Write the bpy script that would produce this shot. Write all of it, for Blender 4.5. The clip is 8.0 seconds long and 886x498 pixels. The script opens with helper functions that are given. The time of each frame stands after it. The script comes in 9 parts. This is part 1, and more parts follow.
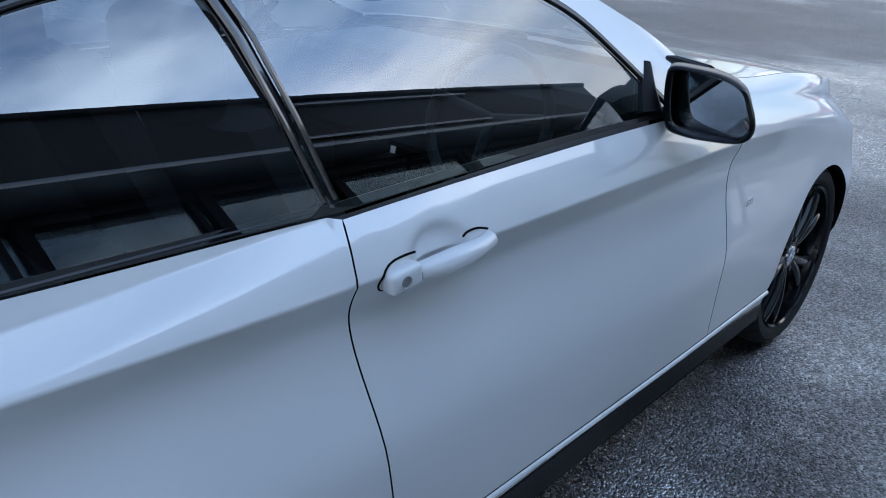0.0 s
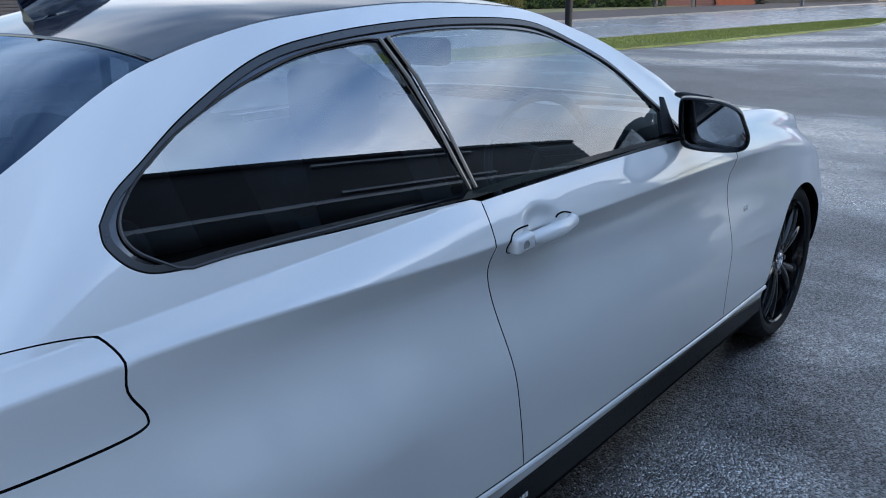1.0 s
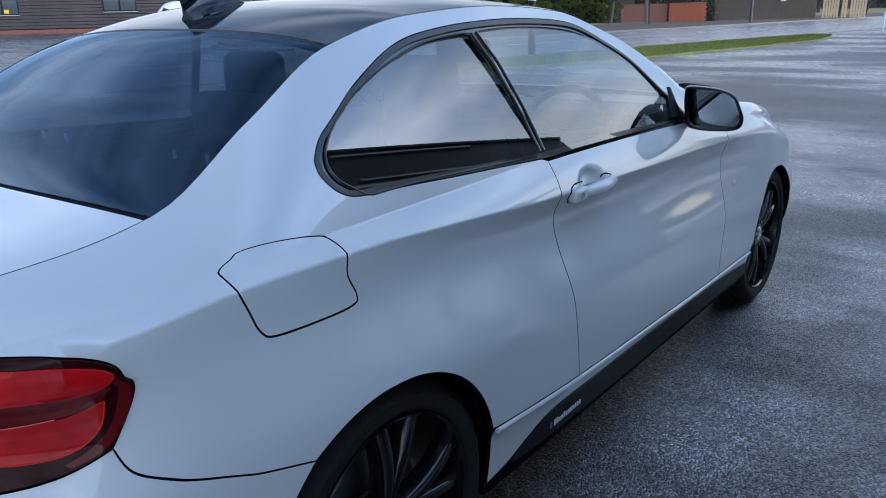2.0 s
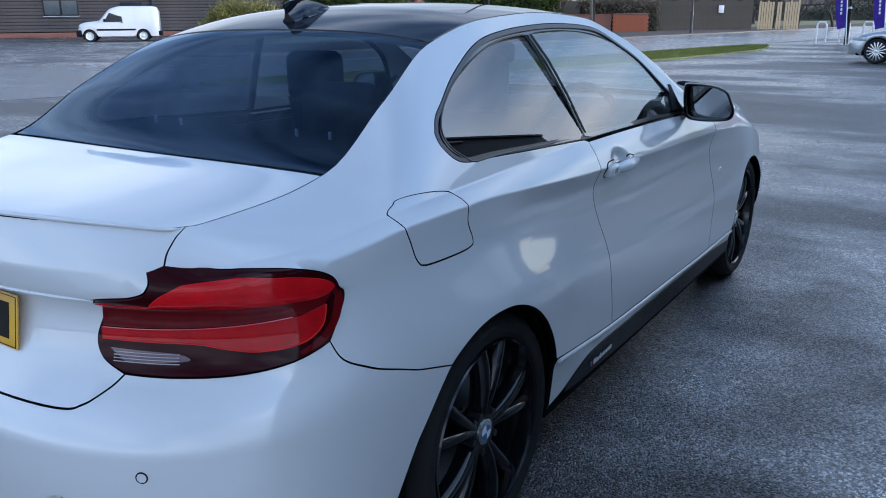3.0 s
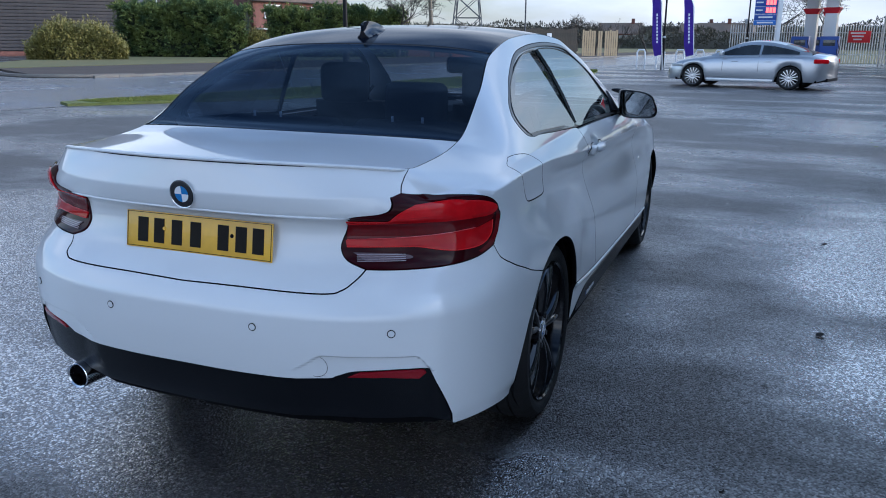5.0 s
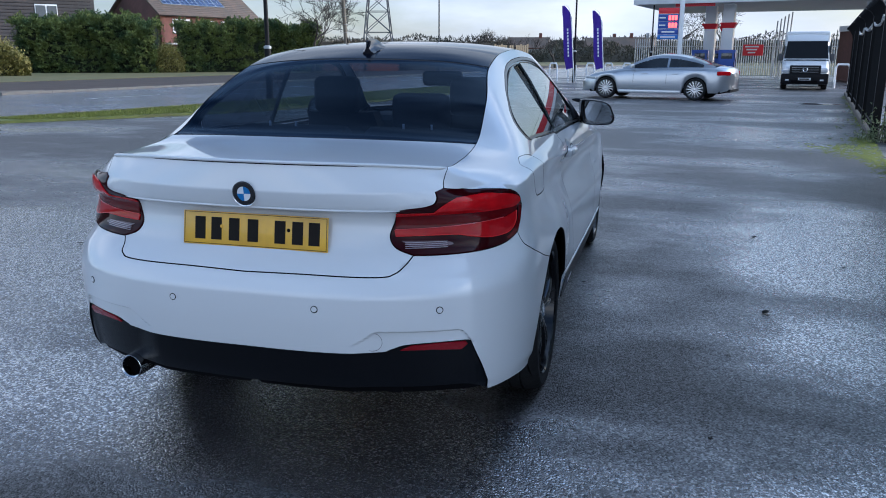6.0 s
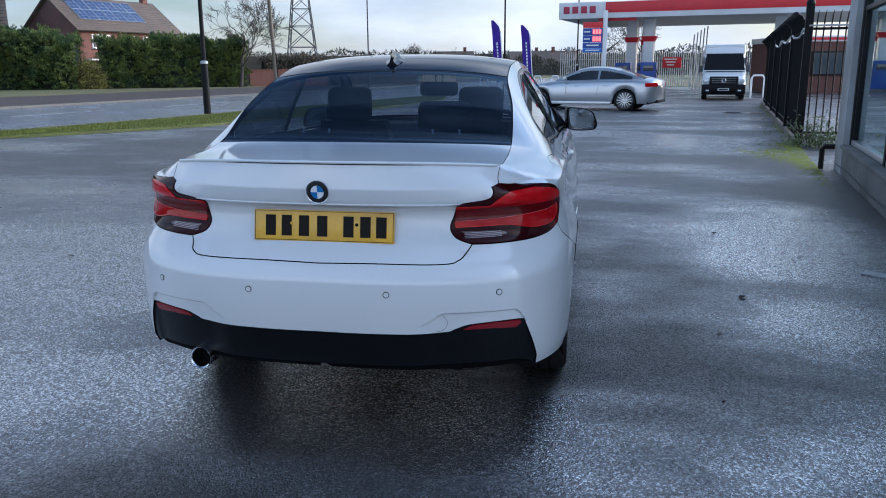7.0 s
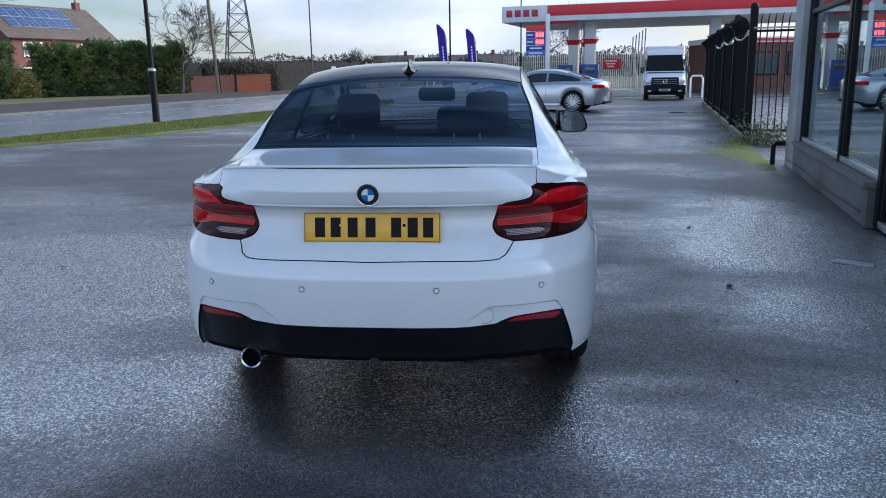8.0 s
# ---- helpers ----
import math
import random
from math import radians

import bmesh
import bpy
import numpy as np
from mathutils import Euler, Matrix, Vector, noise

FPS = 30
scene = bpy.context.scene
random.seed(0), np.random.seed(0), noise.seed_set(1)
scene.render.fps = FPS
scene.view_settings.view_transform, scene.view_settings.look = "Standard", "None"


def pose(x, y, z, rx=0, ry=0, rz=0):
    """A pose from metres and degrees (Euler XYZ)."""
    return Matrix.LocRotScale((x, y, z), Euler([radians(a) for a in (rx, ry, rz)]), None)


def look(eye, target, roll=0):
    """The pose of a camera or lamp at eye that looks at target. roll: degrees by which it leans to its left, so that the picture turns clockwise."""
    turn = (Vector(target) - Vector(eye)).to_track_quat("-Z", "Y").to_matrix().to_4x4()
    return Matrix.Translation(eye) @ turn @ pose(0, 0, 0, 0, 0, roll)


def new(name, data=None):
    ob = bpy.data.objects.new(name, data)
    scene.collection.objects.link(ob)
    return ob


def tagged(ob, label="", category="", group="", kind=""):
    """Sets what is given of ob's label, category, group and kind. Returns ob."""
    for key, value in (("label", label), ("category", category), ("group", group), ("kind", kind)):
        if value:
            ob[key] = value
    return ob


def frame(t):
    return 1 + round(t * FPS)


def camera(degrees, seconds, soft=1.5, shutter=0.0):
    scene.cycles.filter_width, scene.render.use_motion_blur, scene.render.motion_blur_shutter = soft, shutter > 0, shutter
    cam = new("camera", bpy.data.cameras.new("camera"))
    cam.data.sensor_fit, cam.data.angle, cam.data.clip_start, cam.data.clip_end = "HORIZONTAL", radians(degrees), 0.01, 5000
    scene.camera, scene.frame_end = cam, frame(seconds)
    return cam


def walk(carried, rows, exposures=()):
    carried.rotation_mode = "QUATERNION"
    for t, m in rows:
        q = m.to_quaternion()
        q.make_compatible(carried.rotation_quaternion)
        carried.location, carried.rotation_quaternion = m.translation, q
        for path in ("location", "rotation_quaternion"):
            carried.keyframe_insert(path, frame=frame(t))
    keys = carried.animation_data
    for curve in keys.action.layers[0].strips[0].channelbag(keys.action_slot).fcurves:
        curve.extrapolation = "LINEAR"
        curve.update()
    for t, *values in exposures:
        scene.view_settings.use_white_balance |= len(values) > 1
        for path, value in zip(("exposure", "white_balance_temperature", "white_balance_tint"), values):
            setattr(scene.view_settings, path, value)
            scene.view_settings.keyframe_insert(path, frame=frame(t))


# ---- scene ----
cam = camera(58.7, 8.0, soft=1.0)
PATH = [
    (0, (1.602, 0.069, 1.412), (0.363, 1.41, 0.595), 1.7),
    (0.5, (1.712, -0.207, 1.42), (0.472, 1.18, 0.684), 1.0),
    (1, (1.746, -0.507, 1.391), (0.503, 0.933, 0.772), -1.2),
    (2.5, (1.819, -1.32, 1.366), (0.694, 0.227, 0.782), -0.6),
    (3, (1.764, -1.594, 1.363), (0.702, 0.002, 0.797), -0.5),
    (3.5, (1.745, -1.881, 1.337), (0.755, -0.233, 0.783), -0.2),
    (4, (1.709, -2.149, 1.345), (0.799, -0.451, 0.807), -0.1),
    (4.5, (1.592, -2.412, 1.34), (0.776, -0.663, 0.815), 0.2),
    (6, (1.261, -3.103, 1.344), (0.743, -1.231, 0.867), 0.1),
    (6.5, (1.051, -3.292, 1.342), (0.625, -1.392, 0.883), -0.0),
    (7, (0.905, -3.489, 1.331), (0.561, -1.57, 0.887), -0.3),
    (7.5, (0.772, -3.661, 1.362), (0.501, -1.728, 0.925), -0.5),
    (8, (0.568, -3.703, 1.35), (0.363, -1.762, 0.913), -1.0),
]
walk(cam, [(t, look(eye, target, roll)) for t, eye, target, roll in PATH], [(0, 1.56, 5200, 10), (1, 1.34, 5150, 10), (2.5, 1.10, 4940, 10), (4, 0.97, 4860, 10), (8, 0.88, 5020, 10)])

# ---- daylight: a bright, broken winter overcast, low sun veiled ahead to the right ----
world = bpy.data.worlds.new("sky")
scene.world = world
world.use_nodes = True
wn, wl = world.node_tree.nodes, world.node_tree.links
wn.clear()
w_out, w_bg = wn.new("ShaderNodeOutputWorld"), wn.new("ShaderNodeBackground")
w_sky = wn.new("ShaderNodeTexSky")
w_sky.sky_type, w_sky.sun_disc = "NISHITA", False
w_sky.sun_elevation, w_sky.sun_rotation = radians(14), radians(58)
w_co, w_map = wn.new("ShaderNodeTexCoord"), wn.new("ShaderNodeMapping")
w_map.inputs["Scale"].default_value = (1.0, 1.0, 3.2)
w_map.inputs["Location"].default_value = (0.7, 0.3, 0.0)
w_n1, w_n2 = wn.new("ShaderNodeTexNoise"), wn.new("ShaderNodeTexNoise")
w_n1.inputs["Scale"].default_value, w_n1.inputs["Detail"].default_value, w_n1.inputs["Roughness"].default_value = 1.7, 7.0, 0.55
w_n2.inputs["Scale"].default_value, w_n2.inputs["Detail"].default_value = 3.6, 6.0
w_r1, w_r2 = wn.new("ShaderNodeValToRGB"), wn.new("ShaderNodeValToRGB")
w_r1.color_ramp.elements[0].position, w_r1.color_ramp.elements[1].position = 0.36, 0.57
w_r2.color_ramp.elements[0].position, w_r2.color_ramp.elements[0].color = 0.34, (4.5, 4.8, 5.2, 1)
w_r2.color_ramp.elements[1].position, w_r2.color_ramp.elements[1].color = 0.66, (8.2, 7.9, 7.4, 1)
w_mix = wn.new("ShaderNodeMix")
w_mix.data_type = "RGBA"
wl.new(w_co.outputs["Generated"], w_map.inputs["Vector"])
for n in (w_n1, w_n2):
    wl.new(w_map.outputs["Vector"], n.inputs["Vector"])
wl.new(w_n1.outputs["Fac"], w_r1.inputs["Fac"])
wl.new(w_n2.outputs["Fac"], w_r2.inputs["Fac"])
wl.new(w_r1.outputs["Color"], w_mix.inputs[0])
wl.new(w_sky.outputs["Color"], w_mix.inputs[6])
wl.new(w_r2.outputs["Color"], w_mix.inputs[7])
# the veiled sun stands low behind the showroom, ahead to the right: the cloud round it glows cream
w_dot, w_half, w_glow, w_mul = wn.new("ShaderNodeVectorMath"), wn.new("ShaderNodeMapRange"), wn.new("ShaderNodeValToRGB"), wn.new("ShaderNodeMix")
w_dot.operation = "DOT_PRODUCT"
w_dot.inputs[1].default_value = (0.68, 0.24, 0.69)
w_half.inputs["From Min"].default_value, w_half.inputs["From Max"].default_value = -1.0, 1.0
glow = w_glow.color_ramp
glow.interpolation = "EASE"
for k, (at, col) in enumerate(((0.0, (1.1, 1.12, 1.16)), (0.30, (1.05, 1.06, 1.08)), (0.70, (0.95, 0.95, 0.95)), (0.84, (2.3, 2.15, 1.95)), (0.97, (6.4, 5.7, 4.9)))):
    e = glow.elements[k] if k < 2 else glow.elements.new(at)
    e.position, e.color = at, (*col, 1)
w_mul.data_type, w_mul.blend_type = "RGBA", "MULTIPLY"
w_mul.inputs[0].default_value = 1.0
wl.new(w_co.outputs["Generated"], w_dot.inputs[0])
wl.new(w_dot.outputs["Value"], w_half.inputs["Value"])
wl.new(w_half.outputs["Result"], w_glow.inputs["Fac"])
wl.new(w_mix.outputs[2], w_mul.inputs[6])
wl.new(w_glow.outputs["Color"], w_mul.inputs[7])
# thicker, darker cloud ahead, blue-grey overhead; thin bright cloud low down behind
w_sep, w_far, w_up, w_gain, w_tone = wn.new("ShaderNodeSeparateXYZ"), wn.new("ShaderNodeMapRange"), wn.new("ShaderNodeValToRGB"), wn.new("ShaderNodeMix"), wn.new("ShaderNodeVectorMath")
w_far.interpolation_type = "SMOOTHSTEP"
for key, value in zip(("From Min", "From Max", "To Min", "To Max"), (-0.75, 0.9, 0.78, 0.53)):
    w_far.inputs[key].default_value = value
for k, (at, col) in enumerate(((0.0, (1.06, 1.0, 0.93)), (0.34, (1.06, 1.0, 0.93)), (0.60, (0.41, 0.51, 0.65)), (0.90, (0.19, 0.24, 0.32)))):
    e = w_up.color_ramp.elements[k] if k < 2 else w_up.color_ramp.elements.new(at)
    e.position, e.color = at, (*col, 1)
w_gain.data_type, w_gain.blend_type, w_tone.operation = "RGBA", "MULTIPLY", "SCALE"
w_gain.inputs[0].default_value = 1.0
wl.new(w_co.outputs["Generated"], w_sep.inputs["Vector"])
wl.new(w_sep.outputs["Y"], w_far.inputs["Value"])
wl.new(w_sep.outputs["Z"], w_up.inputs["Fac"])
wl.new(w_mul.outputs[2], w_gain.inputs[6])
wl.new(w_up.outputs["Color"], w_gain.inputs[7])
wl.new(w_gain.outputs[2], w_tone.inputs[0])
wl.new(w_far.outputs["Result"], w_tone.inputs["Scale"])
wl.new(w_tone.outputs["Vector"], w_bg.inputs["Color"])
w_bg.inputs["Strength"].default_value = 0.14
wl.new(w_bg.outputs["Background"], w_out.inputs["Surface"])
sun = new("sun", bpy.data.lights.new("sun", "SUN"))
sun.data.energy, sun.data.angle, sun.data.color = 0.7, radians(20), (1.0, 0.94, 0.86)
sun.matrix_world = look((0, 0, 30), (-12.4, -7.8, 26.3))

# ---- materials ----


def shader(name, base=(0.5, 0.5, 0.5), rough=0.5, metal=0.0, coat=0.0, spec=0.5, noise_scale=0.0, vary=0.0, bump=0.0, bump_scale=0.0, rough_vary=0.0, coords="Object", emit=None, strength=0.0, big_scale=0.0, big=None):
    """A principled surface with colour variation at two scales, roughness variation and fine relief."""
    m = bpy.data.materials.new(name)
    m.use_nodes = True
    n, l = m.node_tree.nodes, m.node_tree.links
    p = n["Principled BSDF"]
    p.inputs["Base Color"].default_value = (*base, 1)
    p.inputs["Roughness"].default_value, p.inputs["Metallic"].default_value = rough, metal
    p.inputs["Coat Weight"].default_value, p.inputs["Coat Roughness"].default_value = coat, 0.03
    p.inputs["Specular IOR Level"].default_value = spec
    if emit:
        p.inputs["Emission Color"].default_value, p.inputs["Emission Strength"].default_value = (*emit, 1), strength
    co = n.new("ShaderNodeTexCoord")
    source = None
    if noise_scale:
        tex = n.new("ShaderNodeTexNoise")
        tex.inputs["Scale"].default_value, tex.inputs["Detail"].default_value, tex.inputs["Roughness"].default_value = noise_scale, 6, 0.6
        l.new(co.outputs[coords], tex.inputs["Vector"])
        mix = n.new("ShaderNodeMix")
        mix.data_type, mix.blend_type = "RGBA", "MIX"
        mix.inputs[6].default_value = (*[max(0, c * (1 - vary)) for c in base], 1)
        mix.inputs[7].default_value = (*[min(1, c * (1 + vary)) for c in base], 1)
        l.new(tex.outputs["Fac"], mix.inputs[0])
        source = mix.outputs[2]
        if big:
            t2, r2, m2 = n.new("ShaderNodeTexNoise"), n.new("ShaderNodeValToRGB"), n.new("ShaderNodeMix")
            t2.inputs["Scale"].default_value, t2.inputs["Detail"].default_value = big_scale, 4
            r2.color_ramp.elements[0].position, r2.color_ramp.elements[1].position = 0.42, 0.66
            m2.data_type = "RGBA"
            m2.inputs[7].default_value = (*big, 1)
            l.new(co.outputs[coords], t2.inputs["Vector"])
            l.new(t2.outputs["Fac"], r2.inputs["Fac"])
            l.new(r2.outputs["Color"], m2.inputs[0])
            l.new(source, m2.inputs[6])
            source = m2.outputs[2]
        l.new(source, p.inputs["Base Color"])
        if rough_vary:
            mr = n.new("ShaderNodeMapRange")
            mr.inputs["To Min"].default_value, mr.inputs["To Max"].default_value = max(0, rough - rough_vary), min(1, rough + rough_vary)
            l.new(tex.outputs["Fac"], mr.inputs["Value"])
            l.new(mr.outputs["Result"], p.inputs["Roughness"])
    if bump:
        bt, b = n.new("ShaderNodeTexNoise"), n.new("ShaderNodeBump")
        bt.inputs["Scale"].default_value, bt.inputs["Detail"].default_value = bump_scale, 5
        b.inputs["Strength"].default_value, b.inputs["Distance"].default_value = min(1, bump), 0.01
        l.new(co.outputs[coords], bt.inputs["Vector"])
        l.new(bt.outputs["Fac"], b.inputs["Height"])
        l.new(b.outputs["Normal"], p.inputs["Normal"])
    return m


def pane(name, tint, straight=0.04, gloss_rough=0.0, sheen=(0.95, 0.97, 1.0)):
    """Thin tinted glass: light goes straight through, the gloss grows from its value straight on to full at a glance."""
    m = bpy.data.materials.new(name)
    m.use_nodes = True
    n, l = m.node_tree.nodes, m.node_tree.links
    n.clear()
    out, mix, clear, gloss, fr = (n.new("ShaderNode" + k) for k in ("OutputMaterial", "MixShader", "BsdfTransparent", "BsdfGlossy", "LayerWeight"))
    fifth, rise = n.new("ShaderNodeMath"), n.new("ShaderNodeMapRange")
    fifth.operation = "POWER"
    fifth.inputs[1].default_value = 5.0
    rise.inputs["To Min"].default_value = straight
    clear.inputs["Color"].default_value = (*tint, 1)
    gloss.inputs["Roughness"].default_value = gloss_rough
    gloss.inputs["Color"].default_value = (*sheen, 1)
    fr.inputs["Blend"].default_value = 0.5
    l.new(fr.outputs["Facing"], fifth.inputs[0])
    l.new(fifth.outputs["Value"], rise.inputs["Value"])
    l.new(rise.outputs["Result"], mix.inputs["Fac"])
    l.new(clear.outputs["BSDF"], mix.inputs[1])
    l.new(gloss.outputs["BSDF"], mix.inputs[2])
    l.new(mix.outputs["Shader"], out.inputs["Surface"])
    return m


M_PAINT = shader("white_paint", (0.67, 0.68, 0.69), 0.30, 0.0, 1.0, 0.5, 900.0, 0.05, rough_vary=0.06)
M_PAINT.node_tree.nodes["Principled BSDF"].inputs["Coat IOR"].default_value = 1.52
M_ROOF = shader("black_paint", (0.003, 0.005, 0.012), 0.07, 0.0, 0.0, 0.45, noise_scale=700.0, vary=0.3)
M_GLOSS = shader("gloss_black", (0.008, 0.008, 0.010), 0.12, 0.0, 0.6, noise_scale=40.0, vary=0.3)
M_TRIM = shader("satin_black_trim", (0.014, 0.014, 0.016), 0.3, 0.0, 0.0, 0.5, 60.0, 0.3, rough_vary=0.08)
M_PLASTIC = shader("black_plastic", (0.0035, 0.004, 0.006), 0.42, 0.0, 0.0, 0.16, 90.0, 0.3, 0.15, 400.0)
M_HOUSING = shader("mirror_housing_black", (0.005, 0.005, 0.006), 0.22, 0.0, 0.0, 0.22, 60.0, 0.3)
M_SHUT = shader("dark_gap", (0.003, 0.003, 0.004), 0.8, spec=0.08)
M_RUBBER = shader("tyre_rubber", (0.010, 0.010, 0.011), 0.75, 0.0, 0.0, 0.3, 30.0, 0.35, 0.2, 150.0, 0.1, big_scale=3.0, big=(0.017, 0.0165, 0.016))
M_RIM = shader("black_alloy", (0.005, 0.005, 0.007), 0.10, 0.0, 0.0, 0.5, noise_scale=50.0, vary=0.3)
M_CHROME = shader("chrome", (0.75, 0.76, 0.78), 0.08, 1.0, noise_scale=30.0, vary=0.05)
M_STEEL = shader("brushed_steel", (0.45, 0.45, 0.46), 0.35, 1.0, noise_scale=60.0, vary=0.2)
M_CABIN = shader("dark_cabin", (0.022, 0.022, 0.025), 0.75, noise_scale=80.0, vary=0.4, bump=0.2, bump_scale=300.0)
M_SEAT = shader("black_seat_cloth", (0.028, 0.028, 0.032), 0.8, noise_scale=120.0, vary=0.4, bump=0.3, bump_scale=500.0)
G_CLEAR = pane("side_glass", (0.58, 0.66, 0.67), 0.12)
G_DARK = pane("privacy_glass", (0.30, 0.34, 0.38), 0.12)
G_REAR = pane("rear_glass", (0.25, 0.30, 0.38), 0.05, sheen=(0.50, 0.64, 0.84))
G_WIND = pane("windscreen_glass", (0.88, 0.91, 0.90), 0.035)

# ---- mesh helpers ----
from mathutils.geometry import delaunay_2d_cdt


def under(ob, parent):
    """Puts a part under its thing without moving it; a sub-part stays in its part's frame."""
    ob.parent = parent
    if parent and not parent.parent:
        ob.matrix_parent_inverse = parent.matrix_world.inverted()


def solid(name, verts, faces, material, parent=None, label="", smooth=False, normals=None):
    me = bpy.data.meshes.new(name)
    me.from_pydata([tuple(v) for v in verts], [], [tuple(f) for f in faces])
    me.materials.append(material)
    if smooth:
        me.shade_smooth()
    if normals is not None:
        me.normals_split_custom_set_from_vertices([tuple(n) for n in normals])
    ob = new(name, me)
    under(ob, parent)
    if label:
        tagged(ob, label)
    return ob


def part(name, bm, material, parent=None, label="", smooth=True, sharp=35):
    me = bpy.data.meshes.new(name)
    bmesh.ops.recalc_face_normals(bm, faces=bm.faces)
    bm.to_mesh(me)
    bm.free()
    me.materials.append(material)
    if smooth:
        me.shade_smooth()
        me.set_sharp_from_angle(angle=radians(sharp))
    ob = new(name, me)
    under(ob, parent)
    if label:
        tagged(ob, label)
    return ob


def thing(name, label, category, at=(0, 0, 0), turn=0.0, group="", kind=""):
    ob = new(name)
    ob.matrix_world = pose(*at, 0, 0, turn)
    return tagged(ob, label, category, group, kind)


def box(bm, size, at=(0, 0, 0), bevel=0.0, rot=None, segments=2):
    m = Matrix.Translation(at) @ (rot or Matrix()) @ Matrix.Diagonal((*size, 1))
    made = bmesh.ops.create_cube(bm, size=1, matrix=m)
    if bevel:
        edges = {e for v in made["verts"] for e in v.link_edges}
        bmesh.ops.bevel(bm, geom=list(edges), offset=bevel, segments=segments, affect="EDGES", profile=0.6)
    return bm


def rod(bm, a, b, r1, r2=None, n=10, caps=True):
    a, b = Vector(a), Vector(b)
    turn = (b - a).to_track_quat("Z", "Y").to_matrix().to_4x4()
    bmesh.ops.create_cone(bm, cap_ends=caps, segments=n, radius1=r1, radius2=r1 if r2 is None else r2, depth=(b - a).length, matrix=Matrix.Translation((a + b) / 2) @ turn)
    return bm


def tube(bm, pts, r, n=8, closed=False, flat=1.0):
    """A tube along points; r is one radius or one each."""
    pts = [Vector(p) for p in pts]
    rs = list(r) if hasattr(r, "__len__") else [r] * len(pts)
    rings = []
    side = None
    for i, p in enumerate(pts):
        a = pts[i - 1] if i or closed else p
        b = pts[(i + 1) % len(pts)] if i < len(pts) - 1 or closed else p
        d = (b - a).normalized()
        if side is None or abs(side.dot(d)) > 0.95:
            side = d.orthogonal().normalized()
        side = (side - d * side.dot(d)).normalized()
        up = d.cross(side)
        rings.append([bm.verts.new(p + rs[i] * (math.cos(k * math.tau / n) * side + flat * math.sin(k * math.tau / n) * up)) for k in range(n)])
    for i in range(len(rings) - (0 if closed else 1)):
        a, b = rings[i], rings[(i + 1) % len(rings)]
        for k in range(n):
            bm.faces.new((a[k], a[(k + 1) % n], b[(k + 1) % n], b[k]))
    if not closed:
        bm.faces.new(rings[0][::-1])
        bm.faces.new(rings[-1])
    return bm


def lathe(bm, profile, n=48, axis="x", at=(0, 0, 0), closed=False):
    """Turns (radius, along) pairs round an axis through at."""
    rings = []
    for r, h in profile:
        ring = []
        for k in range(n):
            c, s = math.cos(k * math.tau / n), math.sin(k * math.tau / n)
            v = (h, r * c, r * s) if axis == "x" else (r * c, h, r * s) if axis == "y" else (r * c, r * s, h)
            ring.append(bm.verts.new(Vector(v) + Vector(at)))
        rings.append(ring)
    for a, b in zip(rings, rings[1:] + ([rings[0]] if closed else [])):
        for k in range(n):
            bm.faces.new((a[k], a[(k + 1) % n], b[(k + 1) % n], b[k]))
    return bm


def smooth_loop(pts, per=6, corners=(), closed=True):
    """A dense Catmull-Rom line through 2D points, with sharp corners where told."""
    p = [np.array(q, float) for q in pts]
    n = len(p)
    out = []
    for i in range(n if closed else n - 1):
        p1, p2 = p[i], p[(i + 1) % n]
        p0 = p1 if i in corners or (not closed and i == 0) else p[i - 1]
        p3 = p2 if (i + 1) % n in corners or (not closed and i == n - 2) else p[(i + 2) % n]
        if i in corners:
            p0 = 2 * p1 - p2
        if (i + 1) % n in corners:
            p3 = 2 * p2 - p1
        for k in range(per):
            t = k / per
            out.append(0.5 * (2 * p1 + (p2 - p0) * t + (2 * p0 - 5 * p1 + 4 * p2 - p3) * t ** 2 + (3 * p1 - p0 - 3 * p2 + p3) * t ** 3))
    if not closed:
        out.append(p[-1])
    return np.array(out)


def inside(pts, poly):
    x, y = pts[:, 0][:, None], pts[:, 1][:, None]
    a, b = poly, np.roll(poly, -1, 0)
    hit = ((a[:, 1] > y) != (b[:, 1] > y)) & (x < (b[:, 0] - a[:, 0]) * (y - a[:, 1]) / (b[:, 1] - a[:, 1] + 1e-15) + a[:, 0])
    return hit.sum(1) % 2 == 1


def edge_gap(pts, poly):
    a, b = poly, np.roll(poly, -1, 0)
    d = b - a
    w = pts[:, None] - a
    t = np.clip((w * d).sum(-1) / ((d * d).sum(-1) + 1e-15), 0, 1)
    return np.linalg.norm(w - t[..., None] * d, axis=-1).min(1)


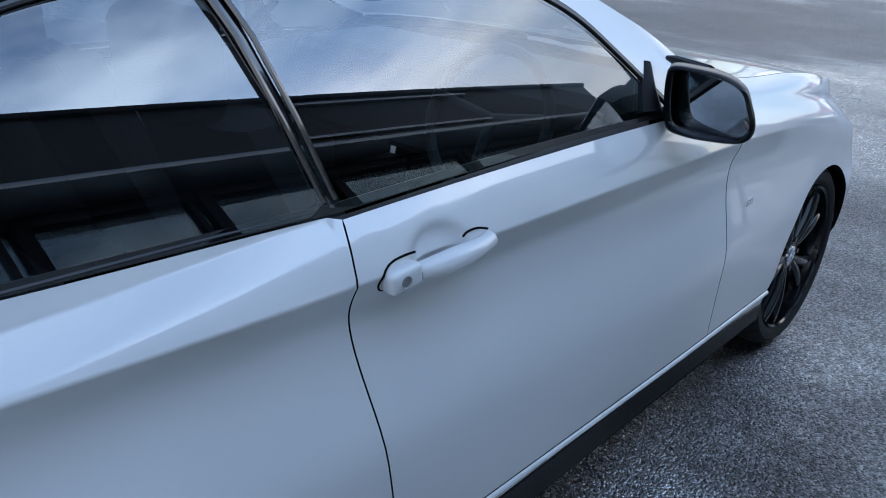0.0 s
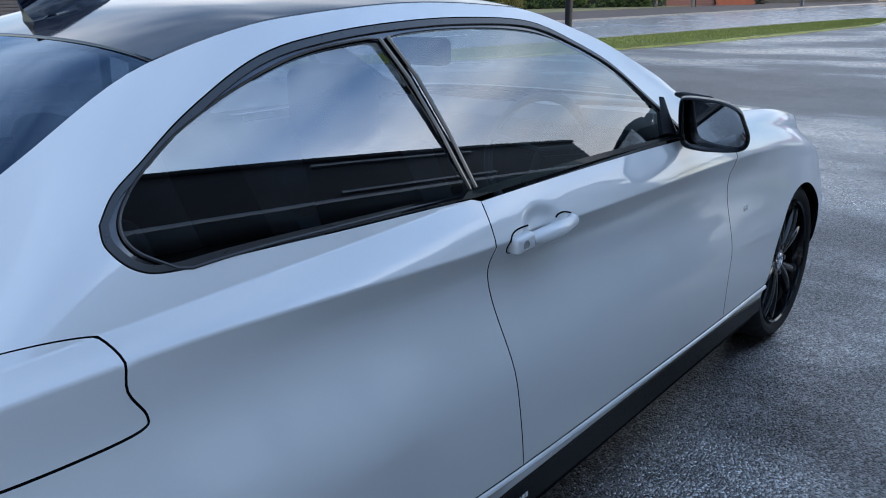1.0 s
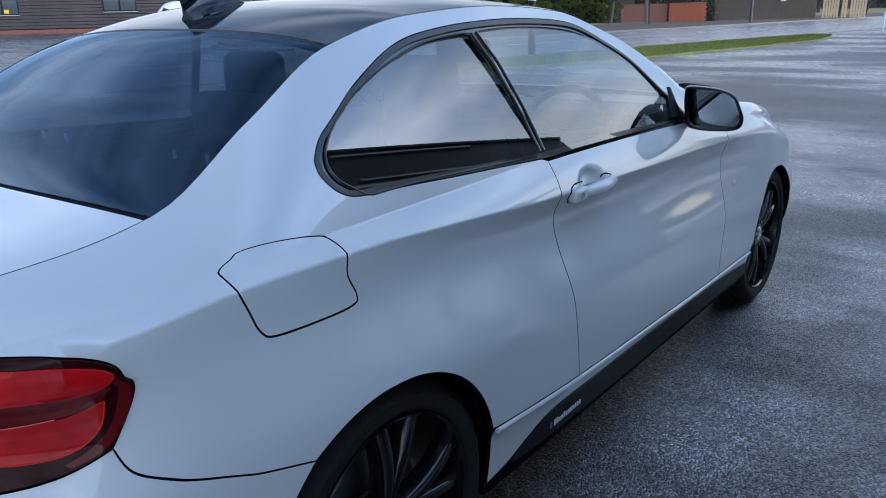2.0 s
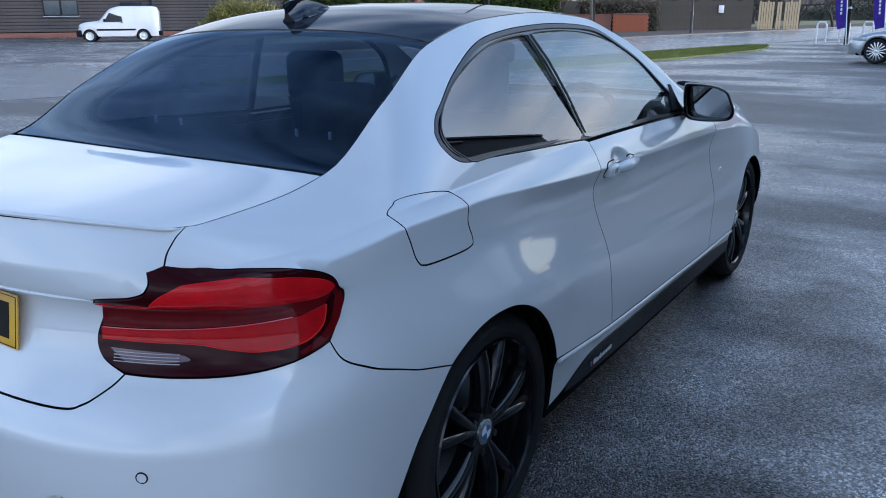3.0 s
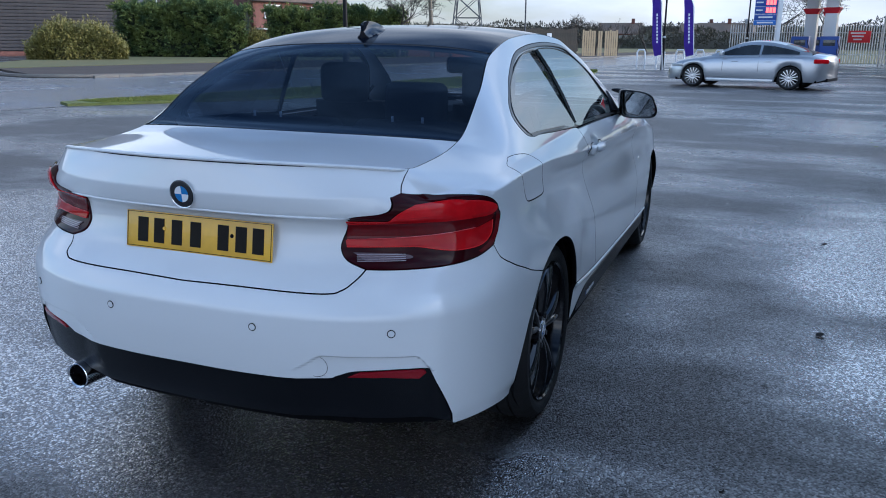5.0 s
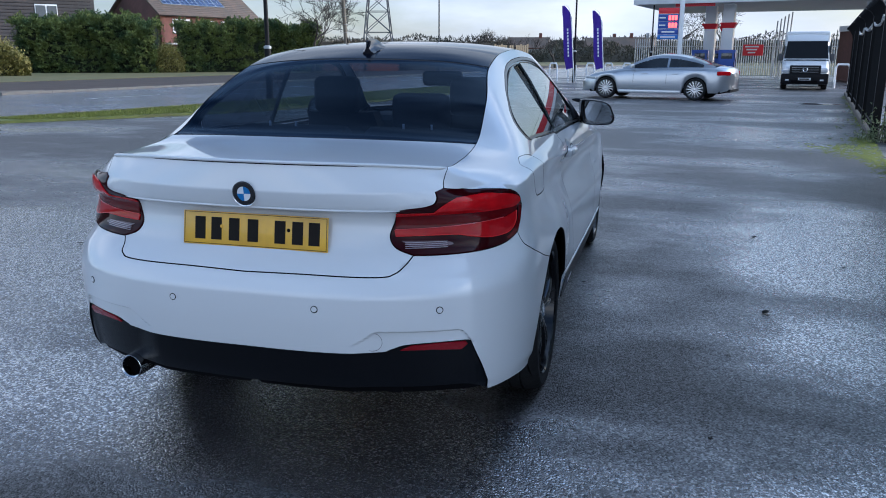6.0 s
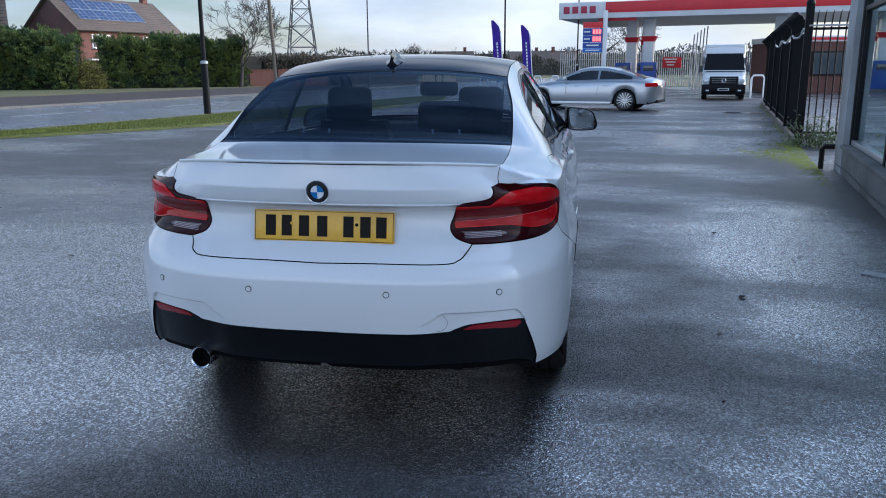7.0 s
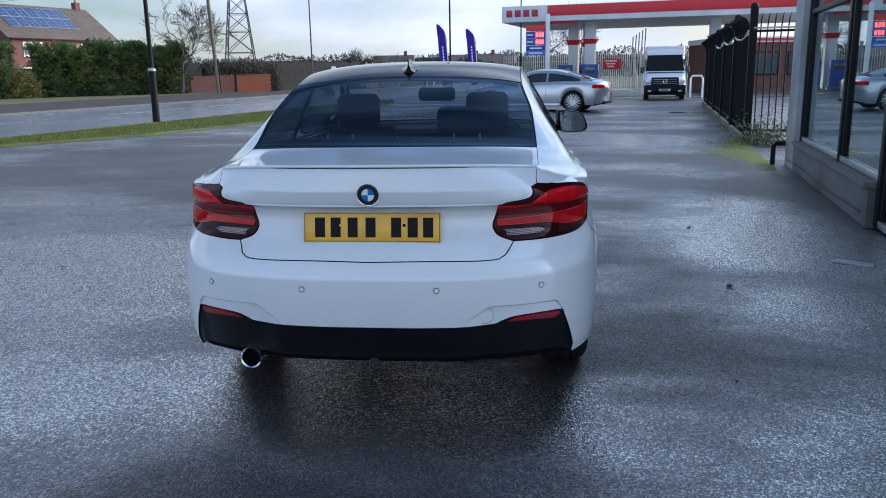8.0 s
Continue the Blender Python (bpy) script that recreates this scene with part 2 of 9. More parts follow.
def patch(outline, mapper, step=0.03, holes=(), depth=0.012, lift=0.0, flip=False, extra=None):
    """A sheet over a flat outline, bent by mapper(a, b), with its edge turned in. Gives verts, faces, normals."""
    loops = [np.array(outline, float)] + [np.array(h, float) for h in holes]
    pts, edges = [], []
    for lp in loops:
        k = len(pts)
        pts += [Vector(p) for p in lp]
        edges += [(k + i, k + (i + 1) % len(lp)) for i in range(len(lp))]
    lo, hi = loops[0].min(0), loops[0].max(0)
    gx, gy = np.meshgrid(np.arange(lo[0] + step / 2, hi[0], step), np.arange(lo[1] + step / 2, hi[1], step))
    grid = np.stack([gx.ravel(), gy.ravel()], 1)
    keep = inside(grid, loops[0]) & (edge_gap(grid, loops[0]) > step * 0.45)
    for h in loops[1:]:
        keep &= ~inside(grid, h) & (edge_gap(grid, h) > step * 0.45)
    grid = grid[keep]
    if extra is not None:
        more = extra[inside(extra, loops[0]) & (edge_gap(extra, loops[0]) > 0.003)]
        for h in loops[1:]:
            more = more[~inside(more, h) & (edge_gap(more, h) > 0.003)]
        if len(more):
            near = np.array([np.abs(more - g).max(1).min() for g in grid])
            grid = np.vstack([grid[near > step * 0.4], more])
    pts += [Vector(p) for p in grid]
    co, _, faces, *_ = delaunay_2d_cdt(pts, edges, [], 0, 1e-6)
    flat = np.array([tuple(c) for c in co])
    tri = np.array([f for f in faces if len(f) == 3])
    mid = flat[tri].mean(1)
    ok = inside(mid, loops[0])
    for h in loops[1:]:
        ok &= ~inside(mid, h)
    tri = tri[ok]
    e = 1e-3
    at = mapper(flat[:, 0], flat[:, 1])
    da = mapper(flat[:, 0] + e, flat[:, 1]) - mapper(flat[:, 0] - e, flat[:, 1])
    db = mapper(flat[:, 0], flat[:, 1] + e) - mapper(flat[:, 0], flat[:, 1] - e)
    nor = np.cross(da, db)
    nor /= np.linalg.norm(nor, axis=1, keepdims=True) + 1e-12
    if flip:
        nor, tri = -nor, tri[:, ::-1]
    at = at + nor * lift
    count = {}
    for f in tri:
        for i in range(3):
            count[(f[i], f[(i + 1) % 3])] = 1
    rim = [k for k in count if (k[1], k[0]) not in count]
    verts, norms, out = list(at), list(nor), [tuple(f) for f in tri]
    if depth:
        top, low = {}, {}
        push = {}
        for a, b in rim:
            d = at[b] - at[a]
            o = np.cross(d, nor[a])
            o = o / (np.linalg.norm(o) + 1e-12)
            for v in (a, b):
                push[v] = push.get(v, 0) + o
        for v, o in push.items():
            o = o / (np.linalg.norm(o) + 1e-12)
            top[v] = len(verts)
            verts.append(at[v])
            norms.append((o + nor[v]) / np.linalg.norm(o + nor[v]))
            low[v] = len(verts)
            verts.append(at[v] - nor[v] * depth + o * 0.0005)
            norms.append(o)
        out += [(top[b], top[a], low[a], low[b]) for a, b in rim]
    return np.array(verts), out, np.array(norms)


def mirrored(sheet):
    v, f, n = sheet
    return v * (-1, 1, 1), [tuple(reversed(q)) for q in f], n * (-1, 1, 1)


def joined(*sheets):
    verts, faces, norms = [], [], []
    for v, f, n in sheets:
        k = len(verts)
        verts += list(v)
        norms += list(n)
        faces += [tuple(i + k for i in q) for q in f]
    return verts, faces, norms


def sheet_part(name, sheet, material, parent, label="", edge=None):
    """A bent panel; the turned-in edge (its four-sided faces) can be coloured dark as gap shade."""
    v, f, n = sheet
    ob = solid(name, v, f, material, parent, label, True, n)
    if edge:
        ob.data.materials.append(edge)
        ob.data.polygons.foreach_set("material_index", [1 if len(q) == 4 else 0 for q in f])
    return ob

# ---- the coupe's skin: smooth curves along the car and the surfaces between them ----
# Car frame: x to its right, y ahead from the rear axle, z up from the ground.


def curve(*pts, shift=0.0):
    """A smooth, non-overshooting curve through (a, b) pairs."""
    xs, ys = np.array(pts, float).T
    ys = ys + shift
    h, d = np.diff(xs), np.diff(ys) / np.diff(xs)
    m = np.zeros_like(ys)
    m[0], m[-1] = d[0], d[-1]
    for i in range(1, len(xs) - 1):
        if d[i - 1] * d[i] > 0:
            w1, w2 = 2 * h[i] + h[i - 1], h[i] + 2 * h[i - 1]
            m[i] = (w1 + w2) / (w1 / d[i - 1] + w2 / d[i])

    def f(x):
        x = np.clip(np.asarray(x, float), xs[0], xs[-1])
        i = np.clip(np.searchsorted(xs, x) - 1, 0, len(xs) - 2)
        t = (x - xs[i]) / h[i]
        return ((1 + 2 * t) * (1 - t) ** 2 * ys[i] + t * (1 - t) ** 2 * h[i] * m[i]
                + t * t * (3 - 2 * t) * ys[i + 1] + t * t * (t - 1) * h[i] * m[i + 1])
    return f


REAR_Y, FRONT_Y = -0.36, 2.95        # where the sides begin to wrap round the tail and the nose
REAR_L, FRONT_L = 1.15, 1.0
wrap_n = curve((0.17, 3.0), (0.62, 3.0), (0.80, 2.65), (1.0, 2.65))   # how square the corners are, by height
Z_LOW = 0.17
FOLD = 5                             # the knot of the shoulder crease
# belt line: where the side meets glass or deck
belt_z = curve((-0.95, 0.915), (-0.6, 0.94), (-0.2, 0.965), (0.3, 0.968), (0.76, 0.977), (1.9, 0.962), (2.3, 0.925), (2.6, 0.884), (2.9, 0.828), (3.2, 0.750), (3.5, 0.65), shift=0.005)
belt_x = curve((-0.95, 0.76), (-0.5, 0.766), (-0.2, 0.768), (0.3, 0.752), (0.76, 0.745), (1.4, 0.752), (1.9, 0.765), (2.5, 0.76), (2.8, 0.74), (3.1, 0.69), (3.5, 0.60), shift=0.012)
# shoulder crease
crease_z = curve((-0.95, 0.865), (-0.55, 0.920), (-0.3, 0.937), (0.0, 0.934), (0.24, 0.920), (0.5, 0.901), (0.7, 0.888), (0.9, 0.8805), (1.1, 0.876), (1.45, 0.868), (1.9, 0.860), (2.2, 0.846), (2.69, 0.79), (3.0, 0.72), (3.3, 0.64), shift=0.005)
crease_x = curve((-0.95, 0.80), (-0.5, 0.814), (-0.2, 0.814), (0.1, 0.816), (0.5, 0.812), (0.9, 0.806), (1.5, 0.812), (2.1, 0.822), (2.69, 0.822), (3.3, 0.76), shift=0.012)
hollow_x = curve((-0.95, 0.81), (-0.5, 0.820), (-0.2, 0.818), (0.1, 0.808), (0.5, 0.789), (0.9, 0.778), (1.5, 0.785), (2.1, 0.804), (2.69, 0.830), (3.3, 0.775), shift=0.012)
mid_x = curve((-0.95, 0.84), (-0.55, 0.856), (-0.3, 0.868), (0.0, 0.880), (0.3, 0.872), (0.65, 0.846), (1.2, 0.842), (1.9, 0.854), (2.4, 0.860), (2.69, 0.856), (3.0, 0.835), (3.4, 0.75), shift=0.012)
low_z = curve((-0.95, 0.30), (-0.35, 0.32), (0.0, 0.43), (0.3, 0.408), (0.77, 0.365), (1.23, 0.352), (2.0, 0.338), (2.4, 0.338), (3.4, 0.34), shift=0.005)
low_x = curve((-0.95, 0.834), (-0.45, 0.854), (0.0, 0.872), (0.35, 0.866), (0.8, 0.855), (1.9, 0.855), (2.4, 0.856), (2.69, 0.850), (3.4, 0.76), shift=0.012)
mid_z = curve((-0.95, 0.60), (0.0, 0.635), (0.3, 0.61), (0.77, 0.575), (1.2, 0.553), (2.1, 0.535), (2.69, 0.518), (3.4, 0.49))
sill_x = curve((-0.95, 0.80), (0.0, 0.85), (0.5, 0.83), (1.9, 0.828), (2.6, 0.832), (3.4, 0.73), shift=0.012)
# profile of the tail on the centre line
tail_y = curve((0.17, -0.80), (0.24, -0.90), (0.34, -0.945), (0.48, -0.968), (0.56, -0.973), (0.615, -0.973), (0.642, -0.962), (0.69, -0.926), (0.715, -0.885), (0.76, -0.858),
               (0.84, -0.842), (0.862, -0.852), (0.875, -0.895), (0.92, -0.909), (1.0, -0.925), shift=0.010)
nose_y = curve((0.17, 3.36), (0.4, 3.45), (0.6, 3.44), (0.8, 3.36), (0.95, 3.2))
# rail: where the side frame meets roof, screens, boot lid and bonnet
rail_x = curve((-0.95, 0.603), (-0.74, 0.611), (-0.5, 0.612), (-0.33, 0.610), (-0.1, 0.592), (0.17, 0.543), (0.45, 0.535), (0.9, 0.535), (1.25, 0.548), (1.6, 0.60), (1.95, 0.665), (2.2, 0.70), (2.6, 0.70), (3.0, 0.68), (3.5, 0.6), shift=0.009)
rail_z = curve((-0.95, 0.990), (-0.72, 0.995), (-0.5, 1.006), (-0.33, 1.034), (-0.1, 1.164), (0.17, 1.292), (0.45, 1.350), (0.8, 1.368), (1.15, 1.350), (1.45, 1.275), (1.75, 1.150), (2.0, 1.025), (2.2, 0.975), (2.6, 0.938), (2.9, 0.888), (3.2, 0.812), (3.5, 0.70), shift=0.005)
ridge_z = curve((-0.95, 1.021), (-0.88, 1.0235), (-0.74, 1.028), (-0.62, 1.032), (-0.5, 1.0365), (-0.38, 1.043), (-0.33, 1.056), (-0.1, 1.195), (0.17, 1.335), (0.45, 1.397), (0.75, 1.411), (1.15, 1.396), (1.45, 1.326), (1.75, 1.200), (2.1, 1.042), (2.25, 1.004), (2.6, 0.960), (2.9, 0.914), (3.2, 0.846), (3.5, 0.76))
bend_a = curve((-0.95, 0.46), (-0.45, 0.42), (-0.1, 0.33), (0.3, 0.38), (1.6, 0.42), (2.1, 0.3), (3.5, 0.2))
bend_b = curve((-0.95, 0.61), (-0.45, 0.59), (-0.1, 0.48), (0.3, 0.53), (1.6, 0.52), (2.1, 0.6), (3.5, 0.7))


def low_point(s, t):
    """Lower side, t from 0 at the sill's underside to 1 at the belt: plan half-width and height along the car at s."""
    s, t = np.broadcast_arrays(np.asarray(s, float), np.asarray(t, float))
    back, fore = np.clip((REAR_Y - s) / REAR_L, 0, 1) * np.pi / 2, np.clip((s - FRONT_Y) / FRONT_L, 0, 1) * np.pi / 2
    y = np.clip(s, REAR_Y, FRONT_Y)
    for _ in range(3):
        zb = belt_z(y)
        z = Z_LOW + (zb - Z_LOW) * t
        w = back + fore
        c, q = np.cos(w), np.sin(w)
        n = wrap_n(z)
        r = (np.abs(c) ** n + np.abs(q) ** n) ** (-1 / n)
        y = np.where(s < REAR_Y, REAR_Y - (REAR_Y - tail_y(z)) * r * q, np.where(s > FRONT_Y, FRONT_Y + (nose_y(z) - FRONT_Y) * r * q, s))
    cz, lz = crease_z(y), low_z(y)
    knots_z = [np.full_like(y, Z_LOW), lz - 0.03, lz, mid_z(y), cz - 0.07, cz, cz + 0.4 * (belt_z(y) - cz), belt_z(y)]
    knots_x = [sill_x(y), low_x(y) - 0.012, low_x(y), mid_x(y), hollow_x(y), crease_x(y), crease_x(y) - 0.3 * (crease_x(y) - belt_x(y)), belt_x(y)]
    kz, kx = np.stack(knots_z), np.stack(knots_x)
    h = np.diff(kz, axis=0)
    d = np.diff(kx, axis=0) / h
    m = np.zeros_like(kx)
    m[0], m[-1] = d[0], d[-1]
    for i in range(1, len(kz) - 1):
        ok = d[i - 1] * d[i] > 1e-12
        w1, w2 = 2 * h[i] + h[i - 1], h[i] + 2 * h[i - 1]
        m[i] = np.where(ok, (w1 + w2) / np.where(ok, w1 / np.where(ok, d[i - 1], 1) + w2 / np.where(ok, d[i], 1), 1), 0)
    x = np.zeros_like(y)
    # the shoulder is a fold: each flank keeps its own slope there, fading out towards the nose and the tail
    fold = np.clip((y + 0.62) / 0.3, 0, 1) * np.clip((2.75 - y) / 0.5, 0, 1) * 0.85
    for i in range(len(kz) - 1):
        inside = (z >= kz[i]) if i else np.ones_like(z, bool)
        u = np.clip((z - kz[i]) / h[i], 0, 1)
        m0, m1 = m[i], m[i + 1]
        if i == FOLD:
            m0 = m0 + fold * (d[i] - m0)
        if i + 1 == FOLD:
            m1 = m1 + fold * (1.5 * d[i] - m1)
        v = ((1 + 2 * u) * (1 - u) ** 2 * kx[i] + u * (1 - u) ** 2 * h[i] * m0
             + u * u * (3 - 2 * u) * kx[i + 1] + u * u * (u - 1) * h[i] * m1)
        x = np.where(inside, v, x)
    return np.stack([x * r * c, y, z], -1)


def top_z(x, y):
    """Height of roof, screens, deck and bonnet over (x, y)."""
    k = np.clip(np.abs(x) / rail_x(y), 0, 1.3)
    return ridge_z(y) + (rail_z(y) - ridge_z(y)) * (0.55 * k ** 2 + 0.45 * k ** 4)


LIP_Y, LIP_CORNER, LIP_S = -0.884, (0.62, -0.713), -0.792


def turn_of(w, n):
    c, q = np.cos(w), np.sin(w)
    r = (np.abs(c) ** n + np.abs(q) ** n) ** (-1 / n)
    return r * c, r * q


def rail_line(s):
    """The rail, which runs down the deck's edge to a crisp corner and across the tail in a shallow bow, and wraps round the nose."""
    s = np.asarray(s, float)
    back, fore = np.clip((REAR_Y - s) / REAR_L, 0, 1) * np.pi / 2, np.clip((s - FRONT_Y) / FRONT_L, 0, 1) * np.pi / 2
    corner = (REAR_Y - LIP_S) / REAR_L * np.pi / 2
    bc, bq = turn_of(back, 2.65)
    kc, kq = turn_of(corner, 2.65)
    fc, fq = turn_of(fore, 4.5)
    across = LIP_CORNER[0] * bc / kc
    bow = LIP_Y + (LIP_CORNER[1] - LIP_Y) * np.clip(np.abs(across) / LIP_CORNER[0], 0, 1.2) ** 2.2
    down = REAR_Y + (LIP_CORNER[1] - REAR_Y) * bq / kq
    y = np.where(s < LIP_S, bow, np.where(s < REAR_Y, down, np.where(s > FRONT_Y, FRONT_Y + (3.30 - FRONT_Y) * fq, s)))
    x = np.where(s < LIP_S, across, rail_x(y) * fc)
    return np.stack([x, y], -1)


def rail_point(s):
    """The rail with the corner of the tail eased."""
    s = np.asarray(s, float)
    ease = 0.030 * np.clip(1 - np.abs(s - LIP_S) / 0.16, 0, 1)
    x, y = np.moveaxis(sum(rail_line(s + k * ease) for k in (-2, -1, 0, 1, 2)) / 5, -1, 0)
    return np.stack([x, y, top_z(x, y)], -1)


def skin(s, t):
    """The side: t 0..1 sill to belt, 1..2 belt to rail."""
    s, t = np.broadcast_arrays(np.asarray(s, float), np.asarray(t, float))
    low = low_point(s, np.clip(t, 0, 1))
    e = rail_point(s)
    u = np.clip(t - 1, 0, 1)[..., None]
    a, b = bend_a(s), bend_b(s)
    mid = np.stack([low[..., 0] + a * (e[..., 0] - low[..., 0]), low[..., 1] + 0.5 * (e[..., 1] - low[..., 1]), low[..., 2] + b * (e[..., 2] - low[..., 2])], -1)
    up = (1 - u) ** 2 * low + 2 * u * (1 - u) * mid + u * u * e
    return np.where((t > 1)[..., None], up, low)

# ---- the white coupe ----
CENTRE = REAR_Y - REAR_L
LOW_H, UP_H = 0.78, 0.36
tow_line = curve((-1.24, 0.36), (-1.19, 0.405), (-1.135, 0.455), (-0.93, 0.450), (-0.885, 0.385))


def side_map(a, b):
    """Flat panel coordinates (along, up) to the skin, with the handle's cup and the hollow over each reflector."""
    a, b = np.asarray(a, float), np.asarray(b, float)
    far = a < CENTRE
    s = np.where(far, 2 * CENTRE - a, a)
    t = np.where(b <= LOW_H, b / LOW_H, 1 + (b - LOW_H) / UP_H)
    p = skin(s, t)
    p[..., 0] -= 0.020 * np.exp(-(((s - 0.917) / 0.060) ** 2 + ((t - 0.890) / 0.044) ** 2) ** 2)
    w = np.clip((s + 1.215) / 0.06, 0, 1) * np.clip((-0.875 - s) / 0.04, 0, 1)
    k = np.clip((tow_line(s) - t) / 0.012, 0, 1)
    p[..., 1] += 0.015 * w * k * k * (3 - 2 * k)
    p[..., 0] = np.where(far, -p[..., 0], p[..., 0])
    return p


def top_map(x, y):
    x, y = np.asarray(x, float), np.asarray(y, float)
    return np.stack([x, y, top_z(x, y)], -1)


def st(pts):
    """(s, t) pairs to flat panel coordinates."""
    return [(s, t * LOW_H if t <= 1 else LOW_H + (t - 1) * UP_H) for s, t in pts]


def t_of(s, z):
    return float((z - Z_LOW) / (belt_z(s) - Z_LOW))


def shrink(poly, d):
    p = np.array(poly, float)
    a, b = np.roll(p, 1, 0), np.roll(p, -1, 0)
    area = (p[:, 0] * b[:, 1] - b[:, 0] * p[:, 1]).sum()
    e1, e2 = p - a, b - p
    n = np.stack([-(e1[:, 1] + e2[:, 1]), e1[:, 0] + e2[:, 0]], 1)
    n /= np.linalg.norm(n, axis=1, keepdims=True) + 1e-9
    return p + n * d * (1 if area > 0 else -1)


def line(*pts, per=6):
    return [tuple(q) for q in smooth_loop(pts, per, closed=False)]


def reflect(pts):
    return [(2 * CENTRE - s, t) for s, t in reversed(pts)]


ARCH_F = 0.335
# finer points along the shoulder crease and round the door handle
fine_s = np.arange(-0.60, 2.75, 0.016)
fine_t = (crease_z(fine_s) - Z_LOW) / (belt_z(fine_s) - Z_LOW)
FINE = np.vstack([np.stack([fine_s, fine_t * LOW_H + k], 1) for k in (-0.014, -0.0035, 0.0035)])
belt_s = np.arange(-1.2, 1.0, 0.014)
FINE = np.vstack([FINE] + [np.stack([belt_s, np.full_like(belt_s, LOW_H + k)], 1) for k in (-0.003, 0.003, 0.014)])
cup_s, cup_b = np.meshgrid(np.arange(0.825, 1.012, 0.0055), np.arange(0.640, 0.752, 0.005))
tail_s = np.arange(CENTRE - 0.42, CENTRE + 0.421, 0.02)
FINE_TAIL = np.vstack([np.stack([tail_s, np.full_like(tail_s, (z - Z_LOW) / (0.921 - Z_LOW) * LOW_H)], 1) for z in (0.848, 0.857, 0.864, 0.870, 0.876, 0.884)])
hood_s = np.arange(-1.238, -0.880, 0.011)
hood = np.vstack([np.stack([hood_s, tow_line(hood_s) * LOW_H + k], 1) for k in (-0.016, -0.010, -0.005, 0.0, 0.004)])
FINE_BUMPER = np.vstack([hood, np.stack([2 * CENTRE - hood[:, 0], hood[:, 1]], 1)])
FINE_DOOR = np.vstack([FINE[np.abs(FINE[:, 0] - 0.917) > 0.10], np.stack([cup_s.ravel(), cup_b.ravel()], 1)])


def arch(cy, a0, a1, n=26):
    """Wheel-arch edge from angle a0 to a1, in (s, t)."""
    out = []
    for k in range(n + 1):
        a = a0 + (a1 - a0) * k / n
        # the rear opening lies a little behind its wheel and opens out towards the bumper
        r, mid = (0.357 + 0.013 * min(max((a - 90) / 36, 0), 1), -0.02) if cy < 1 else (ARCH_F, cy)
        s, z = mid + r * math.cos(radians(a)), 0.315 + r * math.sin(radians(a))
        out.append((s, t_of(s, z)))
    return out


sill_line = [(s, t_of(s, float(low_z(s)))) for s in np.linspace(0.335, 2.33, 40)]
door_rear = line((0.775, t_of(0.775, float(low_z(0.775)))), (0.765, 0.46), (0.749, 0.68), (0.740, 0.80), (0.738, 0.9), (0.757, 0.992))
door_front = line((1.930, t_of(1.930, float(low_z(1.930)))), (1.948, 0.40), (1.968, 0.54), (1.995, 0.70), (2.016, 0.82), (2.03, 0.992))
dlo_low = line((0.755, 1.0), (0.55, 1.035), (0.32, 1.08), (0.15, 1.125), (0.045, 1.167), (-0.002, 1.248), (-0.025, 1.40), (-0.020, 1.51))
dlo_top = line((-0.020, 1.51), (0.018, 1.60), (0.085, 1.655), (0.215, 1.765), (0.36, 1.855), (0.53, 1.89), (0.75, 1.90), (0.95, 1.91), (1.14, 1.915), (1.32, 1.885), (1.50, 1.77), (1.62, 1.52), (1.70, 1.25), (1.75, 1.02))
lamp_line = line((-0.905, 1.10), (-0.87, 1.03), (-0.83, 0.997), (-0.76, 0.986), (-0.69, 0.973), (-0.635, 0.953), (-0.597, 0.925), (-0.590, 0.89), (-0.605, 0.85), (-0.655, 0.775))
lamp_base = line((-0.655, 0.775), (-0.74, 0.75), (-0.845, 0.738), (-0.98, 0.736), (-1.06, 0.738))
lamp_inner = line((-1.06, 0.738), (-1.105, 0.765), (-1.12, 0.808), (-1.108, 0.86), (-1.083, 0.926), (-1.0, 0.943), (-0.965, 0.963), (-0.935, 1.01), (-0.905, 1.10))
arch_end = arch(0, 126, 100, 1)[0]
bumper_seam = line((-0.655, 0.775), (-0.622, 0.722), (-0.53, 0.676), (-0.42, 0.631), (-0.335, 0.594), arch_end)
lid_side = line((-0.79, 2.0), (-0.84, 1.75), (-0.885, 1.38), (-0.905, 1.10))
lid_low = line((-1.06, 0.738), (-1.078, 0.708), (-1.10, 0.684), (-1.145, 0.672), (-1.34, 0.674), (-1.51, 0.670))
black_top = line((-0.895, 0.388), (-0.98, 0.392), (-1.07, 0.386), (-1.11, 0.366), (-1.15, 0.350), (-1.34, 0.344), (-1.51, 0.344))


def s_at(x, t):
    """Where along the tail the half-width is x."""
    lo, hi = CENTRE, REAR_Y
    for _ in range(40):
        mid = (lo + hi) / 2
        lo, hi = (mid, hi) if low_point(mid, t)[0] < x else (lo, mid)
    return lo


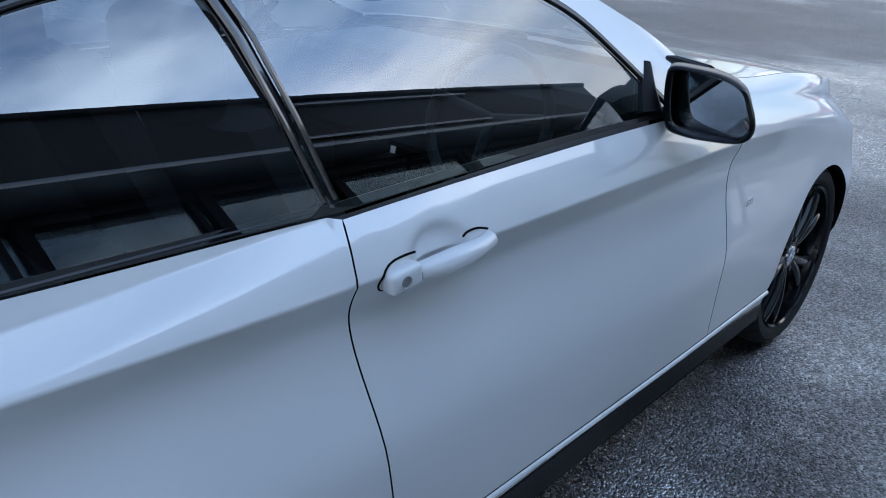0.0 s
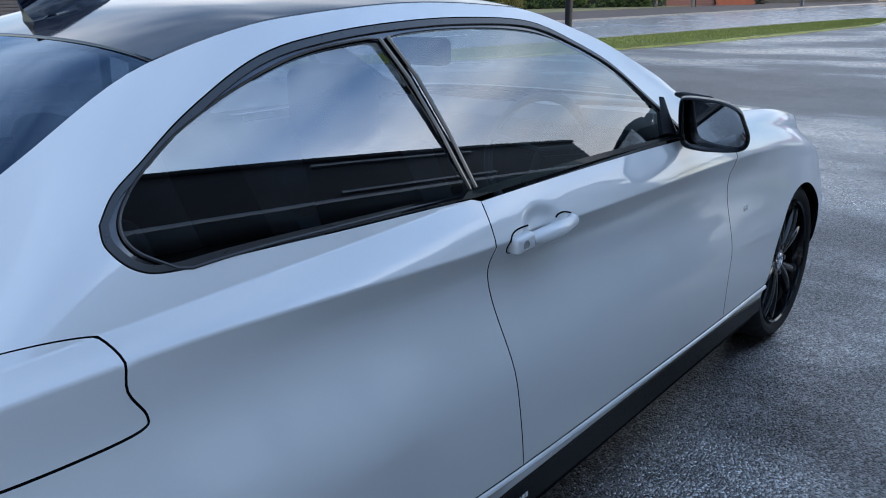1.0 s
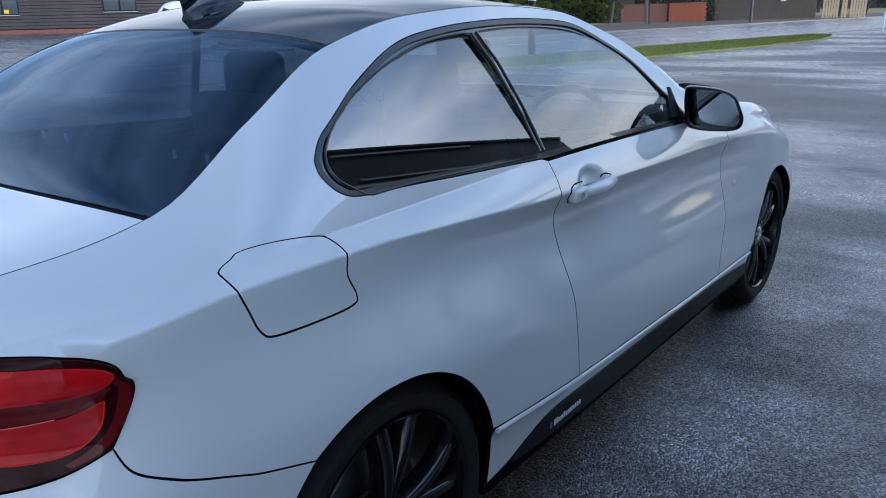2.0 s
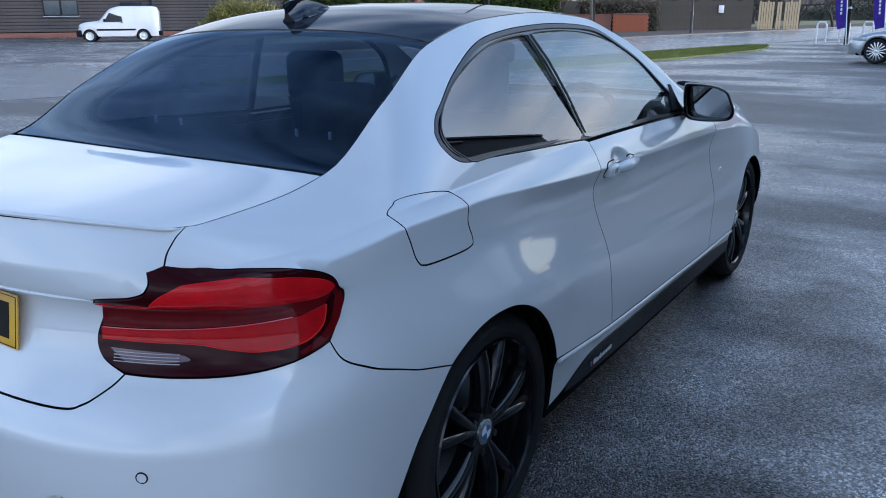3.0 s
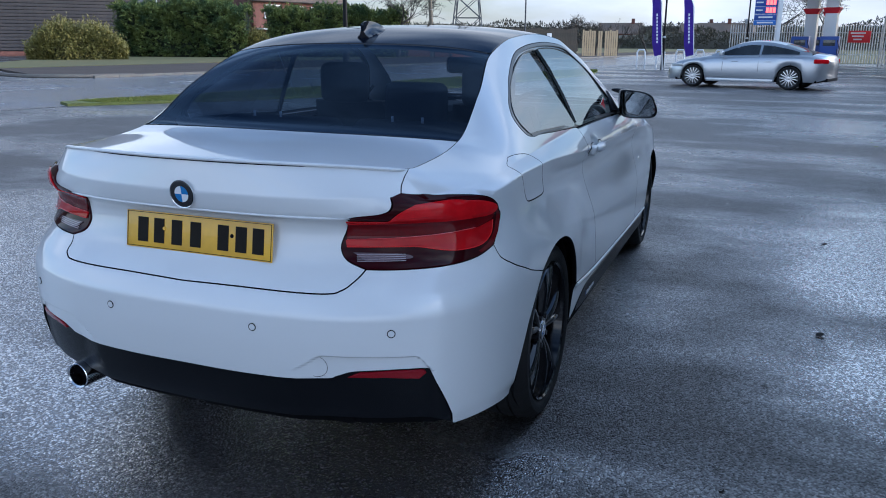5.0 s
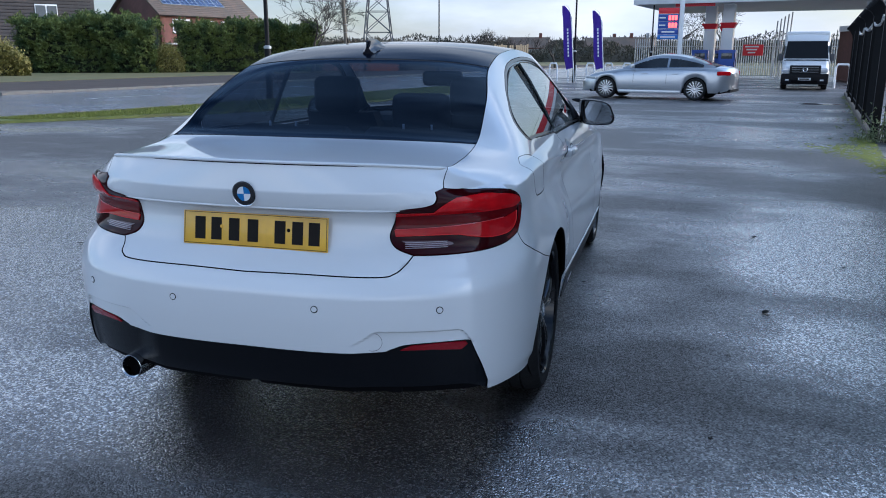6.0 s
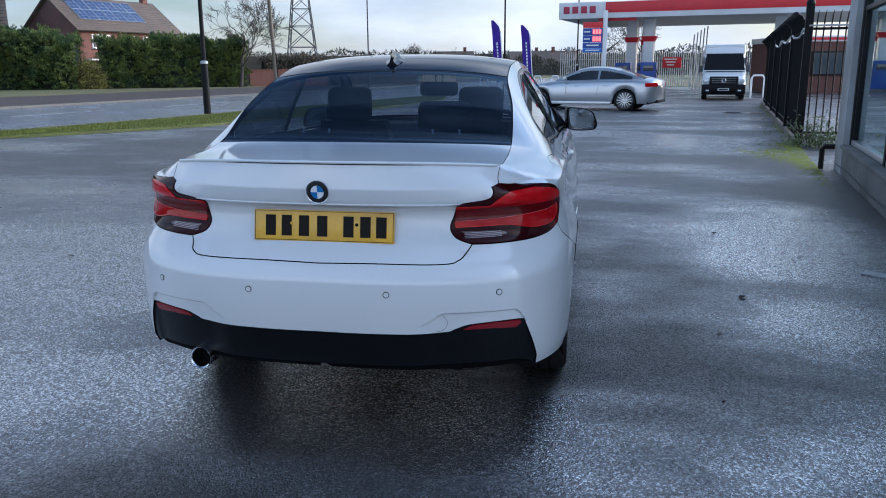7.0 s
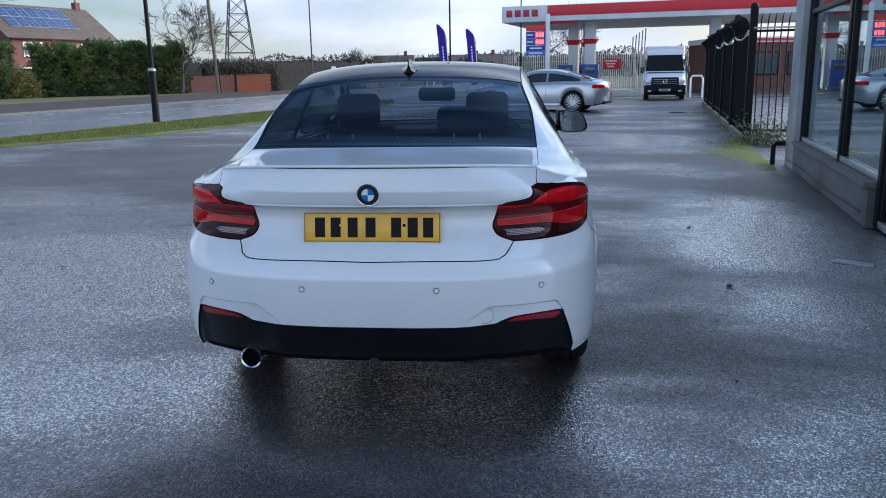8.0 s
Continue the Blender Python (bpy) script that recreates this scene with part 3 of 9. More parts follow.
def build_coupe():
    car = thing("coupe", "glossy white two-door coupe with black roof, parked on wet asphalt", "car")
    gap = 0.0018

    def both(name, outline, material, step=0.03, holes=(), depth=0.012, lift=0.0, label="", sides=(1, -1), parent=car, inset=gap, mapper=side_map, extra=None):
        made = []
        sheet = patch(shrink(outline, inset), mapper, step, holes, depth, lift, extra=extra)
        for side in sides:
            made.append(sheet_part(name, sheet if side > 0 else mirrored(sheet), material, parent, label, M_SHUT if material is M_PAINT else None))
        return made

    # door skins
    door_low = [(s, t) for s, t in sill_line if 0.79 < s < 1.91]
    door = st(door_low + door_front + [(s, 0.992) for s in np.linspace(1.9, 0.86, 24)] + door_rear[::-1])
    doors = both("door", door, M_PAINT, extra=FINE_DOOR)
    # rear quarter with pillar and roof rail in one pressing
    q = [(s, t) for s, t in sill_line if 0.335 < s < 0.765]
    q += door_rear + dlo_low[1:] + dlo_top[1:] + [(1.82, 1.005), (2.03, 1.0)]
    q += [(s, 2.0) for s in np.linspace(2.08, -0.33, 70)] + [(s, 2.0) for s in np.linspace(-0.36, -0.76, 14)]
    q += lid_side + lamp_line[1:] + bumper_seam[1:] + arch(0, 126, 16)[1:]
    flap_ring = st([tuple(p) for p in smooth_loop([(-0.290, 1.108), (-0.262, 1.155), (-0.17, 1.088), (-0.098, 1.02), (-0.074, 0.975), (-0.077, 0.915), (-0.056, 0.86), (-0.070, 0.836), (-0.16, 0.836), (-0.262, 0.846), (-0.292, 0.868), (-0.310, 0.92), (-0.327, 0.985), (-0.315, 1.055)], 5)])
    quarter = st(q)
    sheet = patch(shrink(quarter, gap), side_map, 0.03, [flap_ring], extra=FINE)
    sheet_part("rear_quarter", sheet, M_PAINT, car, edge=M_SHUT)
    sheet_part("rear_quarter", mirrored(patch(shrink(quarter, gap), side_map, 0.03, extra=FINE)), M_PAINT, car, edge=M_SHUT)
    sheet_part("fuel_flap", patch(shrink(flap_ring, 0.004), side_map, 0.03, extra=FINE), M_PAINT, car, edge=M_SHUT)
    # sills, front wings
    skirt_top = line((0.318, 0.099), (0.40, 0.107), (0.45, 0.118), (0.54, 0.150), (0.62, 0.172), (0.72, 0.178), (0.90, 0.176), (1.30, 0.176), (1.94, 0.172), (2.34, 0.150))
    sill = st(skirt_top + sill_line[::-1] + arch(0, 12, -10, 8))
    both("sill", sill, M_PAINT, inset=0.0016)
    for side in (1, -1):
        run = [skin(a, t_of(a, float(low_z(a)) - 0.011)) * (side, 1, 1) + np.array((0.001 * side, 0, 0)) for a in np.linspace(0.345, 2.33, 50)]
        part("sill_flange", tube(bmesh.new(), run, 0.0075, 8), M_PAINT, car)
    skirt_low = line((0.44, 0.100), (0.52, 0.088), (0.645, 0.080), (0.90, 0.074), (1.35, 0.070), (1.94, 0.076), (2.34, 0.078))
    skirt = st(skirt_low + [q for q in skirt_top[::-1] if q[0] > 0.44])
    skirts = both("side_skirt", skirt, M_PLASTIC, 0.03, depth=0.03, inset=0.001, lift=0.004, label="satin black side skirt")
    wing = st([(s, t) for s, t in sill_line if s > 1.935] + arch(2.69, 180 - 12, 30, 26) + line((3.02, 0.50), (3.15, 0.62), (3.22, 0.75), (3.20, 0.95), (3.15, 1.5), (3.1, 2.0)) + [(s, 2.0) for s in np.linspace(3.06, 2.1, 24)] + [(2.05, 1.05)] + door_front[::-1])
    both("front_wing", wing, M_PAINT, extra=FINE)
    # tail: lid, bumper, diffuser
    right = lid_side + lamp_inner[::-1][1:] + lid_low[1:]
    lid_face = st(right[:-1] + reflect(right)) + st([(s, 2.0) for s in np.linspace(2 * CENTRE + 0.815, -0.815, 40)])
    lid_top_edge = [tuple(rail_point(s)[:2]) for s in np.linspace(-0.345, CENTRE, 40)]
    lid_top = lid_top_edge + [(-x, y) for x, y in reversed(lid_top_edge[:-1])] + [(x, -0.345 - 0.028 * (1 - (x / 0.61) ** 2)) for x in np.linspace(-0.58, 0.58, 24)]
    lid = joined(patch(shrink(lid_face, gap), side_map, 0.03, depth=0.004, extra=FINE_TAIL), patch(shrink(lid_top, gap), top_map, 0.03, depth=0.003))
    boot = sheet_part("boot_lid", lid, M_PAINT, car, edge=M_SHUT)
    ledge = [skin(a, (0.8745 - Z_LOW) / (float(belt_z(skin(a, 0.93)[1])) - Z_LOW)) + np.array((0, -0.001, 0)) for a in np.linspace(-1.075, CENTRE, 26)]
    ledge += [q * (-1, 1, 1) for q in reversed(ledge[:-1])]
    part("lid_ledge", tube(bmesh.new(), ledge, [0.0036 * min(1.0, 0.15 + 0.25 * min(k, len(ledge) - 1 - k)) for k in range(len(ledge))], 8), M_PAINT, boot)
    lip = [rail_point(a) + np.array((0, -0.0035, -0.0085)) for a in np.linspace(LIP_S - 0.006, CENTRE, 34)]
    lip += [q * (-1, 1, 1) for q in reversed(lip[:-1])]
    thin = [min(1.0, 0.35 + 0.35 * min(k, len(lip) - 1 - k)) for k in range(len(lip))]
    part("spoiler_lip", tube(bmesh.new(), [q + np.array((0, -0.003, 0.007)) for q in lip], [0.0052 * k for k in thin], 8), M_PAINT, boot)
    # thin black strip drawn as the shadow line under the lip
    part("spoiler_shade_line", tube(bmesh.new(), lip, [0.0016 * k for k in thin], 6), M_SHUT, boot)
    rb = line(arch_end, (-0.278, 0.505), (-0.322, 0.445), (-0.378, 0.370), (-0.440, 0.275), (-0.494, 0.190), (-0.512, 0.130)) + line((-0.56, 0.128), (-0.69, 0.134), (-0.815, 0.128)) + line((-0.82, 0.13), (-0.85, 0.25), (-0.895, 0.388)) + black_top[1:]
    rb_top = (bumper_seam[-2::-1] + lamp_base[1:] + lid_low[1:])
    bumper = st(rb[:-1] + reflect(rb)) + st([(2 * CENTRE - a, b) for a, b in rb_top[1:]] + rb_top[::-1][1:-1])
    sheet_part("rear_bumper", patch(shrink(bumper, gap), side_map, 0.026, extra=FINE_BUMPER), M_PAINT, car, edge=M_SHUT)
    df = line((-0.82, 0.13), (-0.85, 0.25), (-0.895, 0.388)) + black_top[1:]
    df_low = line((-0.82, 0.13), (-0.90, 0.17), (-1.075, 0.176), (-1.3, 0.168), (-1.51, 0.164))
    diffuser = st(df[:-1] + reflect(df)) + st([(2 * CENTRE - a, b) for a, b in df_low[1:]] + df_low[::-1][1:-1])
    sheet_part("rear_diffuser", patch(shrink(diffuser, 0.001), side_map, 0.03, depth=0.05, lift=-0.006), M_PLASTIC, car, "satin black rear diffuser")
    # roof, screens, bonnet
    def over(y0, y1, bow0, bow1, n=36):
        r = [tuple(rail_point(s)[:2]) for s in np.linspace(y0, y1, n)]
        x1, x0 = r[-1][0], r[0][0]
        front = [(x, y1 + bow1 * (1 - (x / x1) ** 2)) for x in np.linspace(x1, -x1, 22)[1:-1]]
        rear = [(x, y0 + bow0 * (1 - (x / x0) ** 2)) for x in np.linspace(-x0, x0, 22)[1:-1]]
        return r + front + [(-x, y) for x, y in reversed(r)] + rear
    sheet_part("roof_panel", patch(shrink(over(0.172, 1.22, -0.014, 0.06), 0.003), top_map, 0.04), M_ROOF, car, "gloss black roof panel")
    sheet_part("rear_screen", patch(shrink(over(-0.332, 0.168, -0.03, -0.014), 0.003), top_map, 0.04, depth=0.004, lift=-0.002), G_REAR, car, "dark tinted rear screen")
    sheet_part("windscreen", patch(shrink(over(1.24, 2.05, 0.06, 0.10), 0.003), top_map, 0.05, depth=0.004, lift=-0.002), G_WIND, car)
    sheet_part("bonnet", patch(shrink(over(2.10, 3.28, 0.10, 0.06), 0.003), top_map, 0.05), M_PAINT, car, edge=M_SHUT)
    fb = line((3.02, 0.50), (3.15, 0.62), (3.22, 0.75), (3.22, 0.98)) + [(s, 0.98) for s in np.linspace(3.3, 3.949, 12)]
    fb += [(3.949, 0.1)] + line((3.6, 0.08), (3.2, 0.09), (3.0, 0.12)) + arch(2.69, -18, 30, 10)
    both("front_bumper", st(fb), M_PAINT, 0.05, inset=0.0)
    # dark structure behind the shut lines, near-black for the shade inside them
    sub = arch(0, 205, -12, 30)
    body = st([(s, 0.10) for s in np.linspace(0.36, 2.33, 20)] + arch(2.69, 190, -10, 30) + [(s, 0.14) for s in np.linspace(3.1, 3.94, 10)] + [(3.94, 1.3)] + [(s, 1.4) for s in np.linspace(3.8, 2.0, 20)] + [(1.95, 0.97)]
              + [(s, 0.97) for s in np.linspace(1.9, 0.1, 20)] + [(-0.06, 1.3), (0.0, 1.93)] + [(s, 1.985) for s in np.linspace(-0.05, -0.62, 20)] + [(-0.74, 1.4), (-0.80, 1.0)] + [(s, 0.90) for s in np.linspace(-0.88, CENTRE, 20)] + [(CENTRE, t) for t in np.linspace(0.87, 0.20, 28)] + [(CENTRE, 0.16)] + [(s, 0.13) for s in np.linspace(CENTRE + 0.02, -0.45, 20)] + sub)
    shell = patch(body, side_map, 0.04, depth=0, lift=-0.018)
    deck = [tuple(rail_point(s)[:2]) for s in np.linspace(-0.36, CENTRE, 24)]
    deck = patch(shrink(deck + [(-x, y) for x, y in reversed(deck[:-1])], 0.035), top_map, 0.04, depth=0, lift=-0.05)
    sheet_part("inner_structure", joined(shell, mirrored(shell), deck), M_SHUT, car)

    # side glass, its trim and the pillar strip
    dlo = dlo_low[::-1] + [(s, 1.0) for s in np.linspace(0.8, 1.72, 28)] + [(1.75, 1.02)] + dlo_top[::-1][1:-1]
    dlo = st(dlo)
    def band(outer, inner, material, name, lift, depth=0.006, label="", step=0.02):
        sheet = patch(outer, side_map, step, [inner], depth, lift)
        for s in (sheet, mirrored(sheet)):
            sheet_part(name, s, material, car, label)
    inner = shrink(dlo, 0.013)
    band(shrink(dlo, 0.001), inner, M_TRIM, "window_surround", 0.001, label="satin black window surround")
    qo = line((0.643, 1.81), (0.48, 1.80), (0.345, 1.755), (0.22, 1.695), (0.12, 1.63), (0.045, 1.545), (0.015, 1.45), (0.022, 1.325), (0.065, 1.19)) + line((0.085, 1.168), (0.30, 1.125), (0.55, 1.082), (0.722, 1.055))
    quarter_glass = st(qo + [(0.695, 1.4), (0.665, 1.65)])
    rub = shrink(dlo, 0.012)
    # the panes follow one even barrel curve, as rolled glass does
    edge = np.array(quarter_glass + list(map(tuple, dlo)))
    edge = side_map(edge[:, 0], edge[:, 1])
    barrel = lambda p: -0.20 * (p[..., 2] - 1.15) ** 2 - 0.02 * (p[..., 1] - 0.9) ** 2
    terms = lambda p: np.stack([np.ones_like(p[..., 1]), p[..., 1], p[..., 2]], -1)
    even = np.linalg.lstsq(terms(edge), edge[:, 0] - barrel(edge), rcond=None)[0]

    def glass_map(a, b):
        p = side_map(a, b)
        p[..., 0] = terms(p) @ even + barrel(p)
        return p
    do = line((0.752, 1.050), (1.1, 1.045), (1.4, 1.045), (1.70, 1.05)) + line((1.67, 1.20), (1.60, 1.46), (1.48, 1.695), (1.32, 1.805), (1.12, 1.84), (0.92, 1.84), (0.74, 1.83), (0.69, 1.82))
    door_glass = st(do + [(0.705, 1.66), (0.728, 1.4)])
    sheet = patch(rub, side_map, 0.02, [shrink(quarter_glass, -0.006), shrink(door_glass, -0.006)], 0.004, -0.004)
    for s in (sheet, mirrored(sheet)):
        sheet_part("window_seal", s, M_GLOSS, car, "black rubber window seal")
    for name, o, g in (("quarter_window", quarter_glass, G_DARK), ("door_window", door_glass, G_CLEAR)):
        sheet = patch(shrink(o, -0.011), glass_map, 0.04, depth=0.003, lift=-0.006)
        for s in (sheet, mirrored(sheet)):
            sheet_part(name, s, g, car)
    # bright beads along the glass edges and the belt
    for side in (1, -1):
        bm = bmesh.new()
        for pts in (np.array(st([(0.652, 1.83), (0.682, 1.62), (0.708, 1.34), (0.735, 1.05)])), np.array(st([(0.675, 1.835), (0.707, 1.62), (0.732, 1.34), (0.755, 1.05)]))):
            p = side_map(pts[:, 0], pts[:, 1]) * (side, 1, 1)
            tube(bm, p + np.array((0.002 * side, 0, 0)), 0.0045, 6)
        part("pillar_strip", bm, M_GLOSS, car)
        bm = bmesh.new()
        bead = np.array(shrink(quarter_glass, -0.010))
        tube(bm, side_map(bead[:, 0], bead[:, 1]) * (side, 1, 1), 0.0028, 5, True)
        part("glass_bead", bm, M_TRIM, car)

    # tail lamps: dark lens body, two lit-red bands, dark divider, clear reversing strip
    lamp = st(lamp_line + lamp_base[1:] + lamp_inner[1:-1])
    upper = st(line((-1.095, 0.917), (-1.02, 0.915), (-0.985, 0.920), (-0.945, 0.950), (-0.90, 0.969)) + line((-0.80, 0.971), (-0.70, 0.957), (-0.622, 0.930), (-0.612, 0.905), (-0.70, 0.893), (-0.84, 0.900), (-1.0, 0.902), (-1.10, 0.900)))
    band_low = st(line((-1.10, 0.897), (-1.0, 0.899), (-0.84, 0.897), (-0.70, 0.890), (-0.63, 0.893)) + line((-0.66, 0.868), (-0.72, 0.856), (-0.84, 0.851), (-1.0, 0.845), (-1.105, 0.842)))
    rim_low = line((-0.655, 0.868), (-0.668, 0.825), (-0.70, 0.797), (-0.745, 0.784), (-0.82, 0.783), (-0.88, 0.795), (-0.93, 0.808), (-1.0, 0.811), (-1.105, 0.811))
    lower = st(line((-1.108, 0.836), (-1.0, 0.840), (-0.84, 0.847), (-0.72, 0.853)) + rim_low)
    outer_arc = st(line((-0.601, 0.91), (-0.604, 0.865), (-0.626, 0.818), (-0.666, 0.780), (-0.725, 0.760)) + line((-0.735, 0.768), (-0.69, 0.787), (-0.65, 0.822), (-0.628, 0.870), (-0.621, 0.895)))
    clear = st(line((-1.09, 0.792), (-1.03, 0.790), (-0.965, 0.785), (-0.945, 0.771), (-1.0, 0.764), (-1.06, 0.763)))
    for side in (1, -1):
        flip = (lambda sh: sh) if side > 0 else mirrored
        body_ob = sheet_part("tail_lamp", flip(patch(shrink(lamp, gap), side_map, 0.014, depth=0.02, lift=0.0045)), M_LAMP_DARK, car, "dark red glossy tail lamp")
        sheet_part("upper_light", flip(patch(upper, side_map, 0.012, depth=0.004, lift=0.0085)), M_LAMP_RED, body_ob)
        sheet_part("lower_light", flip(patch(lower, side_map, 0.012, depth=0.004, lift=0.0085)), M_LAMP_RED2, body_ob)
        sheet_part("outer_light", flip(patch(outer_arc, side_map, 0.02, depth=0.003, lift=0.005)), M_LAMP_DEEP, body_ob)
        sheet_part("reversing_light", flip(patch(clear, side_map, 0.012, depth=0.004, lift=0.0085)), M_LAMP_CLEAR, body_ob, "clear ribbed reversing light")
        sheet_part("middle_light", flip(patch(band_low, side_map, 0.012, depth=0.003, lift=0.0065)), M_LAMP_DEEP, body_ob)
        for name, run, mat in (("light_line", line((-1.105, 0.839), (-1.0, 0.8425), (-0.84, 0.849), (-0.74, 0.854)), M_LAMP_LINE), ("light_rim", rim_low, M_LAMP_RIM)):
            p = np.array(st(run))
            v = side_map(p[:, 0], p[:, 1])
            out = np.cross(side_map(p[:, 0] + 0.002, p[:, 1]) - v, side_map(p[:, 0], p[:, 1] + 0.002) - v)
            v = v + out / np.linalg.norm(out, axis=1, keepdims=True) * 0.0088
            part(name, tube(bmesh.new(), v * (side, 1, 1), 0.0013, 5), mat, body_ob)
        for t in (0.914, 0.925, 0.936, 0.947):
            p = np.array(st([(s, t) for s in np.linspace(-0.93, -0.70, 12)]))
            v = side_map(p[:, 0], p[:, 1]) + (0.002, -0.0078, 0)
            part("light_fin", tube(bmesh.new(), v * (side, 1, 1), 0.0011, 4), M_LAMP_RED2, body_ob)
        bm = bmesh.new()
        for t in (0.767, 0.774, 0.781, 0.788):
            p = np.array(st([(s, t) for s in np.linspace(-1.08, -0.96, 8)]))
            v = side_map(p[:, 0], p[:, 1]) + (0.002, -0.0095, 0)
            tube(bm, v * (side, 1, 1), 0.0012, 5)
        part("light_rib", bm, M_LAMP_RIB, body_ob)
        refl = st([(-1.088, 0.362), (-0.925, 0.350), (-0.905, 0.372), (-0.912, 0.382), (-0.99, 0.386), (-1.06, 0.380)])
        sheet_part("reflector", flip(patch(refl, side_map, 0.02, depth=0.008, lift=0.0015)), M_LAMP_REFL, car, "red bumper reflector")

    # badges, plate, sensors, exhaust, tow cover
    def disc_on(name, s, t, r, material, lift, parent=car, h=0.003, ring=None):
        b = st([(s, t)])[0]
        p = side_map(np.array([b[0]]), np.array([b[1]]))[0]
        da = side_map(np.array([b[0] + 0.01]), np.array([b[1]]))[0] - p
        db = side_map(np.array([b[0]]), np.array([b[1] + 0.01]))[0] - p
        n = Vector(np.cross(da, db)).normalized()
        return p, n
    def badge(s, t, r, parent, at=None, n=None):
        if at is None:
            p, n = disc_on("x", s, t, r, None, 0)
        else:
            p = at
        m = Matrix.Translation(Vector(p) + n * 0.002) @ n.to_track_quat("Z", "Y").to_matrix().to_4x4()
        bm = bmesh.new()
        lathe(bm, [(0.0001, 0.002), (r * 0.92, 0.002), (r, 0.004), (r, -0.002)], 36, "z")
        bm.transform(m)
        holder = part("badge", bm, M_CHROME, parent, "round chrome-rimmed badge")
        bm = bmesh.new()
        lathe(bm, [(r * 0.58, 0.0045), (r * 0.92, 0.0045), (r * 0.92, 0.002), (r * 0.58, 0.002)], 36, "z", closed=True)
        bm.transform(m)
        part("badge_ring", bm, M_GLOSS, holder)
        for k, mat in ((0, M_BADGE_BLUE), (1, M_BADGE_WHITE), (2, M_BADGE_BLUE), (3, M_BADGE_WHITE)):
            bm = bmesh.new()
            c = bm.verts.new((0, 0, 0.0042))
            arc = [bm.verts.new((r * 0.57 * math.cos(a), r * 0.57 * math.sin(a), 0.0042)) for a in np.linspace(k * math.pi / 2, (k + 1) * math.pi / 2, 9)]
            for a, b in zip(arc, arc[1:]):
                bm.faces.new((c, a, b))
            made = bmesh.ops.extrude_face_region(bm, geom=list(bm.faces))
            bmesh.ops.translate(bm, verts=[v for v in made["geom"] if isinstance(v, bmesh.types.BMVert)], vec=(0, 0, -0.002))
            bm.transform(m)
            part("badge_field", bm, mat, holder, smooth=False)
        return holder
    badge(CENTRE + 1e-4, 0.995, 0.041, boot)
    outer_s, inner_s = s_at(0.632, 0.542), s_at(0.251, 0.540)
    for s in (outer_s, inner_s, 2 * CENTRE - inner_s, 2 * CENTRE - outer_s):
        p, n = disc_on("", s, 0.541, 0, None, 0)
        m = Matrix.Translation(Vector(p)) @ n.to_track_quat("Z", "Y").to_matrix().to_4x4()
        bm = bmesh.new()
        lathe(bm, [(0.0001, 0.0022), (0.0088, 0.0022), (0.0092, 0.001)], 24, "z")
        bm.transform(m)
        sensor = part("parking_sensor", bm, M_PAINT, car)
        bm = bmesh.new()
        lathe(bm, [(0.0092, 0.0014), (0.0116, 0.0014), (0.0116, -0.001), (0.0092, -0.001)], 24, "z", closed=True)
        bm.transform(m)
        part("sensor_ring", bm, M_SHUT, sensor)
    p, n = disc_on("", -1.157, 0.400, 0, None, 0)
    m = Matrix.Translation(Vector(p)) @ n.to_track_quat("Z", "Y").to_matrix().to_4x4()
    bm = bmesh.new()
    lathe(bm, [(0.0305, 0.001), (0.0315, 0.001), (0.0315, -0.002), (0.0305, -0.002)], 40, "z", closed=True)
    bm.transform(m)
    part("tow_cover", bm, M_TRIM, car)
    # number plate: yellow reflective sheet, its mark blanked to plain bars
    bm = box(bmesh.new(), (0.520, 0.004, 0.111), (0, 0, 0), 0.0015)
    pl = part("number_plate", bm, M_PLATE, car, "yellow number plate")
    pl.matrix_world = pose(0, -0.851, 0.789, -9, 0, 0)
    bm = bmesh.new()
    for sx, sz, x, z in ((0.512, 0.0016, 0, 0.0515), (0.512, 0.0016, 0, -0.0515), (0.0016, 0.103, 0.2555, 0), (0.0016, 0.103, -0.2555, 0)):
        box(bm, (sx, 0.001, sz), (x, -0.0024, z))
    part("plate_border", bm, M_PLATE_INK, pl, smooth=False)
    for x in (-0.197, -0.137, -0.072, -0.004, 0.093, 0.155, 0.213):
        bm = box(bmesh.new(), (0.038, 0.0012, 0.074), (x, -0.0026, 0.0), 0.0)
        part("plate_bar", bm, M_PLATE_INK, pl, smooth=False)
    for x in (-0.118, 0.123):
        bm = lathe(bmesh.new(), [(0.0001, -0.0052), (0.005, -0.0046), (0.0062, -0.002)], 16, "y", (x, 0, 0.008))
        part("plate_screw", bm, M_PLATE if x < 0 else M_SHUT, pl)
    bm = bmesh.new()
    lathe(bm, [(0.036, 0.0), (0.0405, -0.004), (0.043, 0.0), (0.043, 0.17), (0.037, 0.17), (0.036, 0.02)], 40, "y", (-0.487, -0.895, 0.280), closed=True)
    tip = part("exhaust_tip", bm, M_CHROME, car, "polished chrome exhaust tip")
    part("exhaust_bore", lathe(bmesh.new(), [(0.0001, 0.06), (0.0365, 0.06), (0.0365, 0.05)], 24, "y", (-0.487, -0.895, 0.280)), M_SHUT, tip)
    # roof fin
    bm = bmesh.new()
    rings = []
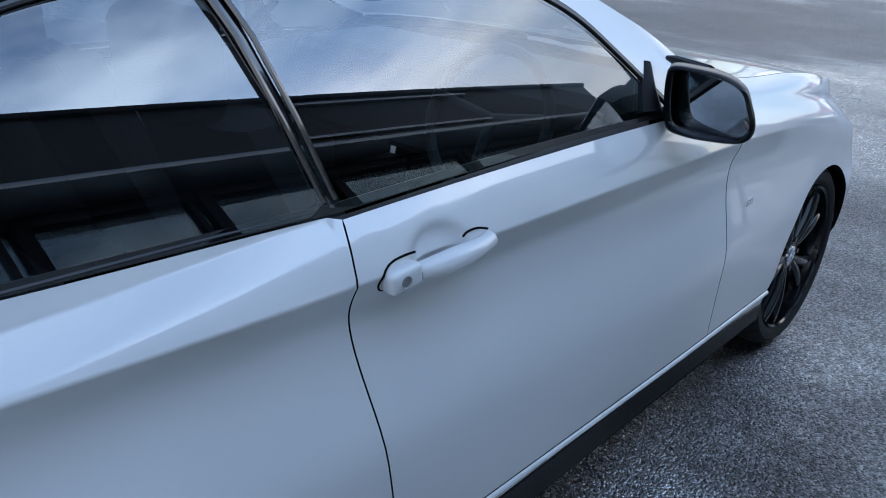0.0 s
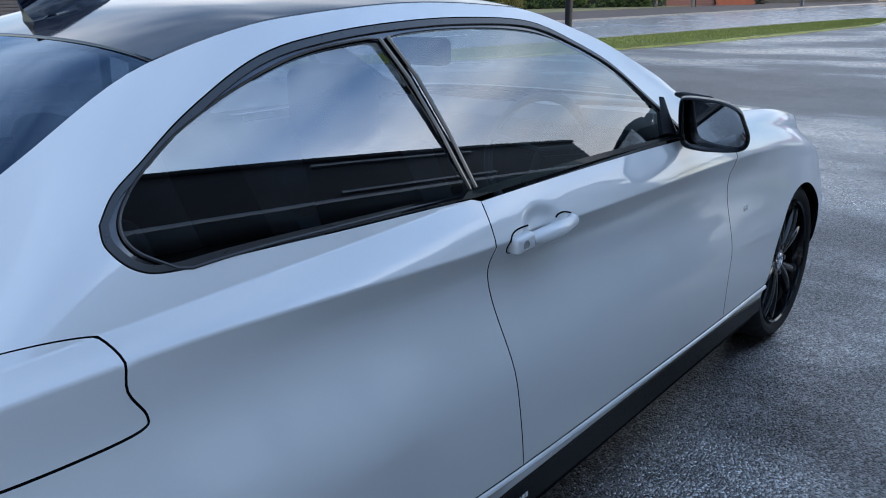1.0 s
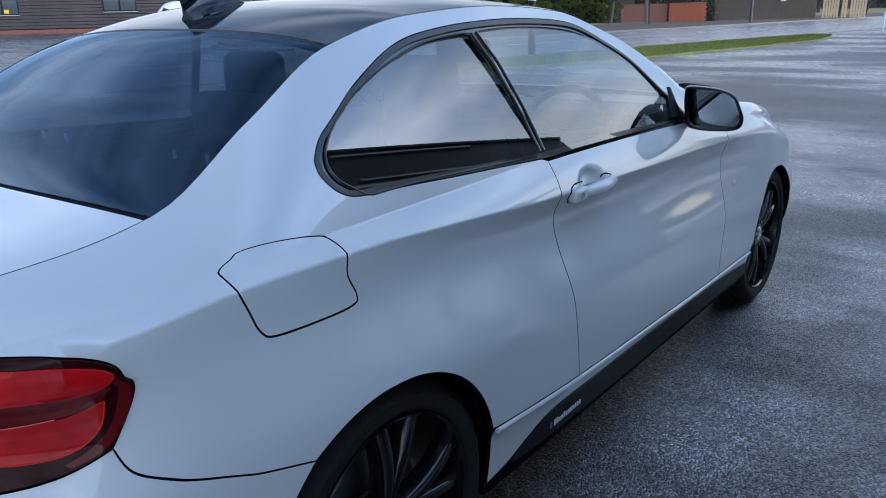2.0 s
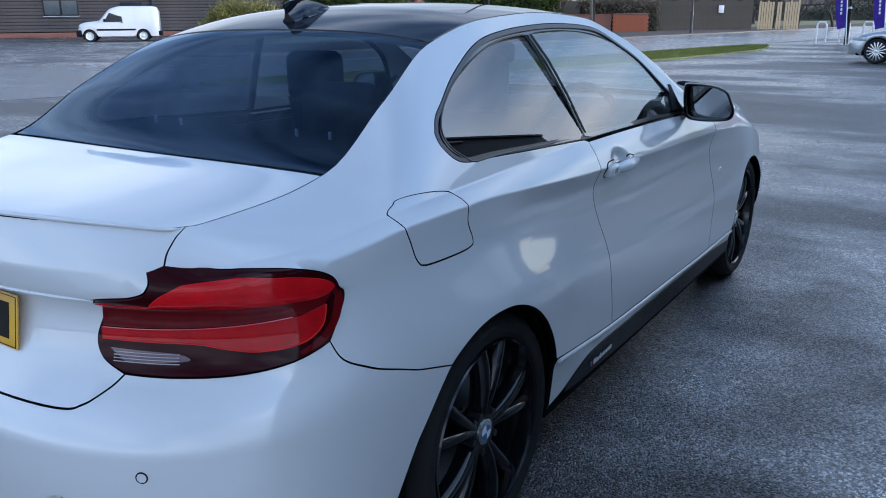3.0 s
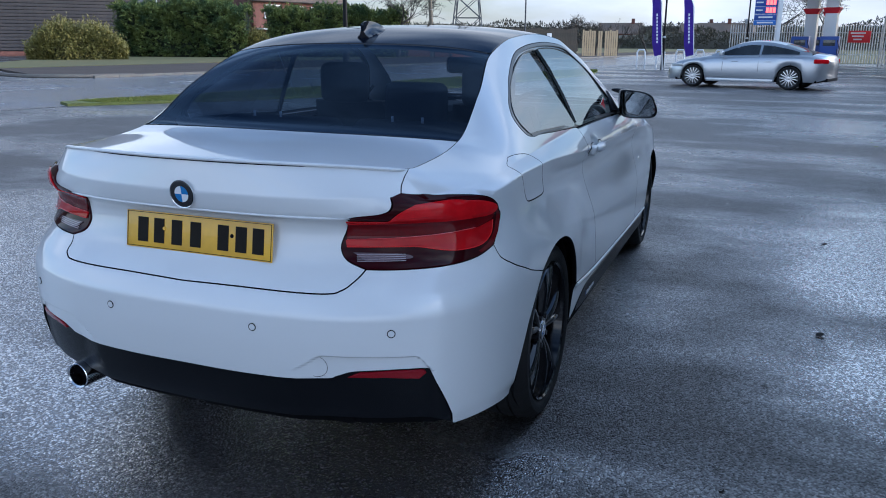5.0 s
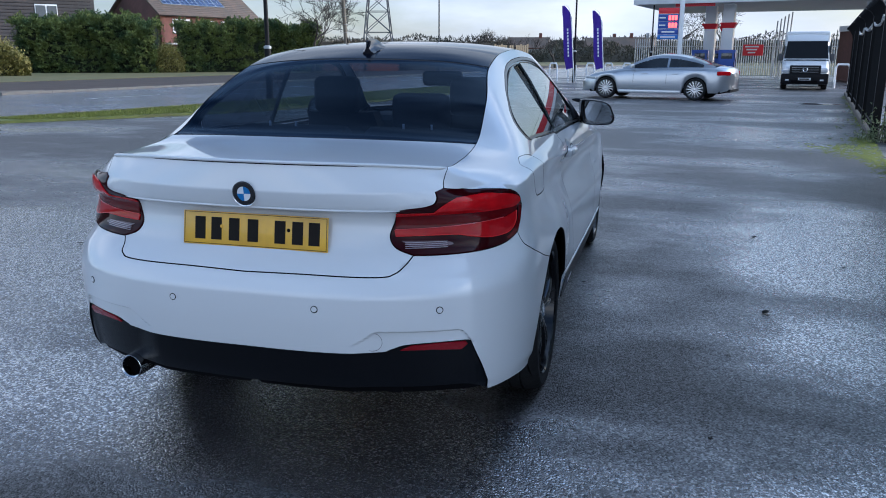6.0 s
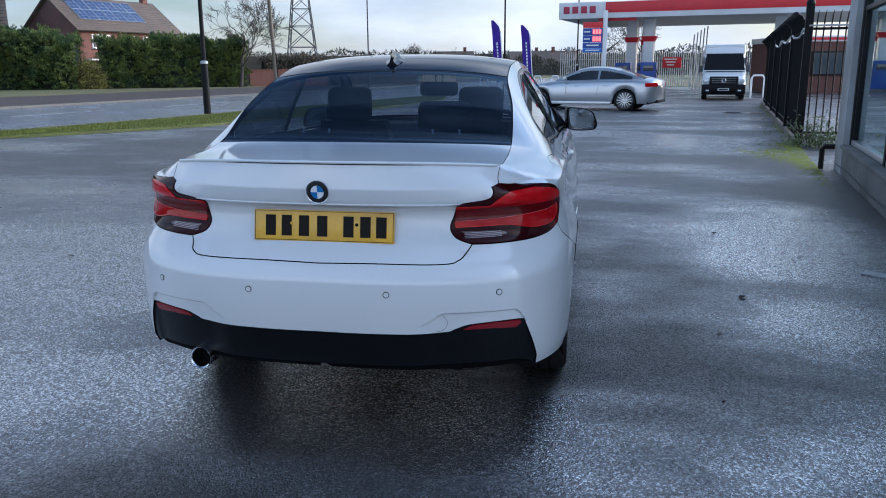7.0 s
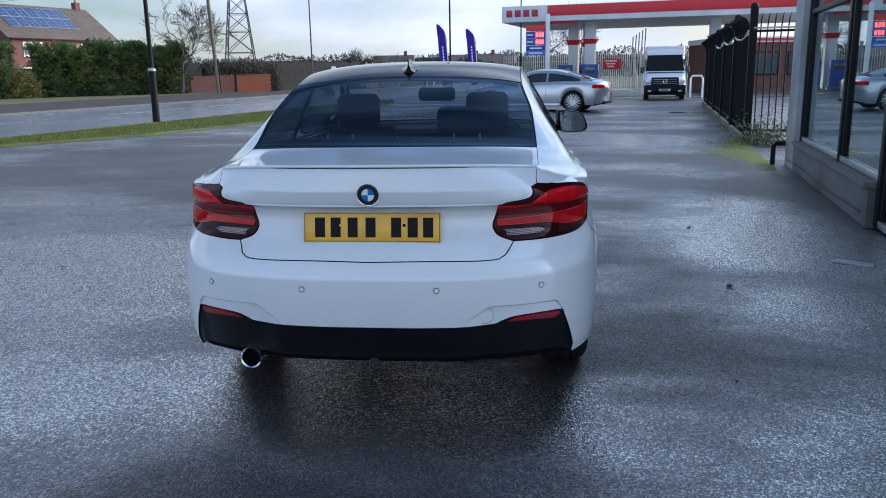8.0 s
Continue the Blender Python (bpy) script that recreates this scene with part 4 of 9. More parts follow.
    for k in range(13):
        u = k / 12
        y = 0.225 + 0.19 * u
        h = 0.070 * (1 - u) ** 0.8 * (1 - 0.25 * (1 - u) ** 6) + 0.002
        w = 0.004 + 0.042 * math.sin(math.pi * min(1, u * 0.75 + 0.18))
        z0 = float(top_z(0.0, y)) - 0.004
        lean = -0.02 * (1 - u)
        rings.append([bm.verts.new((w * x, y + lean * g, z0 + h * g)) for x, g in ((1, 0), (0.92, 0.12), (0.5, 0.28), (0.16, 0.62), (0.06, 1), (-0.06, 1), (-0.16, 0.62), (-0.5, 0.28), (-0.92, 0.12), (-1, 0))])
    for a, b in zip(rings, rings[1:]):
        for i in range(len(a) - 1):
            bm.faces.new((a[i], a[i + 1], b[i + 1], b[i]))
    bm.faces.new(rings[0])
    bm.faces.new(rings[-1][::-1])
    part("roof_aerial", bm, M_ROOF, car, "gloss black shark-fin aerial")

    # door handles, mirrors, wing badge, skirt lettering
    for side, door_ob in zip((1, -1), doors):
        bm = bmesh.new()
        pts, rs = [], []
        for u in np.linspace(0, 1, 15):
            s = 0.858 + 0.172 * u
            z = 0.876 + 0.006 * u
            base = skin(s, t_of(s, z))
            pts.append(((base[0] + 0.022 * math.sin(math.pi * (0.12 + 0.83 * u)) ** 0.5 - 0.004) * side, base[1], z))
            rs.append(0.0135 + 0.004 * math.sin(math.pi * min(1, u * 1.15)))
        tube(bm, pts, rs, 12, flat=1.15)
        handle = part("door_handle", bm, M_PAINT, door_ob)
        bm = box(bmesh.new(), (0.034, 0.068, 0.040), (0, 0, 0), 0.0145, segments=5)
        cap = part("lock_cover", bm, M_PAINT, door_ob)
        b0 = skin(0.824, t_of(0.824, 0.877))
        cap.matrix_world = pose(b0[0] * side + 0.008 * side, 0.824, 0.877, 4, 0, 0)
        for ring in (((0.862, 0.905), (0.838, 0.906), (0.812, 0.904), (0.794, 0.896), (0.784, 0.882), (0.787, 0.866), (0.798, 0.857), (0.820, 0.853)), ((0.972, 0.899), (0.984, 0.903), (1.01, 0.903), (1.034, 0.896))):
            ring = smooth_loop(ring, 4, closed=False)
            pts = [skin(a, t_of(a, z)) * (side, 1, 1) for a, z in ring]
            part("handle_gap", tube(bmesh.new(), pts, 0.0022, 5), M_SHUT, door_ob)
        bm = lathe(bmesh.new(), [(0.0001, 0.0), (0.0085, 0.0), (0.010, 0.0012), (0.010, -0.004)], 20, "x")
        lock = part("lock_cylinder", bm, M_STEEL, cap)
        lock.matrix_basis = pose(0.0172 * side, -0.006, 0, 0, 0, 0 if side > 0 else 180)
        # mirror: lofted housing with a deep rim, set-back glass, inner horn, foot
        face = smooth_loop([(0.796, 1.095), (0.840, 1.0955), (0.908, 1.087), (0.953, 1.066), (0.972, 1.030), (0.985, 0.992), (0.979, 0.962), (0.952, 0.948), (0.880, 0.944), (0.830, 0.948), (0.806, 0.957), (0.796, 0.980), (0.789, 1.030), (0.788, 1.078)], 4)
        c = np.array((0.885, 1.02))
        bm, rows = bmesh.new(), []
        for y, k in ((1.700, 0.850), (1.662, 0.860), (1.652, 0.915), (1.655, 0.965), (1.670, 0.985), (1.695, 0.985), (1.722, 0.93), (1.745, 0.82), (1.762, 0.63), (1.770, 0.34)):
            q = c + (face - c) * k + np.array((-0.42, 0.05)) * max(0, y - 1.665)
            rows.append([bm.verts.new((side * a, y + 0.20 * (a - 0.885), b)) for a, b in q])
        for r1, r2 in zip(rows, rows[1:]):
            for k in range(len(r1)):
                bm.faces.new((r1[k], r1[(k + 1) % len(r1)], r2[(k + 1) % len(r1)], r2[k]))
        bm.faces.new(rows[-1])
        mirror = part("door_mirror", bm, M_HOUSING, door_ob, "gloss black door mirror", sharp=60)
        bm = bmesh.new()
        q = c + (face - c) * 0.853
        bm.faces.new([bm.verts.new((side * a, 1.682 - 0.03 * (a - 0.885) - 0.10 * (b - 1.02), b)) for a, b in q])
        bmesh.ops.solidify(bm, geom=list(bm.faces), thickness=0.004)
        part("mirror_glass", bm, M_MIRROR, mirror, smooth=False)
        part("mirror_arm", tube(bmesh.new(), [(side * a, b, z) for a, b, z in ((0.84, 1.715, 0.985), (0.795, 1.715, 0.978), (0.762, 1.715, 0.968), (0.735, 1.71, 0.965))], [0.026, 0.022, 0.024, 0.034], 10), M_HOUSING, mirror)
        part("mirror_fin", tube(bmesh.new(), [(side * a, b, z) for a, b, z in ((0.84, 1.735, 1.072), (0.79, 1.745, 1.080), (0.745, 1.755, 1.086), (0.722, 1.76, 1.088))], [0.020, 0.015, 0.011, 0.005], 8), M_HOUSING, mirror)
        part("mirror_indicator", tube(bmesh.new(), [(side * a, b, z) for a, b, z in ((0.960, 1.675, 1.002), (0.971, 1.680, 0.988), (0.966, 1.70, 0.985))], [0.003, 0.006, 0.004], 6), M_LAMP_CLEAR, mirror)
        # sail strip ahead of the door glass
        p = np.array(st([(1.70, 1.52), (1.665, 1.30), (1.640, 1.05)]))
        v = side_map(p[:, 0], p[:, 1]) * (side, 1, 1)
        part("mirror_sail", tube(bmesh.new(), v, [0.012, 0.020, 0.030], 8, flat=0.5), M_PLASTIC, door_ob)
    for side in (1, -1):
        b = skin(2.12, 0.645)
        bm = bmesh.new()
        for k, w in ((-0.016, 0.006), (-0.007, 0.006), (0.008, 0.018)):
            box(bm, (0.003, w, 0.022), (side * (b[0] + 0.001), 2.12 + k, b[2]), 0.0008)
        part("wing_badge", bm, M_CHROME, car)
    for side, skirt_ob in zip((1, -1), skirts):
        bm = bmesh.new()
        for k in range(12):
            tall = 0.018 if k in (0, 1, 4) else 0.0125
            box(bm, (0.0014, 0.0085, tall), (side * 0.8575, 0.660 + 0.0130 * k, 0.262 + tall / 2 + 0.0004 * k), 0)
        part("skirt_lettering", bm, M_DECAL, skirt_ob, "white lettering blanked to bars", smooth=False)
        for k, mat in ((0, M_BADGE_BLUE), (1, M_LAMP_RED2)):
            bm = box(bmesh.new(), (0.0012, 0.005, 0.018), (side * 0.8575, 0.636 + 0.008 * k, 0.271), 0)
            part("skirt_stripe", bm, mat, skirt_ob, smooth=False)

    # wheels
    for cy, x in ((0.0, 0.857), (2.69, 0.828)):
        for side in (1, -1):
            make_wheel(car, side, x, cy)
    for cy in (0.0, 2.69):
        for side in (1, -1):
            bm = bmesh.new()
            rows = []
            for xx in (0.50, 0.845 if cy < 1 else 0.79):
                rows.append([bm.verts.new((side * xx, cy + (-0.02 if cy < 1 else 0) + 0.366 * math.cos(a), 0.315 + 0.366 * math.sin(a))) for a in np.linspace(-0.1 if cy < 1 else 0.5, math.pi + 0.1, 30)])
            for k in range(29):
                bm.faces.new((rows[0][k], rows[0][k + 1], rows[1][k + 1], rows[1][k]))
            bm.faces.new(rows[0])
            part("wheel_well", bm, M_SHUT, car)
    # floor pan
    bm = box(bmesh.new(), (1.50, 2.0, 0.04), (0, 1.345, 0.20), 0.01)
    for side in (1, -1):
        box(bm, (0.12, 1.98, 0.20), (side * 0.77, 1.345, 0.29), 0.01)
    box(bm, (1.0, 1.1, 0.05), (0, -0.30, 0.30), 0.01)
    box(bm, (1.0, 1.1, 0.05), (0, 2.9, 0.24), 0.01)
    part("underbody", bm, M_SHUT, car)
    build_cabin(car)
    return car


def make_wheel(car, side, face, cy):
    r = 0.318
    prof = [(0.250, -0.19), (0.275, -0.205), (0.300, -0.21), (0.312, -0.20), (0.318, -0.17), (0.318, -0.125), (0.311, -0.124), (0.311, -0.117), (0.318, -0.116), (0.318, -0.075), (0.311, -0.074), (0.311, -0.067), (0.318, -0.066), (0.316, -0.035), (0.306, -0.012),
            (0.290, 0.0), (0.272, 0.0), (0.259, -0.005), (0.250, -0.014)]
    bm = bmesh.new()
    lathe(bm, [(q, h * side) for q, h in prof], 120, "x", closed=True)
    for v in bm.verts:
        d = math.hypot(v.co.y, v.co.z)
        k = round(math.atan2(v.co.z, v.co.y) / math.tau * 120)
        if 0.30 < d < 0.3165 and k % 3 == 0:
            v.co.y *= 0.986
            v.co.z *= 0.986
    tyre = part("tyre", bm, M_RUBBER, None)
    wheel = new("wheel")
    wheel.parent = car
    wheel.matrix_world = pose(side * face, cy, r * 1.02 - (0.006 if cy < 1 else 0.003), 37 if cy > 1 else 8, 0, 0) @ Matrix.Diagonal((1, 1.02, 1.02, 1))
    tyre.parent = wheel
    bm = bmesh.new()
    lathe(bm, [(q, h * side) for q, h in [(0.251, -0.012), (0.247, -0.004), (0.241, -0.010), (0.237, -0.035), (0.226, -0.10), (0.226, -0.17), (0.251, -0.19)]], 72, "x")
    part("rim", bm, M_RIM, wheel, "gloss black double-spoke alloy rim")
    for k in range(5):
        for off in (-0.17, 0.17):
            bm = bmesh.new()
            pts, rows = [], []
            a = k * math.tau / 5
            for u in np.linspace(0, 1, 7):
                q = 0.045 + 0.193 * u
                w = a + off * (0.55 + 0.75 * u)
                wid = 0.017 + 0.004 * u
                h0 = -0.030 + 0.012 * math.sin(u * math.pi * 0.9) - 0.0 * u
                c, s = math.cos(w), math.sin(w)
                tx, ty = -s, c
                rows.append([bm.verts.new((side * hh, q * c + ww * tx, q * s + ww * ty)) for ww, hh in ((-wid, h0 - 0.045), (-wid * 0.8, h0 - 0.006), (-wid * 0.35, h0 + 0.003), (wid * 0.35, h0 + 0.003), (wid * 0.8, h0 - 0.006), (wid, h0 - 0.045))])
            for r1, r2 in zip(rows, rows[1:]):
                for i in range(5):
                    bm.faces.new((r1[i], r1[i + 1], r2[i + 1], r2[i]))
                bm.faces.new((r1[0], r2[0], r2[5], r1[5]))
            bm.faces.new(rows[0])
            bm.faces.new(rows[-1])
            part("spoke", bm, M_RIM, wheel, sharp=50)
    bm = lathe(bmesh.new(), [(0.0001, -0.028 * side), (0.05, -0.028 * side), (0.06, -0.036 * side), (0.062, -0.075 * side)], 40, "x")
    part("hub", bm, M_RIM, wheel)
    for k in range(5):
        a = (k + 0.5) * math.tau / 5
        bm = rod(bmesh.new(), (-0.06 * side, 0.056 * math.cos(a), 0.056 * math.sin(a)), (-0.024 * side, 0.056 * math.cos(a), 0.056 * math.sin(a)), 0.010, n=6)
        part("wheel_bolt", bm, M_TRIM, wheel)
    bm = lathe(bmesh.new(), [(0.0001, -0.022 * side), (0.030, -0.0225 * side), (0.034, -0.025 * side), (0.034, -0.032 * side)], 32, "x")
    cap = part("centre_cap", bm, M_CHROME, wheel, "round blue and white centre cap")
    for k, mat in ((0, M_BADGE_BLUE), (1, M_BADGE_WHITE), (2, M_BADGE_BLUE), (3, M_BADGE_WHITE)):
        bm = bmesh.new()
        c = bm.verts.new((-0.0212 * side, 0, 0))
        arc = [bm.verts.new((-0.0212 * side, 0.020 * math.cos(a), 0.020 * math.sin(a))) for a in np.linspace(k * math.pi / 2, (k + 1) * math.pi / 2, 8)]
        for a, b in zip(arc, arc[1:]):
            bm.faces.new((c, a, b))
        made = bmesh.ops.extrude_face_region(bm, geom=list(bm.faces))
        bmesh.ops.translate(bm, verts=[v for v in made["geom"] if isinstance(v, bmesh.types.BMVert)], vec=(-0.001 * side, 0, 0))
        part("cap_field", bm, mat, cap, smooth=False)
    bm = lathe(bmesh.new(), [(q, h * side) for q, h in [(0.05, -0.10), (0.165, -0.10), (0.168, -0.105), (0.168, -0.125), (0.05, -0.125)]], 48, "x", closed=True)
    part("brake_disc", bm, M_STEEL, wheel)
    return wheel


def build_cabin(car):
    """Seats, dash, wheel, shelf and headlining, dark behind the glass."""
    def seat(x, name):
        bm = box(bmesh.new(), (0.50, 0.52, 0.16), (x, 1.25, 0.50), 0.06, segments=3)
        base = part(name, bm, M_SEAT, car, "black cloth sports seat")
        bm = bmesh.new()
        rows = []
        for u in np.linspace(0, 1, 8):
            w = 0.24 - 0.06 * u + 0.02 * math.sin(u * math.pi)
            y = 1.02 - 0.22 * u
            z = 0.48 + 0.58 * u
            rows.append([bm.verts.new((x + dx * w, y + dy, z)) for dx, dy in ((-1, 0.05), (-0.8, 0.07), (0, 0.05), (0.8, 0.07), (1, 0.05), (1, -0.05), (0.8, -0.08), (0, -0.09), (-0.8, -0.08), (-1, -0.05))])
        for a, b in zip(rows, rows[1:]):
            for i in range(10):
                bm.faces.new((a[i], a[(i + 1) % 10], b[(i + 1) % 10], b[i]))
        bm.faces.new(rows[0][::-1])
        bm.faces.new(rows[-1])
        part("backrest", bm, M_SEAT, base)
        bm = box(bmesh.new(), (0.235, 0.11, 0.19), (x, 0.72, 1.148), 0.05, segments=4)
        part("headrest", bm, M_SEAT, base)
        bm = bmesh.new()
        for dx in (-0.05, 0.05):
            rod(bm, (x + dx, 0.79, 1.02), (x + dx, 0.77, 1.12), 0.006)
        part("headrest_post", bm, M_TRIM, base)
    seat(0.36, "front_seat")
    seat(-0.36, "front_seat")
    bm = box(bmesh.new(), (1.16, 0.50, 0.16), (0, 0.42, 0.52), 0.06, segments=3)
    bench = part("rear_seat", bm, M_SEAT, car, "black cloth rear seat")
    for x in (-0.30, 0.30):
        bm = box(bmesh.new(), (0.54, 0.14, 0.50), (x, 0.12, 0.80), 0.05, rot=Euler((0.30, 0, 0)).to_matrix().to_4x4(), segments=3)
        part("rear_backrest", bm, M_SEAT, bench)
    bm = box(bmesh.new(), (0.25, 0.09, 0.17), (0.27, 0.13, 1.105), 0.045, segments=4)
    part("rear_headrest", bm, M_SEAT, bench)
    for x in (-0.36, -0.24, 0.24, 0.36):
        bm = box(bmesh.new(), (0.010, 0.006, 0.022), (x, -0.02, 1.062), 0.002)
        part("seat_guide", bm, M_BADGE_WHITE, bench)
    bm = box(bmesh.new(), (1.20, 0.40, 0.02), (0, -0.14, 1.010), 0.008)
    part("parcel_shelf", bm, M_CABIN, car)
    bm = box(bmesh.new(), (1.30, 0.42, 0.30), (0, 1.90, 0.83), 0.08, segments=3)
    dash = part("dashboard", bm, M_CABIN, car)
    bm = bmesh.new()
    ring = [(0.36 + 0.185 * math.cos(a), 1.56 + 0.065 * math.sin(a), 0.90 + 0.172 * math.sin(a)) for a in np.linspace(0, math.tau, 40)[:-1]]
    tube(bm, ring, 0.015, 8, True)
    for a in (0.2, math.pi - 0.2, -math.pi / 2):
        rod(bm, (0.36, 1.58, 0.90), (0.36 + 0.18 * math.cos(a), 1.56 + 0.065 * math.sin(a), 0.90 + 0.17 * math.sin(a)), 0.016)
    part("steering_wheel", bm, M_CABIN, dash)
    bm = box(bmesh.new(), (0.235, 0.035, 0.085), (0.005, 1.42, 1.215), 0.03, segments=4)
    part("rear_view_mirror", bm, M_SHUT, car)
    bm = bmesh.new()
    rows = []
    for y in np.linspace(0.19, 1.22, 10):
        rows.append([bm.verts.new((k * float(rail_x(y)) * 0.97, y, float(top_z(k * float(rail_x(y)) * 0.97, y)) - 0.03)) for k in np.linspace(-1, 1, 9)])
    for a, b in zip(rows, rows[1:]):
        for i in range(8):
            bm.faces.new((a[i], b[i], b[i + 1], a[i + 1]))
    part("headlining", bm, M_CABIN, car)
    for side in (1, -1):
        bm = box(bmesh.new(), (0.05, 1.85, 0.52), (side * 0.715, 1.0, 0.69), 0.02)
        part("door_card", bm, M_CABIN, car)


M_LAMP_DARK = shader("dark_red_lens", (0.024, 0.001, 0.0025), 0.07, 0, 0.0, 0.14, noise_scale=60, vary=0.3)
M_LAMP_RED = shader("red_lens", (0.50, 0.004, 0.008), 0.06, 0, 0.0, 0.25, noise_scale=30, vary=0.35)
M_LAMP_RED2 = shader("deep_red_lens", (0.38, 0.003, 0.006), 0.06, 0, 0.0, 0.25, noise_scale=26, vary=0.4)
M_LAMP_RIM = shader("bright_red_lens_rim", (0.62, 0.02, 0.02), 0.1, 0, 0.0, 0.3, noise_scale=40, vary=0.2)
M_LAMP_DEEP = shader("smoked_red_lens", (0.10, 0.002, 0.004), 0.06, 0, 0.0, 0.28, noise_scale=40, vary=0.3)
M_LAMP_LINE = shader("pale_lens_line", (0.60, 0.05, 0.05), 0.2, 0, 1.0, noise_scale=60, vary=0.2)
M_LAMP_REFL = shader("reflector_red", (0.20, 0.004, 0.010), 0.15, 0, 0.0, 0.3, noise_scale=300, vary=0.4)
M_LAMP_CLEAR = shader("clear_lens", (0.10, 0.06, 0.07), 0.15, 0, 0.3, noise_scale=200, vary=0.4)
M_LAMP_RIB = shader("pale_lens_rib", (0.40, 0.34, 0.36), 0.2, 0, 0.2, noise_scale=60, vary=0.2)
M_BADGE_BLUE = shader("badge_blue", (0.02, 0.16, 0.45), 0.2, 0, 1.0, noise_scale=60, vary=0.1)
M_BADGE_WHITE = shader("badge_white", (0.75, 0.76, 0.78), 0.25, 0, 1.0, noise_scale=60, vary=0.05)
M_PLATE = shader("plate_yellow", (0.74, 0.42, 0.015), 0.35, 0, 0.4, noise_scale=26, vary=0.12, big_scale=9, big=(0.60, 0.34, 0.02))
M_PLATE_INK = shader("plate_ink", (0.012, 0.010, 0.008), 0.5, spec=0.12, noise_scale=50, vary=0.3)
M_DECAL = shader("white_decal", (0.75, 0.76, 0.78), 0.4, noise_scale=60, vary=0.05)
M_MIRROR = shader("mirror_glass", (0.55, 0.60, 0.66), 0.02, 1.0, noise_scale=20, vary=0.03)
build_coupe()

# ---- the street: everything here runs along the road, which the coupe stands slightly askew to ----
SKEW = -9.6
STREET = pose(0, 0, 0, 0, 0, SKEW)


def on_street(p, q, z=0.0):
    """Across (to the right of the road's direction) and along the street to the world."""
    return tuple(STREET @ Vector((p, q, z)))


def wet_asphalt(name, base, wet_lo=0.40, wet_hi=0.62, dry=0.36, wet=0.16, grain=85.0, relief=0.9, wet_and_shade_spots=()):
    """Tarmac with stones in the binder, patches of dust and standing damp."""
    m = bpy.data.materials.new(name)
    m.use_nodes = True
    n, l = m.node_tree.nodes, m.node_tree.links
    p = n["Principled BSDF"]
    co, mp = n.new("ShaderNodeTexCoord"), n.new("ShaderNodeMapping")
    mp.inputs["Rotation"].default_value = (0, 0, radians(20))
    mp.inputs["Scale"].default_value = (1.0, 1.7, 1.0)
    l.new(co.outputs["Object"], mp.inputs["Vector"])
    vor, fine, blot, damp, damp2 = n.new("ShaderNodeTexVoronoi"), n.new("ShaderNodeTexNoise"), n.new("ShaderNodeTexNoise"), n.new("ShaderNodeTexNoise"), n.new("ShaderNodeTexNoise")
    vor.inputs["Scale"].default_value = grain
    fine.inputs["Scale"].default_value, fine.inputs["Detail"].default_value = 120, 4
    blot.inputs["Scale"].default_value, blot.inputs["Detail"].default_value = 1.1, 7
    damp.inputs["Scale"].default_value, damp.inputs["Detail"].default_value, damp.inputs["Roughness"].default_value = 0.30, 4, 0.5
    damp2.inputs["Scale"].default_value, damp2.inputs["Detail"].default_value = 2.6, 4
    for t in (vor, fine, blot):
        l.new(co.outputs["Object"], t.inputs["Vector"])
    for t in (damp, damp2):
        l.new(mp.outputs["Vector"], t.inputs["Vector"])
    # colour: stones against binder, blotches, darker where damp
    stone = n.new("ShaderNodeMix")
    stone.data_type = "RGBA"
    stone.inputs[6].default_value = (*[c * 0.3 for c in base], 1)
    stone.inputs[7].default_value = (*[c * 2.2 for c in base], 1)
    sep = n.new("ShaderNodeSeparateColor")
    l.new(vor.outputs["Color"], sep.inputs["Color"])
    l.new(sep.outputs["Red"], stone.inputs[0])
    blend = n.new("ShaderNodeMix")
    blend.data_type, blend.blend_type = "RGBA", "MULTIPLY"
    blend.inputs[0].default_value = 0.55
    l.new(stone.outputs[2], blend.inputs[6])
    ramp = n.new("ShaderNodeValToRGB")
    ramp.color_ramp.elements[0].position, ramp.color_ramp.elements[0].color = 0.3, (0.55, 0.55, 0.57, 1)
    ramp.color_ramp.elements[1].position, ramp.color_ramp.elements[1].color = 0.7, (1.35, 1.33, 1.3, 1)
    l.new(blot.outputs["Fac"], ramp.inputs["Fac"])
    l.new(ramp.outputs["Color"], blend.inputs[7])
    l.new(blend.outputs[2], p.inputs["Base Color"])
    # damp: large patches broken by small ones
    add = n.new("ShaderNodeMath")
    add.operation = "MULTIPLY_ADD"
    add.inputs[1].default_value = 0.24
    l.new(damp2.outputs["Fac"], add.inputs[0])
    wide = n.new("ShaderNodeMath")
    wide.operation = "MULTIPLY_ADD"
    wide.inputs[1].default_value, wide.inputs[2].default_value = 1.6, -0.35
    l.new(damp.outputs["Fac"], wide.inputs[0])
    l.new(wide.outputs["Value"], add.inputs[2])
    # shallow dips where the film of water stays; negative ones darken the ground
    for px, py, rx, ry, deep in wet_and_shade_spots:
        off, sc, ln, fall, plus = n.new("ShaderNodeVectorMath"), n.new("ShaderNodeVectorMath"), n.new("ShaderNodeVectorMath"), n.new("ShaderNodeMapRange"), n.new("ShaderNodeMath")
        off.operation, sc.operation, ln.operation, plus.operation = "SUBTRACT", "MULTIPLY", "LENGTH", "ADD"
        off.inputs[1].default_value, sc.inputs[1].default_value = (px, py, 0), (1 / rx, 1 / ry, 0)
        fall.interpolation_type = "SMOOTHSTEP"
        fall.inputs["From Min"].default_value, fall.inputs["From Max"].default_value = 0.2, 1.2
        fall.inputs["To Min"].default_value, fall.inputs["To Max"].default_value = deep, 0.0
        l.new(co.outputs["Object"], off.inputs[0])
